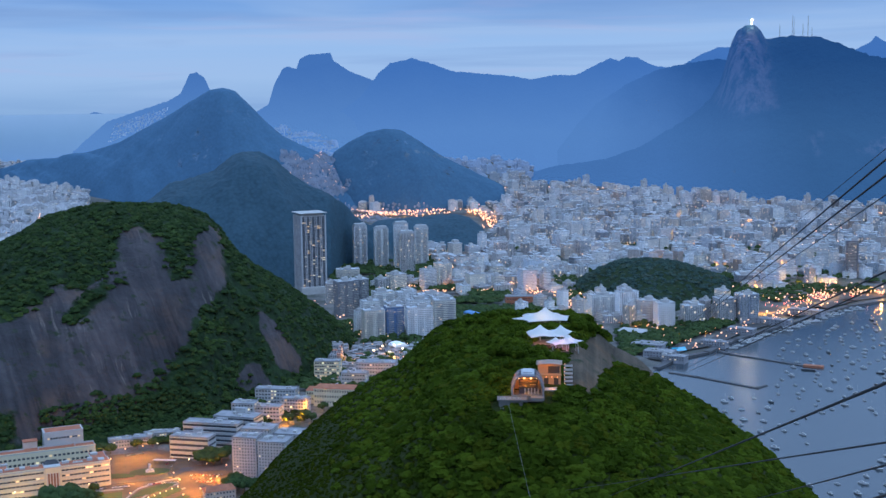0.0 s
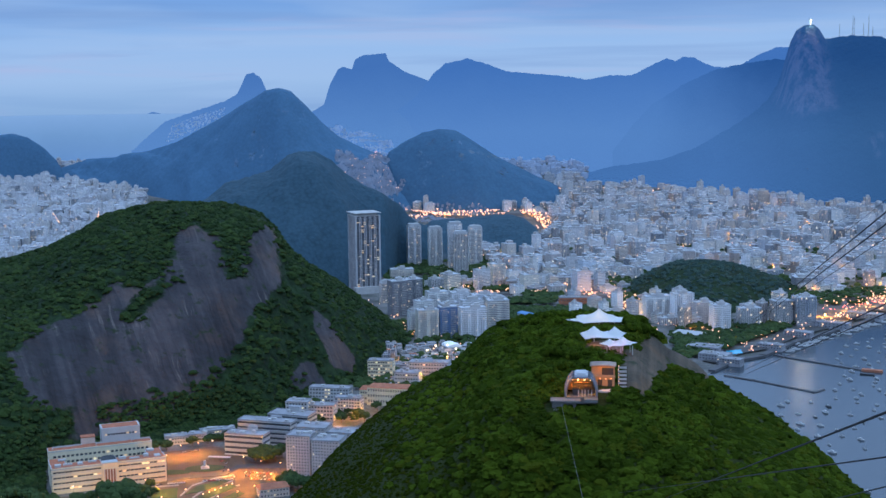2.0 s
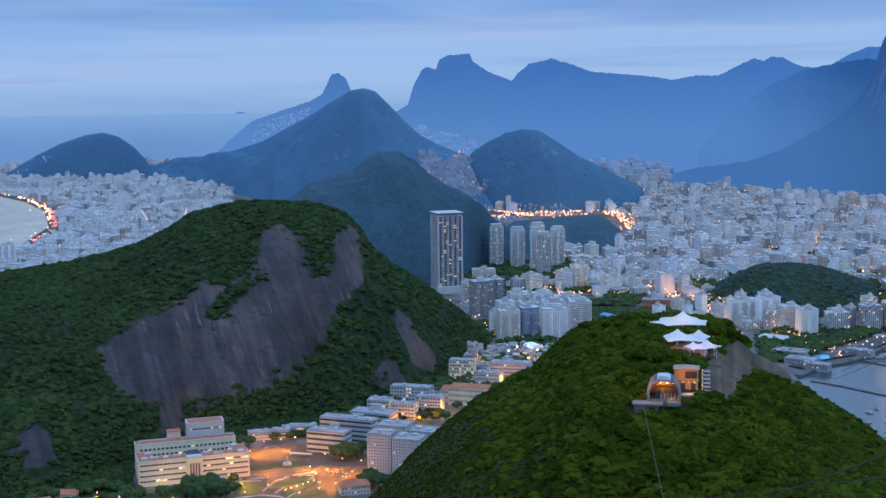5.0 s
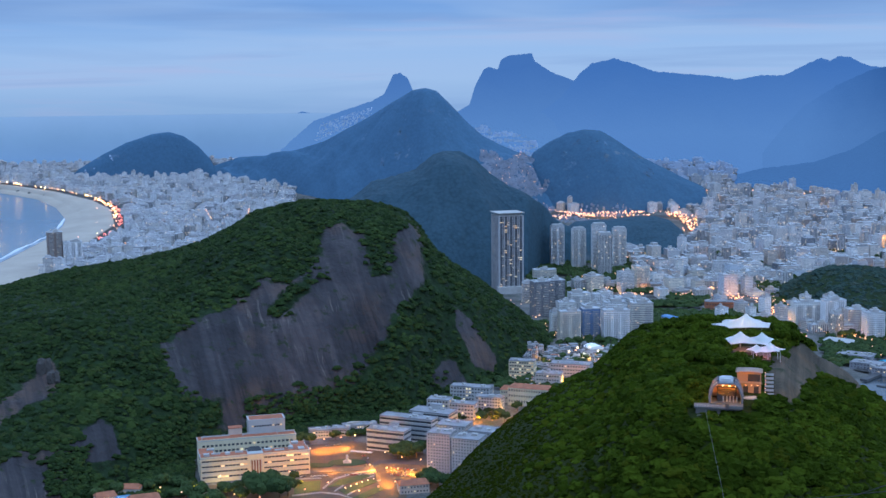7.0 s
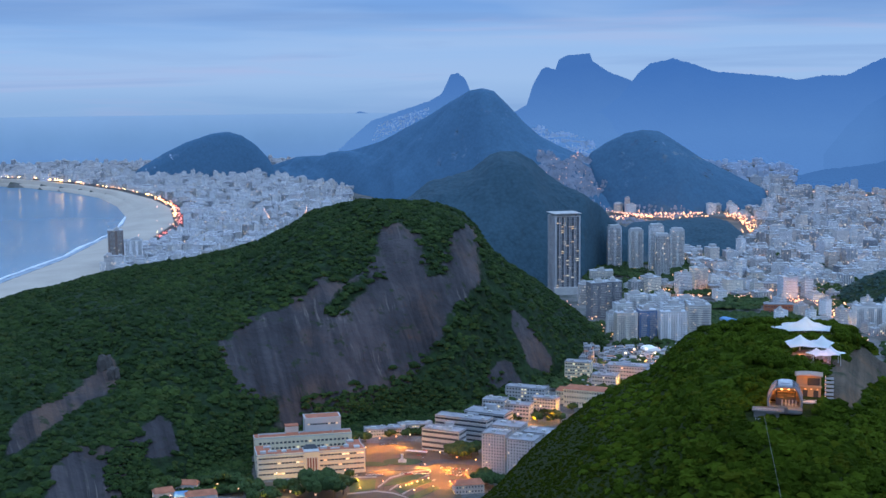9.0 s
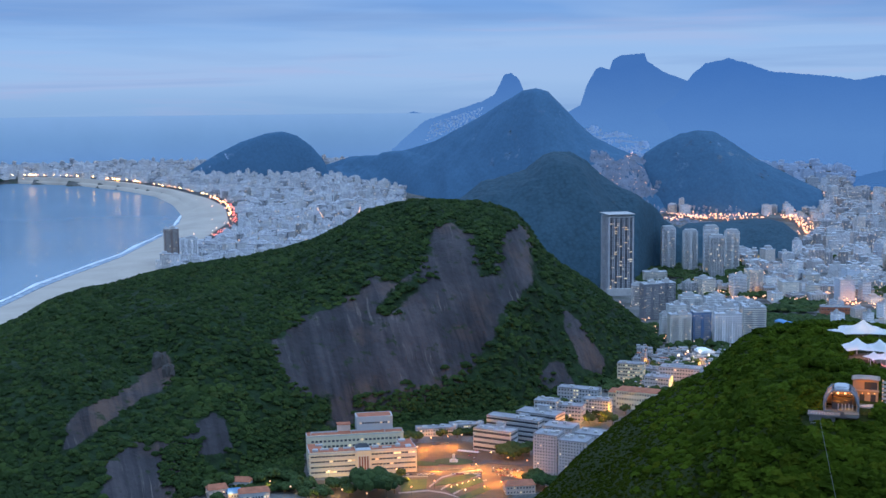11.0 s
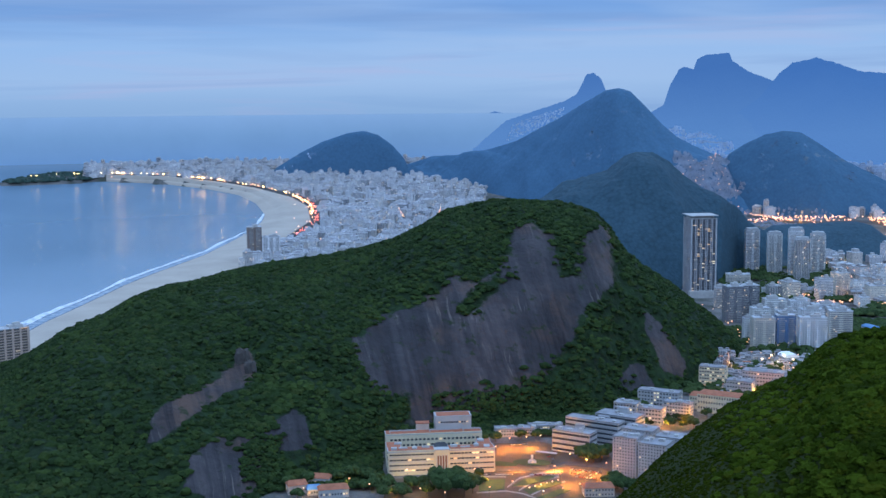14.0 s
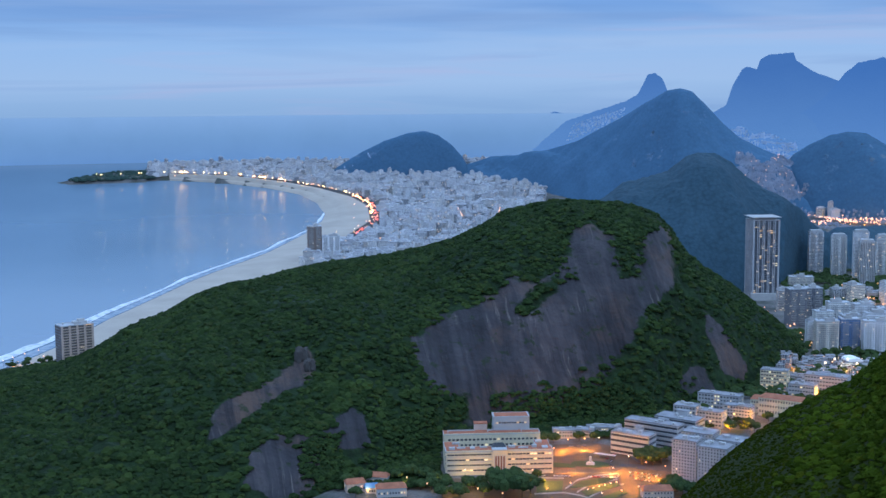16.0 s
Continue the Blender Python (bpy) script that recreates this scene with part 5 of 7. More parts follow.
slab_block("apartment_building", 7.4, 1285, 4, 34, 26, 40, -0.35, "white apartment block at the forest's edge", "white", 12, 9, 0.04, win=(1.3, 1.4), flank=6)
slab_block("school", 9.47, 1494, 5, 28, 20, 23, -0.3, "white school block with lit end windows", "white", 5, 7, 0.3, win=(2.2, 2.0), flank=5)
slab_block("school", 8.37, 1492, 5, 33, 18, 18, -0.3, "white school block with glowing windows", "white", 4, 8, 0.35, win=(2.4, 2.0), flank=4)
slab_block("school", 7.95, 1578, 6, 54, 18, 18, -0.3, "long white school block with a stepped roof", "white", 4, 13, 0.2, win=(2.2, 1.9), flank=4)
slab_block("school", 7.1, 1530, 6, 34, 16, 16, -0.3, "white school wing in trees", "white", 4, 9, 0.2, win=(2.2, 1.9), flank=4)
slab_block("palace", 5.15, 1556, 6, 58, 22, 21, -0.3, "pale old building under a red tiled roof", "cream", 3, 17, 0.1, flat=False, roof="tile_roof", win=(1.6, 2.8), flank=6)
slab_block("palace", 6.0, 1575, 6, 30, 18, 15, -0.3, "low old wing under a red tiled roof", "cream", 2, 9, 0.1, flat=False, roof="tile_roof", win=(1.6, 2.6), flank=5)
slab_block("school", 5.52, 1710, 7, 36, 18, 23, -0.2, "cream block with lit ribbon storeys", "cream", 5, 10, 0.45, win=(2.6, 1.8), flank=4)
slab_block("school", 3.27, 1703, 7, 56, 24, 20, -0.2, "white block with a pale flat roof", "white", 4, 14, 0.15, win=(2.2, 1.8), flank=5)
slab_block("school", 4.3, 1660, 7, 34, 20, 16, -0.25, "low white block with a grey roof", "white", 3, 9, 0.2, win=(2.2, 1.8), flank=4)
slab_block("restaurant", 23.18, 1203, 4, 30, 14, 9, 0.1, "low white house under a red tiled roof", "white", 1, 10, 0.3, flat=False, roof="tile_roof", win=(1.4, 2.0), flank=4)
slab_block("restaurant", 24.85, 1221, 4, 20, 14, 9, 0.2, "low pink house under a red tiled roof", "pink", 1, 7, 0.3, flat=False, roof="tile_roof", win=(1.4, 2.0), flank=4)
slab_block("restaurant", 23.9, 1245, 4, 22, 12, 8, -0.3, "low house under a red tiled roof", "white", 1, 7, 0.2, flat=False, roof="tile_roof", win=(1.4, 2.0), flank=4)
slab_block("pavilion", 24.1, 1215, 4, 14, 10, 6, 0.1, "small pavilion under a blue awning roof", "white", 1, 5, 0.2, flat=False, roof="shade_cloth", win=(1.4, 2.0), flank=3)
slab_block("kiosk", 10.6, 1205, 4, 30, 16, 9, 0.2, "low house under brown tiles and a white awning", "pink", 2, 9, 0.2, flat=False, roof="tile_roof", win=(1.4, 1.6), flank=4)
for b, r, w, h, tu in ((15.0, 1420, 26, 8, 0.1), (14.1, 1428, 22, 7, -0.2), (13.4, 1440, 24, 7, 0.2), (12.7, 1445, 18, 6, 0.0)):
    slab_block("market_hall", b, r, 5, w, 16, h, tu, "low hall with a pale blue-grey roof by the road", "concrete", 2, 8, 0.3, win=(1.6, 1.5))
slab_block("school", -1.23, 2523, 5, 70, 30, 14, 0.1, "long low school with red walls", "pink", 3, 17, 0.15, win=(2.6, 2.0))
for b, r, w, d, h, label in ((-0.95, 2590, 62, 26, 13, "long low hall with a pale roof by the lit avenue"), (-3.3, 2585, 74, 30, 12, "wide low hall under a flat roof by the avenue"), (-2.2, 2480, 48, 22, 11, "low school wing with a flat roof"),
                             (0.75, 2560, 54, 24, 12, "low depot with a flat roof by the avenue"), (-4.6, 2560, 50, 22, 12, "low sports building beside the avenue"), (1.9, 2590, 48, 22, 14, "long low building below the slim towers")):
    slab_block("low_hall", b, r, 5, w, d, h, 0.1, label, "pink" if b in (-0.95, -4.6) else "concrete", 3, 14, 0.15, win=(2.4, 1.8))
slab_block("school", -3.55, 2301, 5, 52, 22, 16, 0.1, "red-brown sports hall beside a playing field", "tile_roof", 2, 10, 0.1, win=(2.6, 2.0))


def flat_patch(name, pts, z, mat, label, category, kind="structure", curb=0.0):
    """A paved or planted patch with a raised rim of its own thickness."""
    bm = bmesh.new()
    ring = [bm.verts.new((*polar(b, r)[:2], z)) for b, r in pts]
    f = bm.faces.new(ring)
    if f.normal.z < 0:
        f.normal_flip()
    low = bmesh.ops.extrude_face_region(bm, geom=[f])
    bmesh.ops.translate(bm, verts=[v for v in low["geom"] if isinstance(v, bmesh.types.BMVert)], vec=(0, 0, 0.25 if not curb else curb))
    bmesh.ops.recalc_face_normals(bm, faces=bm.faces[:])
    bm.normal_update()
    me = bpy.data.meshes.new(name)
    bm.to_mesh(me)
    bm.free()
    me.materials.append(mat)
    return tagged(new(name, me), label, category, kind=kind)


def ellipse(b, r, wb, wr, n=24, turn=0.0):
    out = []
    for i in range(n):
        a = 2 * math.pi * i / n
        x, y = wb * math.cos(a), wr * math.sin(a)
        out.append((b + (x * math.cos(turn) - y * math.sin(turn)) / r * 57.3, r + x * math.sin(turn) + y * math.cos(turn)))
    return out


flat_patch("road", [(20.8, 1165), (20.8, 1262), (16.0, 1262), (15.9, 1330), (15.6, 1392), (13.4, 1402), (12.4, 1385), (11.6, 1330), (9.7, 1320), (9.7, 1235), (11, 1210), (11, 1165)], 4.05, M["paving"], "broad warm-lit paved square with roads", "road")
flat_patch("lawn", ellipse(13.78, 1318, 21, 12, 28, 0.1), 4.35, M["lawn"], "oval lawn with a monument", "lawn", curb=0.3)
flat_patch("lawn", ellipse(15.3, 1312, 20, 8, 24, 0.2), 4.35, M["lawn"], "small lawn beside the institute", "lawn", curb=0.3)
flat_patch("lawn", [(14.75, 1232), (14.2, 1256), (12.6, 1277), (12.75, 1262), (13.9, 1238)], 4.35, M["lawn"], "curved lawn bed of the garden", "lawn", curb=0.3)
flat_patch("lawn", [(14.2, 1222), (12.6, 1256), (12.35, 1246), (13.9, 1208)], 4.35, M["lawn"], "narrow lawn bed with white lamps", "lawn", curb=0.3)
flat_patch("lawn", [(13.6, 1195), (12.3, 1232), (12.0, 1222), (13.2, 1185)], 4.35, M["lawn"], "narrow lawn bed of the garden", "lawn", curb=0.3)
flat_patch("lawn", [(16.3, 1215), (15.1, 1222), (15.05, 1256), (16.3, 1252)], 4.35, M["lawn"], "square lawn bed with a clipped hedge", "lawn", curb=0.3)
flat_patch("lawn", ellipse(-4.93, 2335, 42, 60, 20), 4.1, M["lawn"], "green playing field of a school", "lawn")
flat_patch("road", [(9.6, 1330), (9.9, 1300), (12.2, 1310), (12.8, 1288), (16.2, 1282), (16.2, 1292), (12.9, 1300), (12.3, 1322)], 4.34, M["asphalt"], "asphalt road across the square", "road")

# ---- cable car station and tents on the hill ----
def station():
    b0, r0, z0 = -3.90, 772.0, 207.0
    t = thing("cable_car_station", b0, r0, z0, 0.0, "rounded glass and steel cable car station with warm lit hall", "station")
    t.scale = (0.94, 0.94, 0.86)
    # polygonal arch, its open front towards the lookout
    prof = [(-10.2, 0), (-10.6, 4.5), (-8.2, 11.5), (-5.6, 14.3), (5.6, 14.3), (8.2, 11.5), (10.6, 4.5), (10.2, 0)]
    for (x0, h0), (x1, h1) in zip(prof, prof[1:]):
        for y in (0, 9, 18):
            bm = bmesh.new()
            tube(bm, (x0, y, h0), (x1, y, h1), 0.75, 6)
            part("arch_rib", bm, M["steel"], t)
        if max(h0, h1) > 5 and abs(x1 - x0) > 0.1:
            pane = bmesh.new()
            v = [pane.verts.new(p) for p in ((x0, 0.3, h0), (x1, 0.3, h1), (x1, 17.7, h1), (x0, 17.7, h0))]
            pane.faces.new(v)
            bmesh.ops.solidify(pane, geom=pane.faces[:], thickness=0.25)
            part("roof_panel", pane, M["steel"], t)
    part("roof_cap", boxes((0, 8, 14.4, 9, 15, 1.6), (0, 8, 16.0, 6.5, 11, 1.0)), M["roof"], t)
    part("back_wall", boxes((0, 17.2, 0, 18, 0.6, 12)), M["warm_wall"], t)
    for k in (-1, 1):
        part("side_wall", boxes((k * 9.6, 9, 0, 0.5, 17, 8)), M["warm_wall"], t)
    part("floor_slab", boxes((0, 9, -1.2, 21, 20, 1.2)), M["grey_concrete"], t)
    part("control_booth", boxes((-3.4, 7, 0, 4.6, 4, 4.6), (-3.4, 7, 4.6, 5.2, 4.6, 0.4)), M["dark"], t)
    part("winch_frame", boxes((0.5, 14, 0, 11, 3, 6.5), (0.5, 13, 8.2, 14, 1.2, 1.0), (3.5, 11, 0, 4, 3, 5.2), (-5.5, 12, 0, 1, 1, 9), (6.5, 12, 0, 1, 1, 9)), M["dark"], t)
    for x in (-1.8, 0.6, 2.6, 4.8, 7.0):
        part("gate_post", shared("gate_post", lambda: boxes((0, 0, 0, 0.7, 0.7, 4.2)), [M["white"]]), None, t, at=Matrix.Translation((x, 4, 0)))
    lamp = bmesh.new()
    for x in (-6.5, -2.2, 2.2, 6.5):
        box(lamp, x, 9, 10.4, 1.2, 3, 0.3)
    part("ceiling_lamp", lamp, M["pale_lamp"], t)
    part("dock_beam", boxes((6.5, -3, -2.4, 9, 8, 2.2), (-6, -4, -2.2, 11, 10, 1.2)), M["grey_concrete"], t)
    for x in (-9, -3, 3, 9):
        part("support_leg", boxes((x, 6, -22, 1.4, 1.4, 21)), M["concrete"], t)
    part("front_wall", boxes((0, -0.5, -5, 20, 1.0, 4)), M["grey_concrete"], t)
    # lower viewing terrace
    d = thing("viewing_terrace", -2.95, 766, 205.0, 0.0, "grey concrete terrace below the station", "terrace")
    part("deck", boxes((2, 4, 0, 17, 10, 0.8), (2, 4, -12, 15, 8, 12)), M["grey_concrete"], d)
    part("lower_deck", boxes((2, 0, -5.5, 12, 8, 0.7), (2, 0, -16, 10, 6, 10)), M["grey_concrete"], d)
    for z, x in ((0.8, 2), (-4.8, 2)):
        rail = bmesh.new()
        for k in range(9):
            tube(rail, (x - 6.4 + k * 1.6, -0.8 if z > 0 else -3.6, z), (x - 6.4 + k * 1.6, -0.8 if z > 0 else -3.6, z + 1.2), 0.08, 4)
        box(rail, x, -0.8 if z > 0 else -3.6, z + 1.15, 13, 0.12, 0.12)
        part("railing", rail, M["white"], d)
    part("ramp", boxes((-2, -5, -9, 5, 9, 0.6)), M["concrete"], d)
    # upper restaurant deck with stairs
    e = thing("restaurant_pavilion", -5.02, 792, 206.0, 0.0, "lit restaurant pavilion under a pale awning", "pavilion")
    part("deck", boxes((2, 4, 0, 22, 16, 0.9), (2, 4, -16, 20, 14, 16)), M["concrete"], e)
    part("hall", boxes((-1.5, 12, 0.9, 15, 9, 14.5, 0), (-1.5, 6.6, 8.2, 16, 3.4, 0.5, 0)), M["warm_wall"], e)
    # dark panels on the solid wall stand in for shaded openings
    part("opening", boxes((1.5, 7.45, 9.2, 7.5, 0.2, 4.6), (-3.5, 7.45, 1.4, 3.0, 0.2, 4.6), (3.0, 7.45, 1.4, 3.0, 0.2, 4.6)), M["dark"], e)
    part("awning", awning(17, 14, 1.2), M["pink"], e, at=Matrix.Translation((-1.5, 9, 16.0)))
    for i in range(6):
        part("stair_flight", boxes((11, 7 + i * 1.6, 1 + i * 2.2, 5.5, 1.8, 0.5), (11, 6.2 + i * 1.6, 1.5 + i * 2.2, 5.5, 0.1, 0.9)), M["white"], e)
        part("stair_lamp", boxes((8.6, 6.2 + i * 1.6, 2.6 + i * 2.2, 0.5, 0.2, 0.5)), M["warm"], e)
    for k in range(9):
        part("rail_post", shared("rail_post", lambda: boxes((0, 0, 0, 0.14, 0.14, 1.3)), [M["white"]]), None, e, at=Matrix.Translation((-8.5 + k * 2.6, -3.8, 0.9)))
    part("handrail", boxes((2, -3.8, 2.15, 22, 0.14, 0.14)), M["white"], e)
    for k in range(4):
        part("wall_lamp", boxes((-7 + k * 3.6, 7.3, 6.4, 0.7, 0.4, 0.5)), M["warm"], e)


def awning(w, d, h):
    bm = bmesh.new()
    n = 10
    rows = [[bm.verts.new((w * (i / n - 0.5), d * (j / n - 0.5), h * (1 - (2 * i / n - 1) ** 2) * 0.5 - 0.12 * h * (2 * j / n - 1) ** 2)) for i in range(n + 1)] for j in range(n + 1)]
    for j in range(n):
        for i in range(n):
            bm.faces.new((rows[j][i], rows[j][i + 1], rows[j + 1][i + 1], rows[j + 1][i])).smooth = True
    bmesh.ops.solidify(bm, geom=bm.faces[:], thickness=0.15)
    return bm


def membrane(w, d, low, peaks, lift=0.35):
    """A stretched tent skin: high at its masts, sagging between them, its edge scalloped."""
    bm = bmesh.new()
    n, m = 24, 48
    centre = bm.verts.new((0, 0, 0))
    rings = []
    for j in range(1, n + 1):
        s = j / n
        ring = []
        for i in range(m):
            a = 2 * math.pi * i / m
            scallop = 1 + 0.16 * math.cos(6 * a) * s
            ring.append(bm.verts.new((w / 2 * s * math.cos(a) * scallop, d / 2 * s * math.sin(a) * scallop, 0)))
        rings.append(ring)
    for i in range(m):
        bm.faces.new((centre, rings[0][i], rings[0][(i + 1) % m]))
        for j in range(n - 1):
            bm.faces.new((rings[j][i], rings[j + 1][i], rings[j + 1][(i + 1) % m], rings[j][(i + 1) % m]))
    for v in bm.verts:
        z = low
        for px, py, ph, pr in peaks:
            q = math.hypot(v.co.x - px, v.co.y - py) / pr
            z = max(z, low + (ph - low) * math.exp(-1.7 * q))
        v.co.z = z + lift * math.cos(6 * math.atan2(v.co.y, v.co.x)) * math.hypot(v.co.x / w, v.co.y / d) * 4
    for f in bm.faces:
        f.smooth = True
    bmesh.ops.solidify(bm, geom=bm.faces[:], thickness=0.2)
    return bm


def tents():
    for b, r, z, w, d, low, peaks, label in (
            (-4.72, 978, 213.5, 46, 36, 5.0, [(0, 0, 15.0, 17), (-13, 3, 9.0, 8), (12, -2, 9.0, 8)], "large white stretched membrane tent with a central peak"),
            (-4.80, 915, 212, 40, 26, 5.0, [(-5, 0, 14.0, 16), (11, 3, 13.0, 12)], "white domed membrane tent lit from below"),
            (-5.62, 884, 214, 24, 18, 4.0, [(3, 0, 10.5, 9), (-6, 2, 9.0, 7)], "white membrane canopy with pointed corners")):
        t = thing("membrane_tent", b, r, z, 0.2, label, "tent", "white tents on the hill")
        part("membrane", membrane(w, d, low, peaks), M["fabric"], t)
        for px, py, ph, _ in peaks:
            bm = bmesh.new()
            tube(bm, (px, py, -10), (px, py, ph), 0.35, 8)
            part("mast", bm, M["white"], t)
        for i in range(6):
            a = math.pi / 6 + i * math.pi / 3
            bm = bmesh.new()
            tube(bm, (w * 0.46 * math.cos(a), d * 0.46 * math.sin(a), -10), (w * 0.44 * math.cos(a), d * 0.44 * math.sin(a), low), 0.25, 6)
            part("post", bm, M["white"], t)
    s = thing("stage_floor", -4.8, 900, 213.5, 0.0, "pale paved floor under the tents", "floor")
    part("slab", boxes((-1, 0, -14, 34, 52, 14.6), (-4, -14, 0.6, 14, 0.6, 2.4)), M["paving"], s)
    g = thing("stage_floor", -4.7, 985, 213.5, 0.0, "pale paved floor under the large tent", "floor")
    part("slab", boxes((0, 0, -14, 40, 34, 14.6)), M["paving"], g)


M["grey_concrete"] = plain("stained_concrete", (0.12, 0.118, 0.115), 0.9, 0.3)
M["steel"] = plain("painted_steel", (0.16, 0.18, 0.21), 0.45, 0.15, metal=0.3)
M["warm_wall"] = plain("ochre_wall", (0.42, 0.27, 0.15), 0.8, 0.2)
station()
tents()


def lamp_at(b, r, z, color, power, radius=1.2):
    l = new("lamp_light", bpy.data.lights.new("lamp_light", "POINT"))
    l.data.energy, l.data.color, l.data.shadow_soft_size = power, color, radius
    l.location = polar(b, r, z)
    return l


SODIUM = (1.0, 0.33, 0.035)
lamp_at(-3.9, 779, 216, SODIUM, 1.1e4)
lamp_at(-3.05, 774, 218, SODIUM, 5e3)
lamp_at(-5.0, 790, 211, SODIUM, 2.2e3)
lamp_at(-4.9, 795, 219, SODIUM, 0.8e3)
lamp_at(-4.6, 900, 216, (1.0, 0.42, 0.20), 5e3)
lamp_at(-5.5, 880, 216, (1.0, 0.30, 0.38), 4e3)
lamp_at(-4.6, 972, 217, (1.0, 0.5, 0.16), 4e3)

# ---- harbour ----
M["wet_stone"] = plain("wet_dark_stone", (0.07, 0.07, 0.075), 0.8, 0.3)
M["grey_roofing"] = plain("grey_sheet_roof", (0.26, 0.26, 0.28), 0.8, 0.25)
def boat_mesh(length, sail):
    def make():
        bm = bmesh.new()
        w = length * 0.30
        deck = [(-0.5, -0.42), (-0.5, 0.42), (0.15, 0.5), (0.38, 0.3), (0.5, 0.0), (0.38, -0.3), (0.15, -0.5)]
        top = [bm.verts.new((x * length, y * w, length * 0.11 + (0.05 * length if x > 0.2 else 0))) for x, y in deck]
        low = [bm.verts.new((x * length * 0.86, y * w * 0.6, -0.4)) for x, y in deck]
        bm.faces.new(top[::-1])
        for i in range(len(deck)):
            j = (i + 1) % len(deck)
            bm.faces.new((top[i], top[j], low[j], low[i]))
        bmesh.ops.recalc_face_normals(bm, faces=bm.faces[:])
        return bm
    return shared(f"hull|{length}|{sail}", make, [M["white"] if sail != 2 else M["dark"]])


def boat(b, r, length, turn, sail):
    t = thing("sailing_boat" if sail == 1 else "motor_boat", b, r, 0.05, turn, "white sailing boat moored in the bay with bare mast" if sail == 1 else
              ("dark-hulled work boat moored in the bay" if sail == 2 else "white motor boat moored in the bay"), "boat", "moored boats")
    deck = part("hull", boat_mesh(length, sail), None, t)
    part("cabin", shared(f"cabin|{length}|{sail}", lambda: boxes((-0.05 * length, 0, length * 0.11, length * 0.36, length * 0.17, length * (0.09 if sail == 1 else 0.16)),
         (-0.1 * length, 0, length * 0.2, length * 0.2, length * 0.14, length * 0.08)), [M["white"]]), None, deck)
    if sail == 1:
        def mast():
            bm = bmesh.new()
            tube(bm, (0.05 * length, 0, length * 0.1), (0.05 * length, 0, length * 1.1), 0.05, 5)
            tube(bm, (0.05 * length, 0, length * 0.22), (-0.42 * length, 0, length * 0.22), 0.14, 5)
            return bm
        part("mast", shared(f"mast|{length}", mast, [M["white"]]), None, deck)


brng = np.random.default_rng(12)
placed = []
tries = 0
while len(placed) < 185 and tries < 6000:
    tries += 1
    b, r = brng.uniform(-21.5, -12.2), math.sqrt(brng.uniform(1230 ** 2, 2330 ** 2))
    x, y = polar(b, r)[:2]
    if land_height(np.array([x]), np.array([y]))[0] > -4 or any((x - p[0]) ** 2 + (y - p[1]) ** 2 < 22 ** 2 for p in placed):
        continue
    if r > 1640 and b > -15.3:
        continue
    if float(lattice(np.array([x / 160]), np.array([y / 160]), 21)[0]) < 0.36:
        continue
    placed.append((x, y))
    kind = 1 if brng.random() < 0.3 else (2 if brng.random() < 0.12 else 0)
    boat(b, r, float(brng.choice([7, 8, 10, 12])), brng.normal(-0.75, 0.22), kind)
# yachts berthed along the quay
for k in range(46):
    s = k / 45
    b = -13.2 - 5.6 * s
    r = np.interp(b, [-19.84, -18.24, -17.05, -15.84, -13.37, -12.12], [2455, 2372, 2270, 2175, 2008, 1899]) - brng.uniform(16, 40) - (k % 2) * 20
    boat(b, r, float(brng.choice([10, 12, 15])), brng.normal(0.3, 0.2), 1 if brng.random() < 0.4 else 0)


def long_bar(name, pts, width, z0, z1, mat, label, category):
    """A mole or pier along plan points."""
    bm = bmesh.new()
    for (b0, r0), (b1, r1) in zip(pts, pts[1:]):
        p, q = polar(b0, r0)[:2], polar(b1, r1)[:2]
        d = math.hypot(*(q - p))
        m = Matrix.Translation((*(p + q) / 2, (z0 + z1) / 2)) @ Matrix.Rotation(math.atan2(q[1] - p[1], q[0] - p[0]), 4, "Z") @ Matrix.Diagonal((d + width * 0.6, width, z1 - z0, 1))
        bmesh.ops.create_cube(bm, size=1.0, matrix=m)
    me = bpy.data.meshes.new(name)
    bm.to_mesh(me)
    bm.free()
    me.materials.append(mat)
    return tagged(new(name, me), label, category)


long_bar("pier", [(-10.5, 1765), (-11.75, 1743), (-14.41, 1688), (-14.78, 1707)], 5, -4, 1.2, M["wet_stone"], "long dark concrete mole with a bent end", "pier")
long_bar("pier", [(-12.7, 1925), (-13.13, 1909), (-16.37, 1845)], 6, -4, 1.4, M["wet_stone"], "long dark concrete pier in the harbour", "pier")
long_bar("barge", [(-16.5, 1842), (-17.2, 1838)], 9, -1, 3.0, M["tile_roof"], "rust-red barge moored at the pier's head", "boat")
long_bar("barge", [(-16.4, 1818), (-16.9, 1815)], 6, -1, 2.0, M["dark"], "dark barge moored beside the pier", "boat")
quay = [(-9.9, 1790), (-10.85, 1860), (-12.12, 1907), (-13.37, 2016), (-15.84, 2184), (-17.05, 2279), (-18.24, 2381), (-19.84, 2464), (-22, 2600)]
long_bar("quay_wall", quay, 10, -4, 3.2, M["wet_stone"], "low stone quay wall along the harbour", "quay")
long_bar("shore_road", [(b, r + 55) for b, r in quay], 26, 3.4, 4.3, M["asphalt"], "asphalt shore road lit by orange lamps", "road")["kind"] = "structure"
flat_patch("swimming_pool", [(-10.55, 1895), (-11.25, 1908), (-11.15, 1935), (-10.5, 1922)], 4.2, plain("pool_water", (0.05, 0.42, 0.62), 0.15, 0.1), "turquoise club swimming pool", "pool", kind="structure")
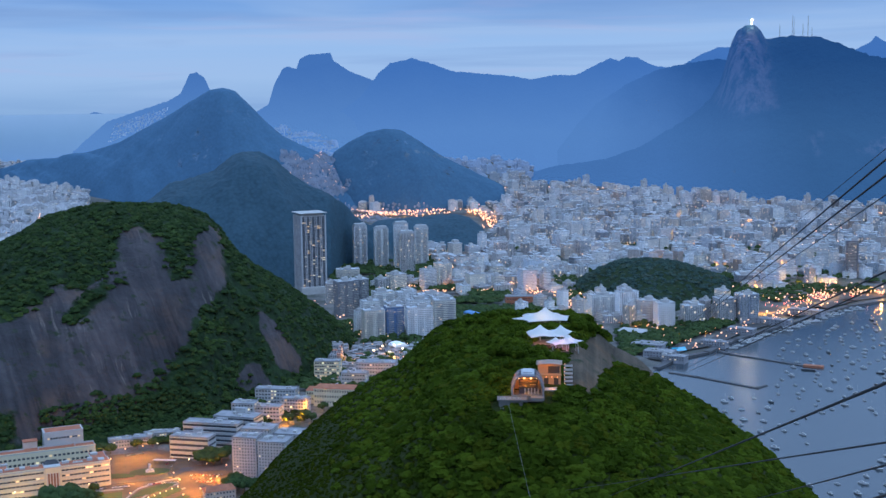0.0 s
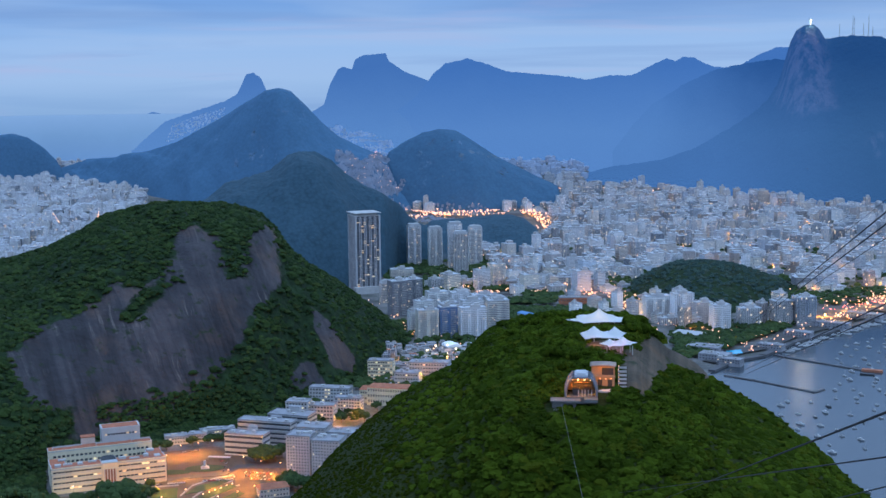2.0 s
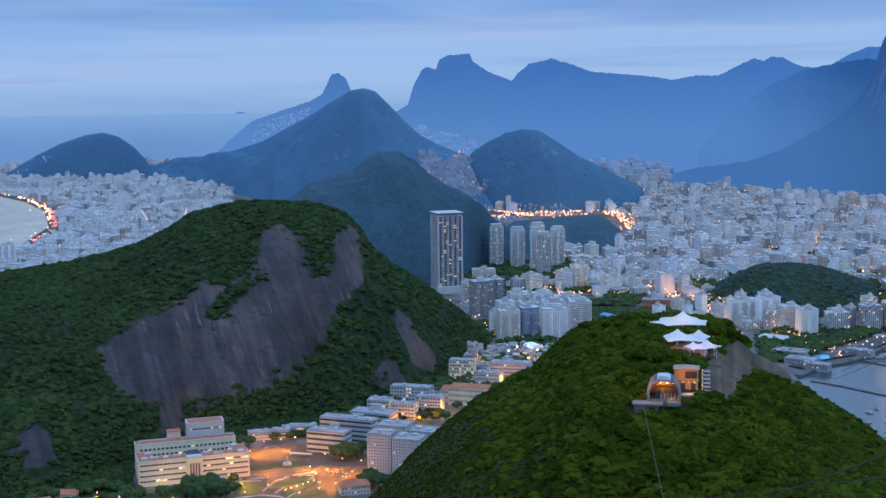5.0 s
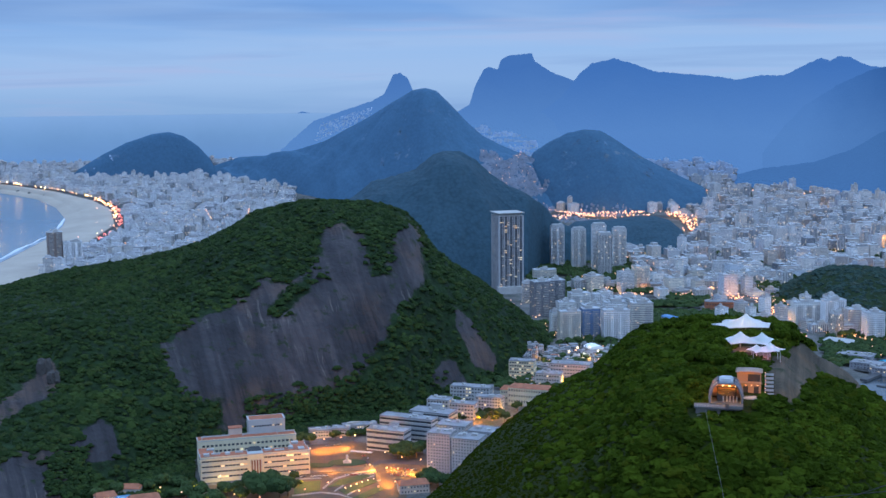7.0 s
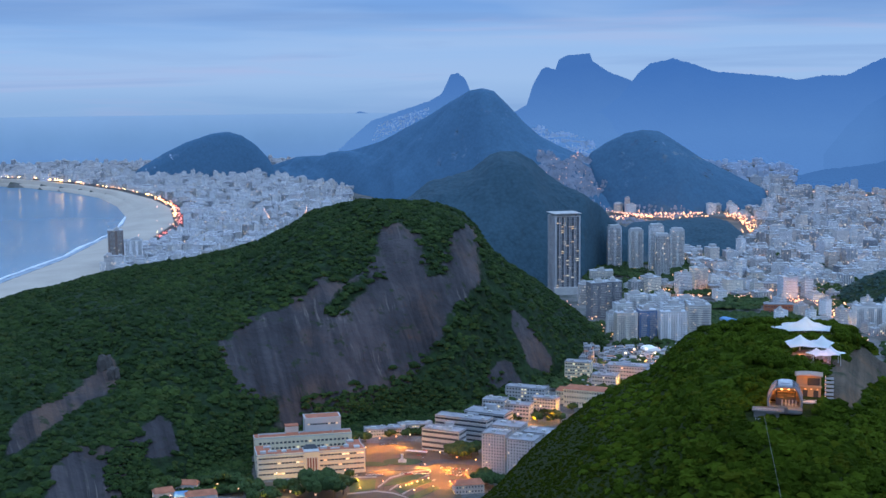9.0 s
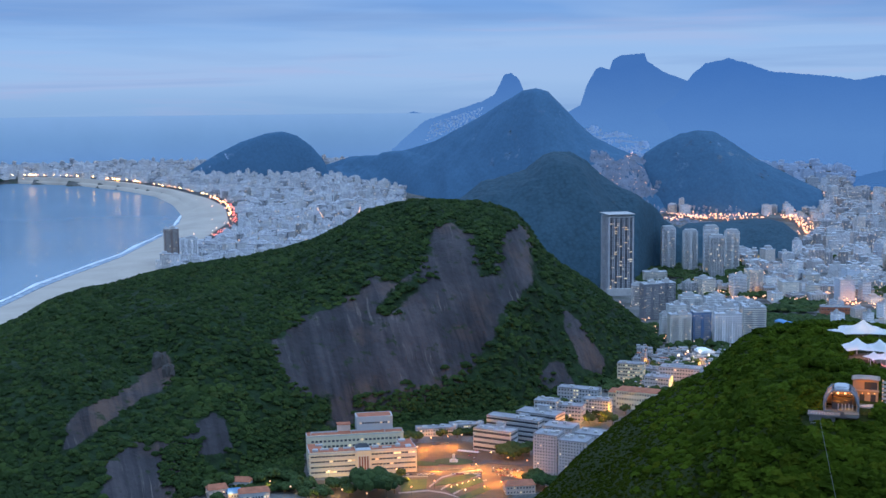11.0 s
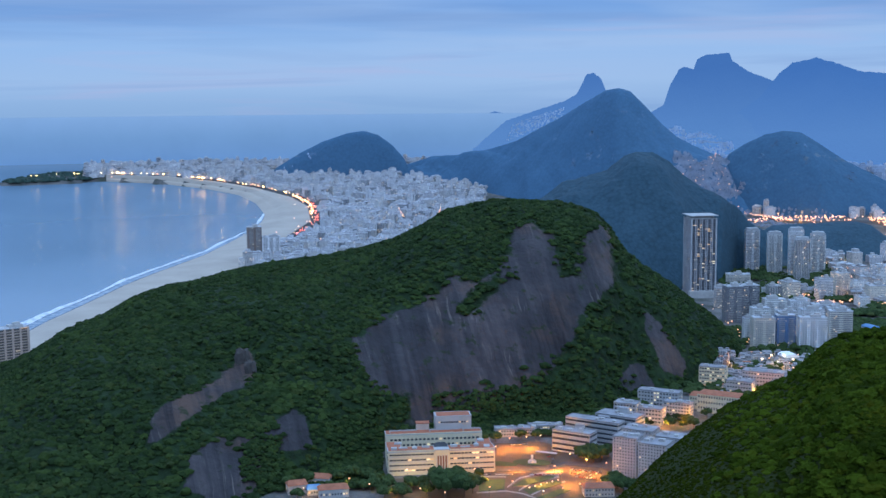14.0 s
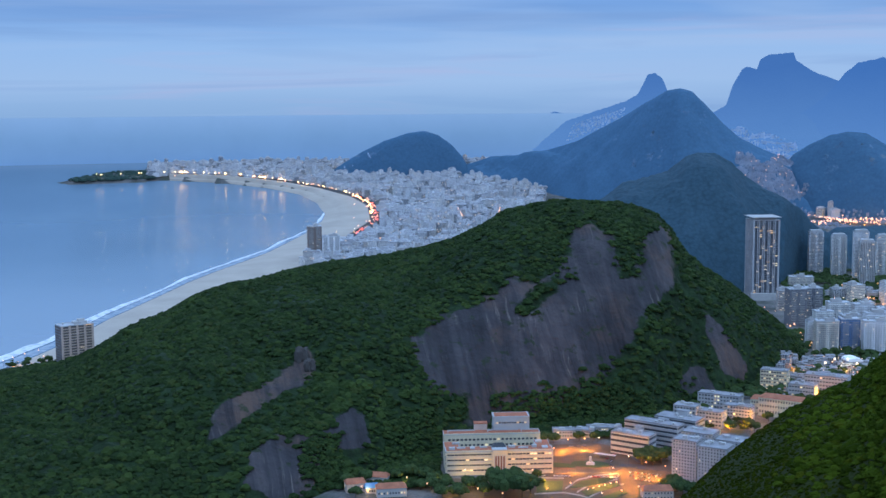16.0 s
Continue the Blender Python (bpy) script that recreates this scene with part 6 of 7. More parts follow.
for b, r, w, d, h in ((-9.9, 1850, 44, 26, 8), (-10.6, 1830, 36, 20, 6), (-9.4, 1900, 50, 30, 9), (-12.4, 1950, 40, 18, 6), (-13.6, 2060, 44, 20, 7), (-15.0, 2150, 60, 20, 8), (-16.4, 2260, 60, 22, 7)):
    slab_block("club_house", b, r, 4, w, d, h, -0.3, "low grey yacht club house with a flat roof", "grey_roofing", 2, 9, 0.15, win=(2.0, 1.6), flank=4)
slab_block("club_house", -8.7, 2010, 4, 46, 24, 8, -0.4, "low hall under a pale pink-lit roof", "white", 2, 9, 0.4, flat=False, roof="white", win=(2.0, 1.6), flank=4)


# ---- cables ----
M["rope_steel"] = plain("greased_steel_rope", (0.010, 0.010, 0.011), 0.85, 0.3)
def rope(b0, e0, r0, b1, e1, r1, radius, label, mat="rope_steel"):
    def at(b, e, r):
        a, q = radians(b), radians(e)
        return Vector((-math.sin(a) * math.cos(q) * r, math.cos(a) * math.cos(q) * r, EYE + math.sin(q) * r))
    p, q = at(b0, e0, r0), at(b1, e1, r1)
    p = p + (p - q) * 0.035
    cu = bpy.data.curves.new("cable", "CURVE")
    cu.dimensions, cu.bevel_depth, cu.bevel_resolution = "3D", radius * 1.25, 2
    sp = cu.splines.new("POLY")
    n = 60
    sp.points.add(n)
    for i in range(n + 1):
        s = (i / n) ** 2
        c = p.lerp(q, s)
        c.z -= 0.06 * math.sin(math.pi * s)
        sp.points[i].co = (*c, 1)
    cu.materials.append(M[mat])
    return tagged(new("cable", cu), label, "cable", "cable car ropes")


for row in ((-19.66, -2.96, 42, -10.84, -10.85, 700, 0.028), (-19.68, -3.65, 40, -10.96, -10.85, 700, 0.028), (-19.70, -4.5, 60, -12.1, -10.05, 600, 0.022),
            (-19.64, -2.5, 75, -12.2, -9.0, 600, 0.018),
            (-19.80, -7.82, 45, -10.34, -12.84, 800, 0.028), (-19.81, -8.31, 45, -10.5, -12.95, 800, 0.028),
            (-19.94, -12.65, 24, -7.7, -18.2, 330, 0.028), (-20.02, -15.19, 38, -5.65, -18.0, 420, 0.026), (-20.05, -16.15, 36, -13.5, -18.3, 330, 0.026), (-20.1, -17.4, 24, -18.0, -18.2, 200, 0.028)):
    rope(*row, "dark steel cable car rope strung towards the hill station")
rope(-3.0, -14.2, 752, -4.05, -18.6, 560, 0.065, "grey haul rope below the hill station", "grey_concrete")


# ---- statue and masts on the far summit ----
def on_summit(b, r, z):
    return Vector(warp(polar(b, r, z))[0])


def statue():
    bm = bmesh.new()
    tube(bm, (0, 0, 0), (0, 0, 7), 4.5, 8, 0, 3.6)
    tube(bm, (0, 0, 7), (0, 0, 27), 3.4, 10, 0, 2.0)
    box(bm, 0, 0, 22.5, 20, 2.4, 2.4)
    ball(bm, (0, 0, 29.5), 2.2, 0, 2)
    me = bpy.data.meshes.new("statue")
    bm.to_mesh(me)
    bm.free()
    me.materials.append(plain("pale_soapstone", (0.72, 0.71, 0.68), 0.8, 0.1))
    ob = tagged(new("statue", me), "floodlit white statue with outstretched arms on the summit", "statue")
    p = on_summit(-13.88, 5740, 690)
    ob.matrix_basis = Matrix.Translation(p) @ Matrix.Rotation(radians(-13.9), 4, "Z") @ Matrix.Scale(0.72, 4)
    flood = lamp_at(0, 1, 0, (1.0, 0.86, 0.66), 2.2e5, 1.0)
    flood.location = p + Vector(polar(-13.9, -26, 8))


statue()
for b, h in ((-15.09, 54), (-15.63, 90), (-15.69, 82), (-16.07, 54), (-16.28, 90), (-16.45, 40)):
    t = new("radio_mast")
    tagged(t, "thin lattice radio mast on the far ridge", "mast", "radio masts")
    t.matrix_basis = Matrix.Translation(on_summit(b, 5735, 634)) @ Matrix.Scale(0.82, 4)
    for k in range(3):
        a = k * 2.09
        bm = bmesh.new()
        tube(bm, (3 * math.cos(a), 3 * math.sin(a), -8), (0.5 * math.cos(a), 0.5 * math.sin(a), h), 0.3, 4)
        part("leg", bm, M["steel"], t)
    br = bmesh.new()
    for s in range(1, 8):
        q = 3 - 2.5 * s / 8
        tube(br, (q, 0, h * s / 8), (-q / 2, q * 0.87, h * s / 8), 0.35, 4)
        tube(br, (q, 0, h * s / 8), (-q / 2, -q * 0.87, h * s / 8), 0.35, 4)
    part("bracing", br, M["steel"], t)

# ---- beach ----
M["pale_path"] = plain("pale_stone_path", (0.26, 0.245, 0.22), 0.9, 0.25)
def strip(name, inner, outer, z_in, z_out, mat, label, category, cols=160, rows=6, wave=0.0, on_land=0.0):
    """A band of land or foam between two lines of the plan."""
    def along(line, n):
        p = np.array([polar(b, r)[:2] for b, r in line])
        d = np.concatenate([[0], np.cumsum(np.hypot(*np.diff(p, axis=0).T))])
        s = np.linspace(0, d[-1], n)
        return np.stack([np.interp(s, d, p[:, 0]), np.interp(s, d, p[:, 1])], -1)
    a, b = along(inner, cols), along(outer, cols)
    k = np.linspace(0, 1, rows)[:, None, None]
    pts = a[None] * (1 - k) + b[None] * k
    if wave:
        nrm = (b - a) / (np.hypot(*(b - a).T)[:, None] + 1e-6)
        w = relief(a[:, 0], a[:, 1], 240, 3)[None, :, None] * wave * 1.6 + relief(a[:, 0], a[:, 1], 70, 6)[None, :, None] * wave * 0.4
        pts = pts + nrm[None] * w * np.array([0.3, 1, 1, 1, 1, 1.6][:rows])[:, None, None]
    z = np.array(np.broadcast_to(z_in * (1 - k) + z_out * k, pts.shape[:2] + (1,)))
    if on_land:
        z = (np.maximum(land_height(pts[..., 0], pts[..., 1]), 0) + (on_land + np.maximum(np.hypot(pts[..., 0], pts[..., 1]) - 2800, 0) * 0.0022) * np.minimum(1, 4 * k[..., 0] + 0.08))[..., None]
    me = mesh_from(name, warp(np.concatenate([pts, z], -1)), grid_faces(rows, cols), [mat], smooth=True)
    me.flip_normals() if me.polygons[0].normal.z < 0 else None
    return tagged(new(name, me), label, category, kind="structure")


WATERLINE = [(41.5, 1900), (40.0, 1980), (38.4, 2090), (36.84, 2244), (35.86, 2360), (34.87, 2464), (33.63, 2613), (32.37, 2793), (31.1, 2963), (29.83, 3136), (28.8, 3299), (27.77, 3553), (26.86, 3820), (26.23, 4164), (26.09, 4417), (26.47, 4923),
             (27.24, 5394), (28.52, 5781), (30.55, 6251), (33.05, 6560)]
BACKLINE = [(41.5, 1760), (40.65, 1800), (38.23, 1890), (36.28, 2000), (34.52, 2180), (31.95, 2420), (29.4, 2690), (27.05, 2980), (25.1, 3629), (24.0, 4047), (24.14, 4591), (24.92, 5002),
            (26.46, 5508), (28.1, 5933), (30.4, 6420), (33.05, 6673)]
strip("beach", WATERLINE, BACKLINE, 0.15, 5.4, M["sand"], "wide pale sand beach curving along the bay", "beach", 220, 12, on_land=1.2)
SURF = WATERLINE[:15]
strip("foam", [(b, r + 6) for b, r in SURF], [(b + 0.12, r + 42) for b, r in SURF], 0.30, 0.12, M["wash"], "thin wash of surf along the beach", "surf", 300, 6, 6)
strip("foam", [(b, r + 62) for b, r in SURF], [(b + 0.10, r + 86) for b, r in SURF], 0.45, 0.15, M["foam"], "white line of breaking surf off the beach", "surf", 300, 6, 16)
strip("avenue", [(b, r) for b, r in BACKLINE[8:]], [(b - 0.55, r + 10) for b, r in BACKLINE[8:]], 5.6, 5.6, M["asphalt"], "beach avenue with lines of lamps and traffic", "road", 140, 3, on_land=1.8)


strip("road", [(1.5, 2405), (-1.2, 2445), (-6, 2405), (-6.6, 2235)], [(1.5, 2430), (-1.2, 2470), (-6.4, 2425), (-6.9, 2235)], 5.2, 5.2, M["asphalt"], "city road under orange street lights", "road", 60, 3)

for line in ([(14.95, 1226), (14.35, 1258), (13.4, 1275), (12.45, 1284)], [(14.4, 1216), (13.7, 1246), (12.5, 1264)], [(13.8, 1202), (12.9, 1236), (12.2, 1248)], [(16.4, 1208), (15.0, 1214), (14.2, 1206), (13.5, 1190)], [(16.4, 1262), (15.0, 1262)]):
    strip("path", line, [(b + 0.02, r + 5) for b, r in line], 4.62, 4.62, M["pale_path"], "pale curved garden path between lawn beds", "path", 24, 2)
for inner, outer, label in (([(4.1, 4180), (3.2, 4085), (2.4, 4020), (1.8, 3995), (1.0, 3990), (-0.2, 4050), (-1.35, 4060)], [(4.1, 4235), (3.2, 4140), (2.4, 4070), (1.8, 4045), (1.0, 4040), (-0.2, 4100), (-1.35, 4110)], "busy road below the hillside houses"),
                            ([(-1.2, 4060), (-1.65, 3990), (-1.85, 3844), (-2.05, 3640)], [(-1.5, 4120), (-2.0, 4020), (-2.3, 3844), (-2.5, 3640)], "bright junction between the city blocks"),
                            ([(-5.1, 2590), (-5.35, 2468), (-5.6, 2364), (-5.8, 2269), (-6.0, 2180)], [(-5.5, 2590), (-5.75, 2468), (-6.0, 2364), (-6.2, 2269), (-6.4, 2180)], "avenue between playing field and blocks"),
                            ([(-14.3, 2225), (-14.97, 2190), (-15.59, 2215), (-16.31, 2300), (-16.9, 2380)], [(-14.3, 2275), (-14.97, 2245), (-15.59, 2265), (-16.31, 2345), (-16.9, 2420)], "broad shore junction by the harbour")):
    strip("road", inner, outer, 5.4, 5.4, M["asphalt"], label + " under orange street lights", "road", 60, 3, on_land=1.4)


# ---- street lamps ----
M["beach_lamp"] = glow("beach_lamp", (1.0, 0.58, 0.18), 11.0)
def street_lamp(b, r, z=4.2, h=10.0, kind="warm", size=0.7):
    t = new("street_lamp")
    tagged(t, "tall street lamp glowing orange" if kind == "warm" else "street lamp with a bright pale globe", "street lamp", "street lamps")
    t.matrix_basis = Matrix.Translation(polar(b, r, z)) @ Matrix.Rotation(radians(b), 4, "Z")

    def pole():
        bm = bmesh.new()
        tube(bm, (0, 0, -1), (0, 0, h), 0.14, 5, 0, 0.08)
        tube(bm, (0, 0, h), (0, -1.6, h + 0.4), 0.07, 4)
        return bm

    # head is oversized to stand for the glow around the lamp
    def head():
        bm = bmesh.new()
        ball(bm, (0, -1.6, h + 0.2), size, 0, 2)
        return bm
    post = part("pole", shared(f"pole|{h}", pole, [M["dark"]]), None, t)
    part("lamp_head", shared(f"lamp_head|{h}|{kind}|{size}", head, [M["pale_lamp" if kind != "warm" else "warm"]]), None, post)


SQUARE_LAMPS = [(19.7, 1261), (18.28, 1261), (20.45, 1223), (19.09, 1197), (14.84, 1380), (14.05, 1386), (13.39, 1392), (12.72, 1275), (12.46, 1250), (10.75, 1251), (11.53, 1215), (12.32, 1200),
                (13.24, 1189), (14.7, 1219), (22.46, 1236), (24.61, 1209), (17.91, 1183), (15.5, 1345), (12.0, 1320), (11.2, 1300), (10.3, 1290), (16.5, 1262), (15.8, 1200), (21.5, 1215)]
for i, (b, r) in enumerate(SQUARE_LAMPS):
    street_lamp(b, r, kind="pale" if i % 6 == 0 else "warm", size=0.75)
for i in range(6):
    t = 13.9 - 0.27 * i, 1222 + 5.5 * i
    street_lamp(t[0], t[1], 4.6, 2.5, "pale", 0.55)
for b, r, p in ((19.0, 1246, 8e4), (17.0, 1246, 9e4), (15.9, 1240, 5e4), (15.1, 1366, 6e4), (13.9, 1372, 5e4), (12.8, 1290, 7e4), (11.6, 1285, 6e4), (14.6, 1285, 4e4), (13.4, 1240, 4e4), (11.9, 1235, 4e4), (16.0, 1300, 4e4), (10.6, 1270, 5e4), (20.6, 1225, 5e4), (24.3, 1212, 3.5e4), (22.5, 1205, 2.5e4), (18.8, 1195, 3e4),
                (7.6, 1470, 3e4), (6.4, 1520, 3.5e4), (6.8, 1490, 2e4), (4.4, 1620, 3e4), (3.4, 1670, 4e4), (4.6, 1790, 4e4), (2.4, 1820, 3e4)):
    lamp_at(b, r, 11, (1.0, 0.50, 0.13) if b > 16.5 else SODIUM, p * (0.11 if b > 16.5 else 1.2), 1.5)
# yellow lamps before the institute and among its trees
for b, r in ((20.9, 1232), (19.7, 1262), (18.2, 1258), (19.3, 1208), (20.4, 1195), (24.6, 1236), (23.4, 1240), (22.5, 1240)):
    lamp_at(b, r, 9, (1.0, 0.60, 0.16), 4e3, 1.2)
# lamps along the brightest roads
for line, p in ((((3.95, 4190), (3.2, 4110), (2.4, 4040), (1.8, 4015), (1.0, 4010), (0.35, 4040), (-0.2, 4070)), 2.2e4), (((-1.35, 4080), (-1.8, 4000), (-2.06, 3844), (-2.26, 3660)), 2e4),
                (((-0.33, 2660), (-0.4, 2550), (0.13, 2495), (1.18, 2500), (2.23, 2530)), 3.5e3), (((-5.26, 2582), (-5.52, 2468), (-5.78, 2364), (-5.97, 2269), (-6.23, 2209)), 1.2e4),
                (((-9.81, 2108), (-10.2, 2040), (-10.58, 2005)), 3e4), (((-14.6, 2245), (-14.97, 2215), (-15.59, 2230), (-16.31, 2318), (-16.79, 2386)), 5e4), (((-17.01, 2640), (-17.97, 2650), (-19.17, 2549), (-19.65, 2470)), 5e4)):
    for b, r in line:
        lamp_at(0, 1, 0, (1.0, 0.40, 0.06), p, 2.0).location = warp(polar(b, r, 10))[0]
for line, n in ((((-0.3, 2720), (-0.4, 2550), (0.13, 2499), (2.2, 2535)), 7), (((-0.8, 2545), (-4.6, 2540)), 6), (((-5.2, 2610), (-6.2, 2200)), 6), (((-8.6, 2120), (-10.4, 2020)), 4), (((-12.6, 2240), (-14.6, 2240)), 4), (((-1.4, 4085), (-1.85, 4000), (-2.25, 3680)), 5)):
    bs, rs = np.array(line, float).T
    for k in np.linspace(0, 1, n):
        b, r = np.interp(k, np.linspace(0, 1, len(bs)), bs), np.interp(k, np.linspace(0, 1, len(rs)), rs)
        lamp_at(0, 1, 0, SODIUM, 5e3 if r < 3000 else 1.4e4, 1.0).location = warp(polar(b, r, 8.5))[0]
# lit roads farther off
for b, r, z, p in ((-1.0, 2440, 22, 1.2e5), (-2.6, 2436, 22, 2.6e5), (0.9, 2418, 26, 0.6e5), (-4.3, 2424, 22, 2.4e5), (-6.3, 2400, 16, 0.7e5), (-6.4, 2280, 16, 2e5), (-9.2, 2080, 14, 1.5e5), (-10.4, 2030, 14, 2e5), (-10.9, 2000, 14, 1.5e5),
                   (-14.9, 2260, 14, 2.5e5), (-15.6, 2330, 14, 3e5), (-16.6, 2390, 14, 3e5), (-17.6, 2460, 14, 3e5), (-18.7, 2560, 14, 3e5), (-16.2, 2600, 16, 3e5), (-19.5, 2560, 14, 3e5), (-17.0, 2720, 16, 3e5),
                   (-14.4, 2250, 14, 2.0e5), (-13.0, 2280, 16, 1.5e5), (-12.0, 2060, 12, 1.0e5), (-4.6, 2300, 14, 1.2e5), (1.6, 4000, 24, 1e5), (0.6, 4000, 24, 1e5),
                   (-1.6, 4050, 24, 2.5e5), (-2.0, 3900, 24, 2.5e5), (-2.3, 3780, 24, 2.5e5), (39.8, 1950, 12, 3.6e5), (37.7, 1838, 14, 3e5)):
    q = warp(polar(b, r, z * 0.7))[0]
    l = lamp_at(0, 1, 0, SODIUM, p * 0.12, 3.0)
    l.location = q


lamp_rng = np.random.default_rng(77)
for b0, b1, r0, r1, n, z, p in ((-13, 3, 2450, 3300, 30, 9, 1.1e+04), (-22, -12, 2500, 3200, 16, 9, 1.4e+04), (-16, 2, 3300, 4600, 12, 16, 2.8e+04), (14, 26, 3000, 4300, 6, 14, 1.6e+04)):
    for b, r in zip(lamp_rng.uniform(b0, b1, n), lamp_rng.uniform(r0, r1, n)):
        if hill_height(np.array([b]), np.array([r]))[0] < 6:
            lamp_at(0, 1, 0, SODIUM, p, 3.0).location = warp(polar(b, r, z))[0]


def point_lights(name, spots, size, mat, label):
    """Far street lights as one scatter of globes on the city's streets, enlarged with distance to stand for glow in the
    camera's view.
    """
    v = np.array([(1, 0, 0), (-1, 0, 0), (0, 1, 0), (0, -1, 0), (0, 0, 1), (0, 0, -1)], float)
    f = np.array([(0, 2, 4), (2, 1, 4), (1, 3, 4), (3, 0, 4), (2, 0, 5), (1, 2, 5), (3, 1, 5), (0, 3, 5)])
    pts = warp(spots)
    s = size * rng.uniform(0.5, 1.25, len(pts)) * np.hypot(pts[:, 0], pts[:, 1]) / 2500
    verts = (v[None] * s[:, None, None] + pts[:, None, :]).reshape(-1, 3)
    faces = (f[None] + (np.arange(len(pts)) * 6)[:, None, None]).reshape(-1, 3)
    return tagged(new(name, mesh_from(name, verts, faces, [mat])), label, "street lights", kind="stuff")


def line_spots(line, n, z, spread):
    p = np.array([polar(b, r)[:2] for b, r in line])
    d = np.concatenate([[0], np.cumsum(np.hypot(*np.diff(p, axis=0).T))])
    s = np.sort(rng.uniform(0, d[-1], n))
    q = np.stack([np.interp(s, d, p[:, 0]), np.interp(s, d, p[:, 1])], -1) + rng.normal(0, spread, (n, 2))
    far = np.maximum(np.hypot(q[:, 0], q[:, 1]) - 2800, 0) * 0.0022
    return np.column_stack([q, np.maximum(land_height(q[:, 0], q[:, 1]) - 4, 0) + far + z])


def area_spots(n, b0, b1, r0, r1, z, keep=0.5, seed=31):
    b, r = rng.uniform(b0, b1, n), np.sqrt(rng.uniform(r0 * r0, r1 * r1, n))
    p = polar(b, r, z)
    ok = (land_height(p[:, 0], p[:, 1]) > 3) & (hill_height(b, r) < 14) & (lattice(p[:, 0] / 170, p[:, 1] / 170, seed) > keep)
    return p[ok]


warm_spots = np.concatenate([
    area_spots(1500, -23, 3, 2450, 5200, 14, 0.42), area_spots(260, -14, -4, 2030, 2450, 10, 0.4), area_spots(300, 14, 36, 3300, 6500, 16, 0.6), area_spots(160, -0.5, 6, 1580, 2400, 10, 0.3),
    line_spots([(b, r + 70) for b, r in quay], 80, 12, 18), line_spots([(b - 0.2, r + 12) for b, r in BACKLINE[8:]], 70, 12, 14),
    line_spots([(4.3, 3850), (2.5, 3950), (-0.5, 4050)], 80, 24, 22), line_spots([(-1.4, 4120), (-2.0, 3900), (-2.5, 3700)], 50, 18, 14),
    line_spots([(-0.2, 2854), (-0.4, 2550), (0.13, 2499), (2.4, 2540)], 70, 9, 9), line_spots([(-5.1, 2640), (-5.52, 2468), (-5.97, 2269), (-6.3, 2150)], 60, 9, 7), line_spots([(-0.6, 2560), (-2.5, 2550), (-4.6, 2545)], 55, 9, 14),
    line_spots([(-7.0, 2170), (-9.8, 2095), (-10.4, 2015), (-11.9, 1890)], 50, 9, 12), line_spots([(-14.3, 2250), (-15.6, 2235), (-16.9, 2400), (-17.0, 2640), (-19.6, 2500)], 90, 9, 16),
    line_spots([(-1.3, 4090), (-1.8, 4010), (-2.06, 3844), (-2.3, 3640)], 45, 10, 8), line_spots([(4.1, 4210), (2.4, 4050), (1.0, 4020), (-0.2, 4080)], 60, 10, 10),
    line_spots([(-15, 2330), (-17, 2440), (-19.5, 2560)], 70, 12, 22), line_spots([(1.5, 2420), (-1.2, 2460), (-6, 2420), (-6.6, 2250)], 130, 12, 12)])
point_lights("street_lights", warm_spots, 1.65, M["warm"], "orange street lights dotted through the city")
point_lights("street_lights", area_spots(260, -23, 3, 2450, 5000, 16, 0.45, 7),
             1.0, M["pale_lamp"], "pale street lamps along city streets")
point_lights("street_lights", np.concatenate([line_spots([(b - 0.1, r) for b, r in BACKLINE[8:]], 62, 15, 4), line_spots([(28.1, 5933), (30.4, 6420), (33.05, 6690), (35.2, 6620), (36.8, 6520)], 20, 15, 10)]), 1.25, M["beach_lamp"], "bright lamps strung along the beach avenue")
point_lights("street_lights", np.concatenate([np.column_stack([polar(np.full(9, bb) + np.linspace(-0.12, 0.12, 9) * k, 4040.0)[:, :2], np.linspace(22, 50, 9)]) for bb, k in ((19.84, 1), (18.06, -0.4))]),
             1.2, M["warm"], "orange work lights on two seaside building sites")
point_lights("tail_lights", np.concatenate([line_spots([(b - 0.3, r + 6) for b, r in BACKLINE[8:12]], 60, 7, 5), line_spots([(-15, 2325), (-17, 2435), (-19.5, 2555)], 40, 6, 8)]), 1.0, M["red_lamp"], "red tail lights of queued cars")


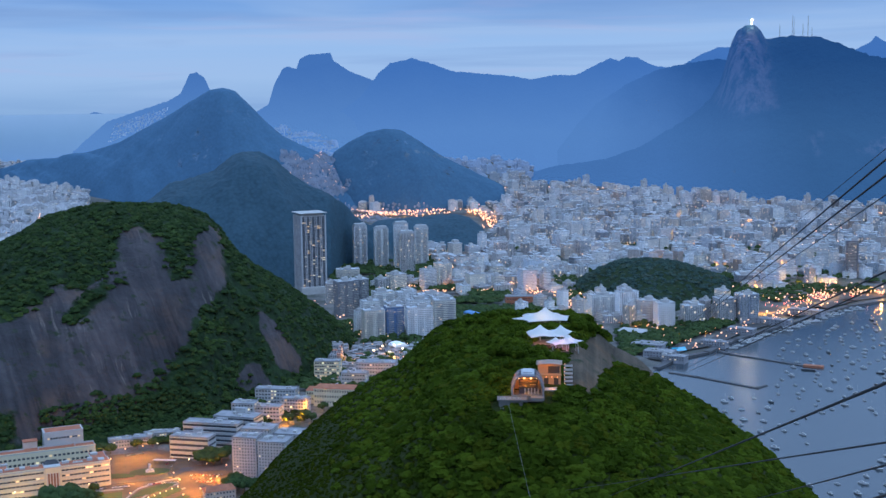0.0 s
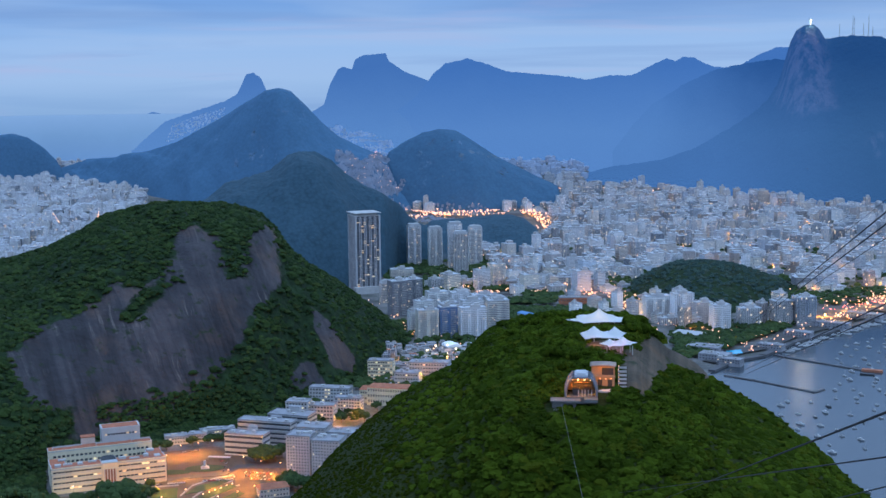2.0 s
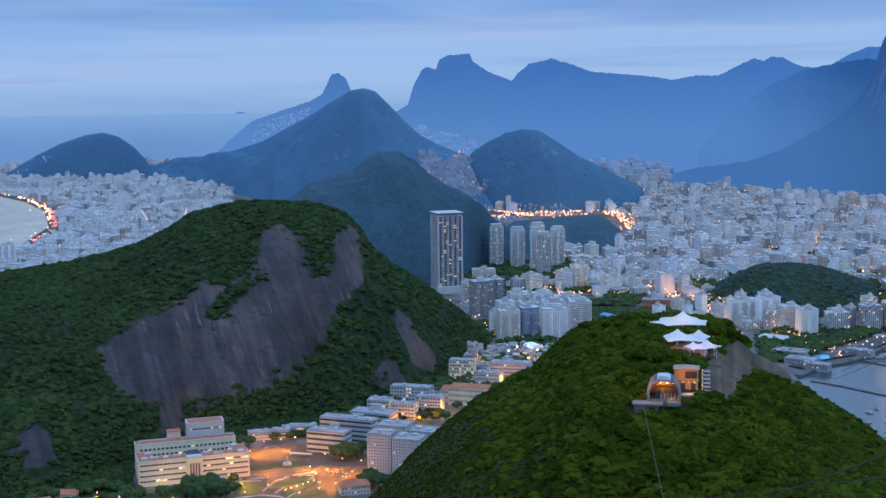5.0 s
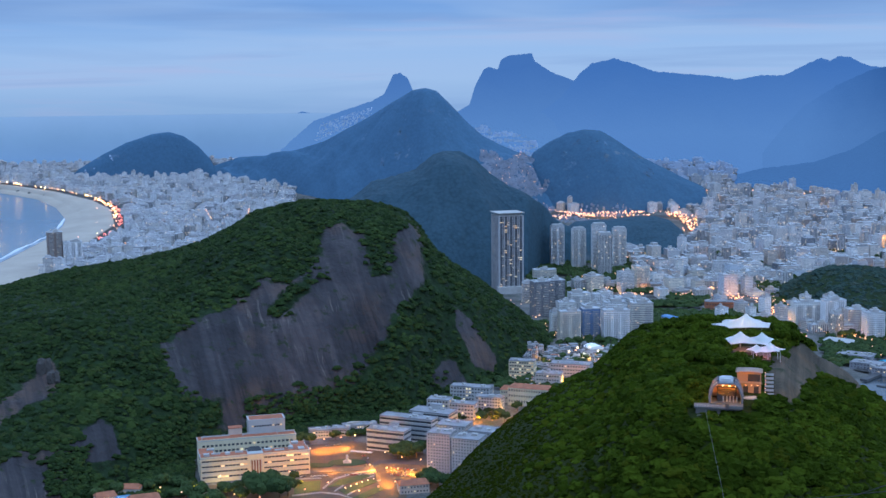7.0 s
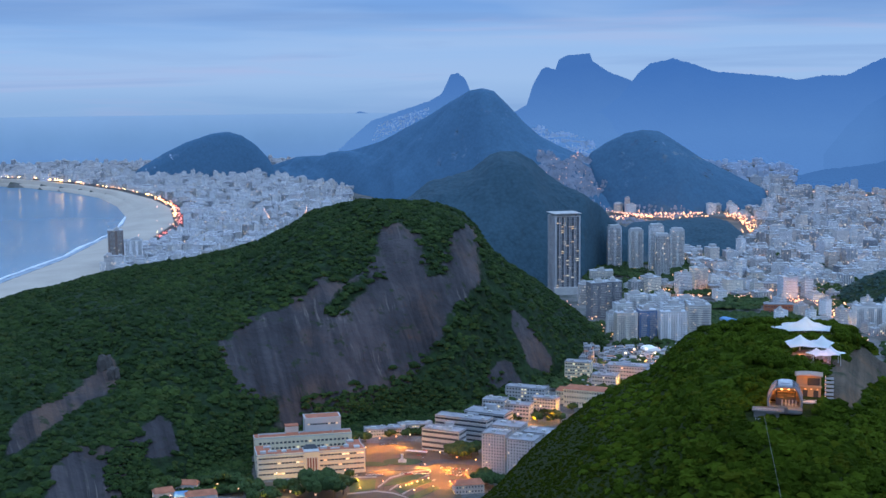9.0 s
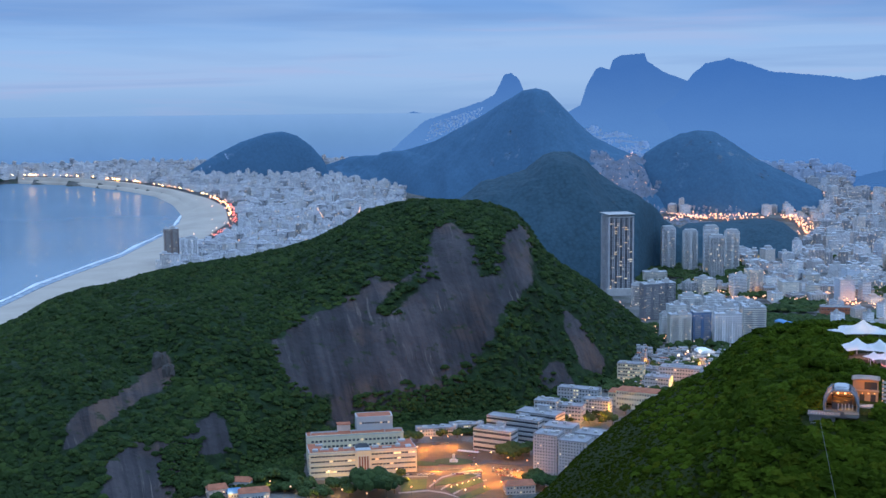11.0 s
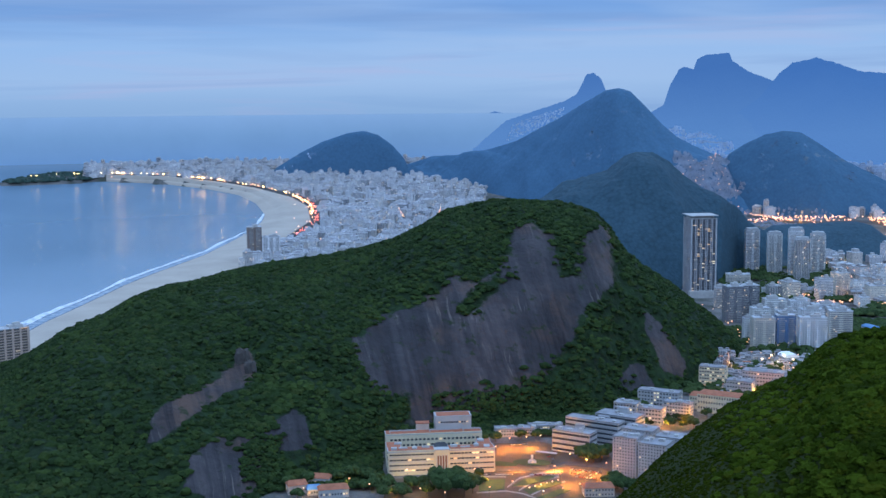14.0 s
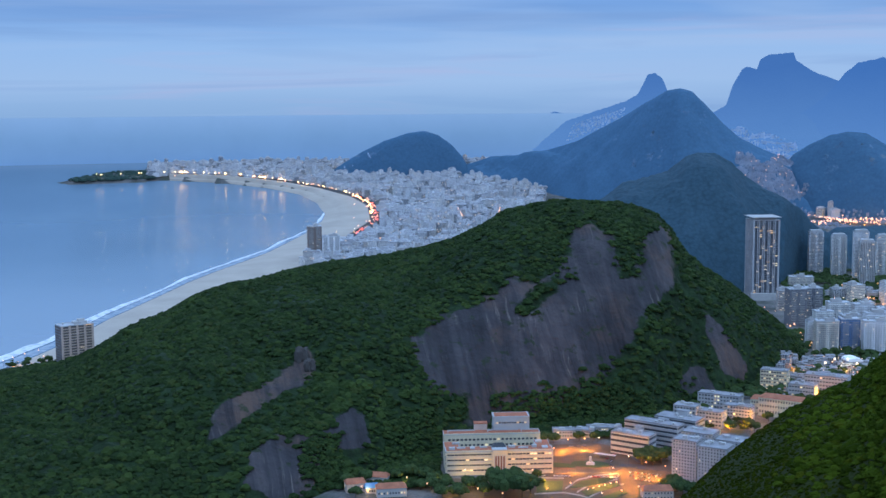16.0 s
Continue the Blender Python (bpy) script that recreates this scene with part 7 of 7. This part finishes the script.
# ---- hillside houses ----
# both far plasters have the air's blue haze painted into their colour
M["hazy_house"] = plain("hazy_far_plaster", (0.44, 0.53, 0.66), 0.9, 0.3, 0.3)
M["far_house"] = plain("haze_tinted_plaster", (0.25, 0.29, 0.36), 0.9, 0.45, 0.3)
def hillside(name, label, poly, count, seed, far=False, dips=None, patchy=0.0, tall=1.0, wide=1.0):
    """Small stepped houses crowding a slope."""
    g = np.random.default_rng(seed)
    bs, rs = [p[0] for p in poly], [p[1] for p in poly]
    b, r = g.uniform(min(bs), max(bs), count), g.uniform(min(rs), max(rs), count)
    z = np.maximum(hill_height(b, r), 4)
    ok = inside(poly, b, r)
    if dips:
        ok &= inside(dips, b, view_dip(r, z))
    if patchy:
        q = polar(b, r)
        ok &= lattice(q[:, 0] / 130, q[:, 1] / 130, seed) + 0.4 * lattice(q[:, 0] / 45, q[:, 1] / 45, seed + 3) > patchy
    b, r, z = b[ok], r[ok], z[ok]
    p = polar(b, r, z)
    rows = []
    for x, y, h in p:
        w, d, t = wide * g.uniform(4.5, 8), wide * g.uniform(4, 8), g.uniform(-0.3, 0.3) + math.atan2(y, x) + 1.57
        hh = g.choice([2.8, 4, 5.6]) * tall * g.uniform(0.8, 1.3)
        rows.append((x, y, h - 3, w, d, hh + 3, t, 0, 1 if dips or g.random() < 0.85 else 2))
        if g.random() < 0.4:
            rows.append((x, y, h + hh, w * 0.5, d * 0.6, 2.6, t, 0, 1))
    v, f, i, uv = box_stack(rows)
    lamps = p[g.random(len(p)) < 0.03] + np.array([0, 0, 10.0])
    if not far:
        point_lights("street_lights", lamps, 0.85, M["warm"], "orange lights among the hillside houses")
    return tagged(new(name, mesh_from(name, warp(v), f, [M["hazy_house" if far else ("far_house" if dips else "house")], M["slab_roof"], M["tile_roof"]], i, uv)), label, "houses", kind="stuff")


hillside("hillside_houses", "crowded small hillside houses in the saddle between hills", [(7.6, 4100), (7.6, 4760), (4.0, 4760), (4.0, 4100)], 5200, 4, False,
         [(7.35, -2.35), (6.7, -2.5), (6.2, -2.95), (5.75, -2.6), (5.2, -2.55), (4.9, -2.9), (4.65, -3.35), (4.1, -3.95), (4.6, -4.5), (6.0, -4.5), (7.0, -3.7), (7.4, -2.9)], 0.32)
hillside("hillside_houses", "small houses below the wooded hill", [(5.2, 3900), (3.4, 3880), (-0.4, 4000), (0.2, 4200), (3.0, 4380), (5.0, 4320)], 1400, 5, False, [(5.6, -4.1), (4.4, -4.3), (3.4, -4.8), (1.0, -5.0), (-1, -5.0), (-1, -6), (6, -6)], 0.4)
hillside("hillside_houses", "village of small pale houses at the ridge's foot", [(5.6, 1740), (5.2, 1660), (1.6, 1760), (1.2, 1930), (4.0, 1930), (5.0, 1840)], 420, 6, tall=1.3, wide=1.7)
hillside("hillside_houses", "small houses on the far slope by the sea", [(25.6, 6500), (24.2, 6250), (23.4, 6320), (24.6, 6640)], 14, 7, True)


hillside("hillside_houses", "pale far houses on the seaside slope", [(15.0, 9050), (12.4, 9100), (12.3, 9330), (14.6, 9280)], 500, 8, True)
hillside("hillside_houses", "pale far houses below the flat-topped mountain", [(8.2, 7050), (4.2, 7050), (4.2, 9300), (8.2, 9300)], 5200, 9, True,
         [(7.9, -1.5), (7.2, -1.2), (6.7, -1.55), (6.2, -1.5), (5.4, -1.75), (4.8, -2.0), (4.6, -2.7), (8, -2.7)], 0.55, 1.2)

# ---- town trees ----
def tree(b, r, z, size, seed, palm=False, leaf="town_leaf", where="beside the square"):
    t = new("palm_tree" if palm else "tree")
    tagged(t, "tall palm with a ragged crown beside the beach" if palm else "broad dark green tree " + where, "tree", "town trees")
    t.matrix_basis = Matrix.Translation(polar(b, r, z)) @ Matrix.Rotation(seed * 1.7, 4, "Z") @ Matrix.Scale(size, 4)

    def trunk():
        bm = bmesh.new()
        tube(bm, (0, 0, -0.2), (0.03, 0, 0.8 if not palm else 1.5), 0.07, 6, 0, 0.04)
        if not palm:
            for a in (0, 2.1, 4.2):
                tube(bm, (0.02, 0, 0.6), (0.45 * math.cos(a), 0.45 * math.sin(a), 1.05), 0.035, 5, 0, 0.015)
        return bm

    def crown():
        bm = bmesh.new()
        g = random.Random(seed % 4)
        if palm:
            for k in range(12):
                a, dr = k * 0.524, g.uniform(0.1, 0.3)
                p0, p1, p2 = Vector((0.03, 0, 1.5)), Vector((0.35 * math.cos(a), 0.35 * math.sin(a), 1.6)), Vector((0.62 * math.cos(a), 0.62 * math.sin(a), 1.35 - dr))
                n = Vector((-math.sin(a), math.cos(a), 0)) * 0.07
                q = [bm.verts.new(v) for v in (p0, p1 - n, p2, p1 + n)]
                bm.faces.new(q)
            return bm
        for k in range(46):
            a, e = g.uniform(0, 6.283), g.uniform(-0.15, 1.4)
            rad = g.uniform(0.35, 0.78)
            c = Vector((math.cos(a) * math.cos(e) * rad, math.sin(a) * math.cos(e) * rad, 0.85 + 0.62 * math.sin(e) * rad))
            got = bmesh.ops.create_icosphere(bm, subdivisions=1, radius=g.uniform(0.2, 0.36), matrix=Matrix.Translation(c))
            for v in got["verts"]:
                v.co += Vector((g.uniform(-1, 1), g.uniform(-1, 1), g.uniform(-1, 1))) * 0.05
        return bm
    key = "palm" if palm else f"broad{seed % 4}"
    part("trunk", shared(f"trunk|{key[:4]}", trunk, [M["bark"]]), None, t)
    part("crown", shared(f"crown|{key}|{leaf}", crown, [M[leaf]]), None, t)


M["bark"] = plain("tree_bark", (0.12, 0.085, 0.06), 0.95, 0.3, 3.0)
trng = random.Random(3)
for b, r, s in ((18.2, 1228, 20), (17.4, 1222, 21), (17.9, 1200, 25), (17.0, 1198, 22), (16.6, 1210, 18), (18.8, 1205, 12), (19.6, 1236, 10), (20.6, 1245, 9), (21.2, 1240, 12), (21.6, 1255, 13), (22.3, 1262, 14), (11.0, 1335, 16), (10.5, 1330, 15), (11.5, 1338, 13), (10.2, 1345, 14), (9.9, 1232, 13), (9.5, 1225, 14), (9.1, 1222, 13), (10.1, 1222, 12), (15.5, 1400, 11), (12.3, 1405, 12), (11.9, 1410, 13)):
    tree(b, r, 4, s * 0.75, trng.randrange(40))
for b, r, s in ((20.9, 1215, 9), (20.3, 1205, 9), (21.8, 1225, 10), (24.4, 1250, 13), (23.4, 1230, 9), (25.3, 1240, 12), (22.9, 1255, 12), (24.9, 1205, 10), (16.1, 1240, 7), (17.6, 1248, 7), (8.6, 1478, 11), (9.0, 1470, 10), (7.4, 1480, 12), (6.6, 1500, 11), (6.3, 1480, 12), (5.7, 1535, 11), (4.8, 1600, 11), (3.9, 1640, 11), (6.9, 1560, 12), (2.9, 1960, 12), (1.8, 1960, 12), (0.6, 1970, 12), (2.3, 1945, 11)):
    tree(b, r, 4, s * 0.75, trng.randrange(40))
for b, r, size in ((-1.2, 985, 8), (-1.8, 975, 9), (-2.3, 985, 10), (-2.8, 965, 10), (-3.1, 990, 9), (-3.3, 950, 9), (-3.4, 925, 8), (-3.55, 905, 8), (-3.2, 880, 9), (-2.7, 900, 9), (-2.2, 930, 9), (-1.6, 945, 8), (-0.8, 960, 8),
                   (-3.7, 872, 7), (-4.1, 868, 6), (-4.45, 874, 7), (-4.7, 862, 6), (-5.1, 850, 5), (-3.5, 845, 8), (-3.0, 850, 9), (-2.5, 860, 9), (-6.15, 965, 9), (-6.35, 940, 10), (-6.5, 975, 9), (-6.7, 950, 9), (-6.1, 915, 7),
                   (-4.9, 948, 5), (-2.3, 795, 7), (-2.1, 810, 8), (-3.1, 820, 7), (-4.2, 828, 5)):
    tree(b, r, float(urca.z(np.array([b]), np.array([float(r)]))[0]) - 1.5, size * (0.62 if b > -3.35 and r > 890 else 0.9), trng.randrange(40), leaf="urca_leaf", where="beside the hilltop station and tents")
for b, r, size in ((20.6, 1222, 9), (20.0, 1210, 8), (19.4, 1225, 9), (18.9, 1232, 8), (20.8, 1200, 8), (19.9, 1195, 9), (21.3, 1225, 9), (16.3, 1265, 6), (15.9, 1405, 8), (16.2, 1395, 8), (14.3, 1410, 8), (13.6, 1415, 7), (11.4, 1325, 9), (10.9, 1322, 9), (9.9, 1250, 9), (10.3, 1240, 8)):
    tree(b, r, 4, size, trng.randrange(40))
for k in range(14):
    tree(trng.uniform(38.4, 40.4), trng.uniform(1900, 1960), 5, 7, k, k % 2 == 0)


# ---- cars ----
CAR_PAINT = [plain(f"car_paint_{i}", c, 0.3, 0.06) for i, c in enumerate(((0.6, 0.6, 0.6), (0.06, 0.06, 0.065), (0.25, 0.26, 0.28), (0.3, 0.03, 0.03)))]


def car(b, r, turn, k):
    t = thing("car", b, r, 4.45, turn, ("white", "black", "grey", "dark red")[k] + " parked car on the square", "car", "parked cars")
    part("body", shared(f"body|{k}", lambda: boxes((0, 0, 0.3, 4.3, 1.75, 0.65, 0, 0.12)), [CAR_PAINT[k]]), None, t)
    part("cabin", shared("cabin|car", lambda: boxes((-0.2, 0, 0.93, 2.2, 1.5, 0.55, 0, 0.18)), [M["glass"]]), None, t)

    def wheel():
        bm = bmesh.new()
        tube(bm, (0, -0.1, 0), (0, 0.1, 0), 0.32, 8)
        return bm
    for sx in (-1.35, 1.35):
        for sy in (-0.85, 0.85):
            part("wheel", shared("wheel", wheel, [M["dark"]]), None, t, at=Matrix.Translation((sx, sy, 0.3)))


crng = random.Random(8)
for row_b, row_r, n, step_b, step_r, turn in ((11.9, 1292, 9, -0.17, -1.0, 1.4), (11.9, 1280, 9, -0.17, -1.0, 1.4), (11.7, 1268, 8, -0.17, -1.0, 1.4), (16.0, 1271, 18, -0.2, 0.0, 0.05), (12.9, 1302, 6, -0.05, 14, 1.2), (14.9, 1384, 6, -0.2, 1, 0.4), (13.0, 1340, 5, -0.15, 9, 0.9)):
    for i in range(n):
        if crng.random() < 0.8:
            car(row_b + i * step_b + crng.uniform(-0.02, 0.02), row_r + i * step_r, turn + crng.uniform(-0.1, 0.1), crng.randrange(4))
mon = thing("monument", 13.78, 1318, 4.6, 0, "stone monument on the oval lawn", "monument")
part("base", boxes((0, 0, 0, 9, 9, 1.0), (0, 0, 1.0, 6, 6, 1.2)), M["concrete"], mon)
part("shaft", boxes((0, 0, 2.2, 2.6, 2.6, 6.0, 0, 0.2)), M["concrete"], mon)
bus = thing("shelter", 13.1, 1345, 4.3, -0.35, "long white canopy shelter on slim posts", "shelter")
part("canopy", boxes((0, 0, 3.6, 25, 5, 0.4)), M["white"], bus)
for i in range(5):
    part("post", shared("post|shelter", lambda: boxes((0, 0, 0, 0.25, 0.25, 3.6)), [M["dark"]]), None, bus, at=Matrix.Translation((-11 + i * 5.5, 0, 0)))


# groves between the houses and along the harbour
def grove(name, label, n, b0, b1, r0, r1, keep, seed, size=(4, 7.5), limit=6, leaf="town_leaf"):
    b, r = rng.uniform(b0, b1, n), np.sqrt(rng.uniform(r0 * r0, r1 * r1, n))
    p = polar(b, r, 5.0)
    ok = (land_height(p[:, 0], p[:, 1]) > 3.5) & (lattice(p[:, 0] / 90, p[:, 1] / 90, seed) > keep) & (hill_height(b, r) < limit)
    p[:, 2] = np.maximum(p[:, 2], hill_height(b, r))
    p = p[ok]
    s = rng.uniform(*size, len(p))
    p[:, 2] += s * 0.5
    return tagged(new(name, crowns_mesh(name, warp(p), s, COARSE, M["ridge_leaf" if limit >= 30 else leaf], rng)), label, "trees", kind="stuff")


grove("street_trees", "dark trees on the headland at the end of the bay", 900, 33.7, 37.8, 6380, 7200, 0.1, 71, (6, 13), leaf="park_leaf")
grove("street_trees", "dark trees along the harbour shore", 2400, -16.5, -8.2, 1830, 2130, 0.38, 61)
grove("street_trees", "dark trees between harbour, roads and blocks", 2600, -21, -8, 1950, 2800, 0.55, 51)
grove("street_trees", "dark trees between houses under the ridge", 2000, 1, 12, 1420, 2150, 0.46, 53)
grove("street_trees", "dark trees around schools and playing field", 2600, -7, 4, 2200, 2520, 0.58, 57)
grove("street_trees", "dark trees between blocks and the hill", 1300, -4.6, 0.2, 2050, 2270, 0.3, 69)
grove("street_trees", "dark trees on the slope under the towers", 1200, 0.3, 5.2, 2540, 2980, 0.35, 59)
grove("street_trees", "dark street trees between city blocks", 4500, -22, 5, 2350, 3400, 0.6, 55)
grove("street_trees", "dark trees at the ridge's foot beside the institute", 2600, 20.9, 27.5, 1228, 1420, 0.15, 63, (2.2, 4.2), 40)
grove("street_trees", "dark trees between institute and cliff", 2200, 9.5, 18.5, 1425, 1540, 0.2, 65, (2.2, 4.4), 40)
grove("street_trees", "dark trees around schools below the ridge", 500, 6.5, 13, 1420, 1640, 0.3, 67, (2.2, 4.4), 30)
for b, r in ((39.0, 2010), (39.6, 1990), (40.1, 1965), (40.5, 1945), (38.8, 1960), (39.9, 1930)):
    street_lamp(b, r, 5.0, 10.0, "warm", 0.9)


# ---- boulders on the ridge ----
def boulder(b, r, size, seed):
    bm = bmesh.new()
    bmesh.ops.create_icosphere(bm, subdivisions=3, radius=1.0)
    for v in bm.verts:
        q = v.co.normalized()
        q = q / (abs(q.x) ** 3.5 + abs(q.y) ** 3.5 + abs(q.z) ** 3.5) ** (1 / 3.5)
        v.co = q * (1 + 0.4 * noise.noise(q * 1.1 + Vector((seed * 3, 0, 0))) + 0.38 * noise.noise(q * 2.6 + Vector((0, seed, 0))))
        v.co.x *= 0.8
        v.co.z *= 1.7
    me = bpy.data.meshes.new("boulder")
    bm.to_mesh(me)
    bm.free()
    me.materials.append(M["granite"])
    ob = tagged(new("boulder", me), "large upright granite boulder on the forested ridge", "boulder", "ridge boulders")
    ob.matrix_basis = Matrix.Translation(polar(b, r, float(babilonia.z(np.array([b]), np.array([r]))[0]) + size * 0.3)) @ Matrix.Rotation(seed, 4, "Z") @ Matrix.Scale(size, 4)


M["granite"] = plain("bare_granite", (0.060, 0.054, 0.050), 0.9, 0.4, 0.4)
for b, target, size in ((27.3, -11.75, 8.0), (26.95, -12.25, 6.5)):
    rr = np.arange(1250, 1750, 2.0)
    near_r = rr[np.argmin(np.abs(view_dip(rr, babilonia.z(np.full(rr.shape, b), rr)) - target))]
    boulder(b, float(near_r), size, b)


# ---- floodlit pitch and arched hall ----
flat_patch("lawn", ellipse(2.6, 1850, 24, 22, 20), 4.3, M["lawn"], "small floodlit sports pitch between houses", "lawn", curb=0.3)
for b, r in ((3.3, 1838), (2.9, 1868), (2.35, 1874), (1.95, 1846)):
    street_lamp(b, r, 4.3, 14.0, "pale", 1.5)
lamp_at(2.6, 1846, 22, (1.0, 0.80, 0.42), 2e4, 1.5)


def arched_hall(b, r, w, d, h, turn, label, mat):
    t = thing("sports_hall", b, r, 5, turn, label, "building")
    part("wall", boxes((0, 0, -2, w, d, h + 2)), M["white"], t)
    bm = bmesh.new()
    n = 14
    rows = [[bm.verts.new((w * 0.53 * math.cos(math.pi * i / n), y, h + w * 0.22 * math.sin(math.pi * i / n))) for i in range(n + 1)] for y in (-d * 0.52, d * 0.52)]
    for i in range(n):
        bm.faces.new((rows[0][i], rows[0][i + 1], rows[1][i + 1], rows[1][i]))
    for row in rows:
        bm.faces.new(row)
    bmesh.ops.recalc_face_normals(bm, faces=bm.faces[:])
    part("roof", bm, mat, t)
    for k in range(4):
        part("window", shared("window|hall", lambda: boxes((0, 0, 0, 2.4, 0.2, 2.0)), [M["glass"]]), None, t, at=Matrix.Translation((w * (-0.36 + 0.24 * k), -d / 2 - 0.05, h * 0.45)))


arched_hall(-1.35, 2165, 18, 30, 9, 0.6, "sports hall under a bright blue arched roof", M["shade_cloth"])
arched_hall(2.15, 1895, 22, 26, 8, 0.4, "low hall under a white arched roof beside the pitch", M["fabric"])
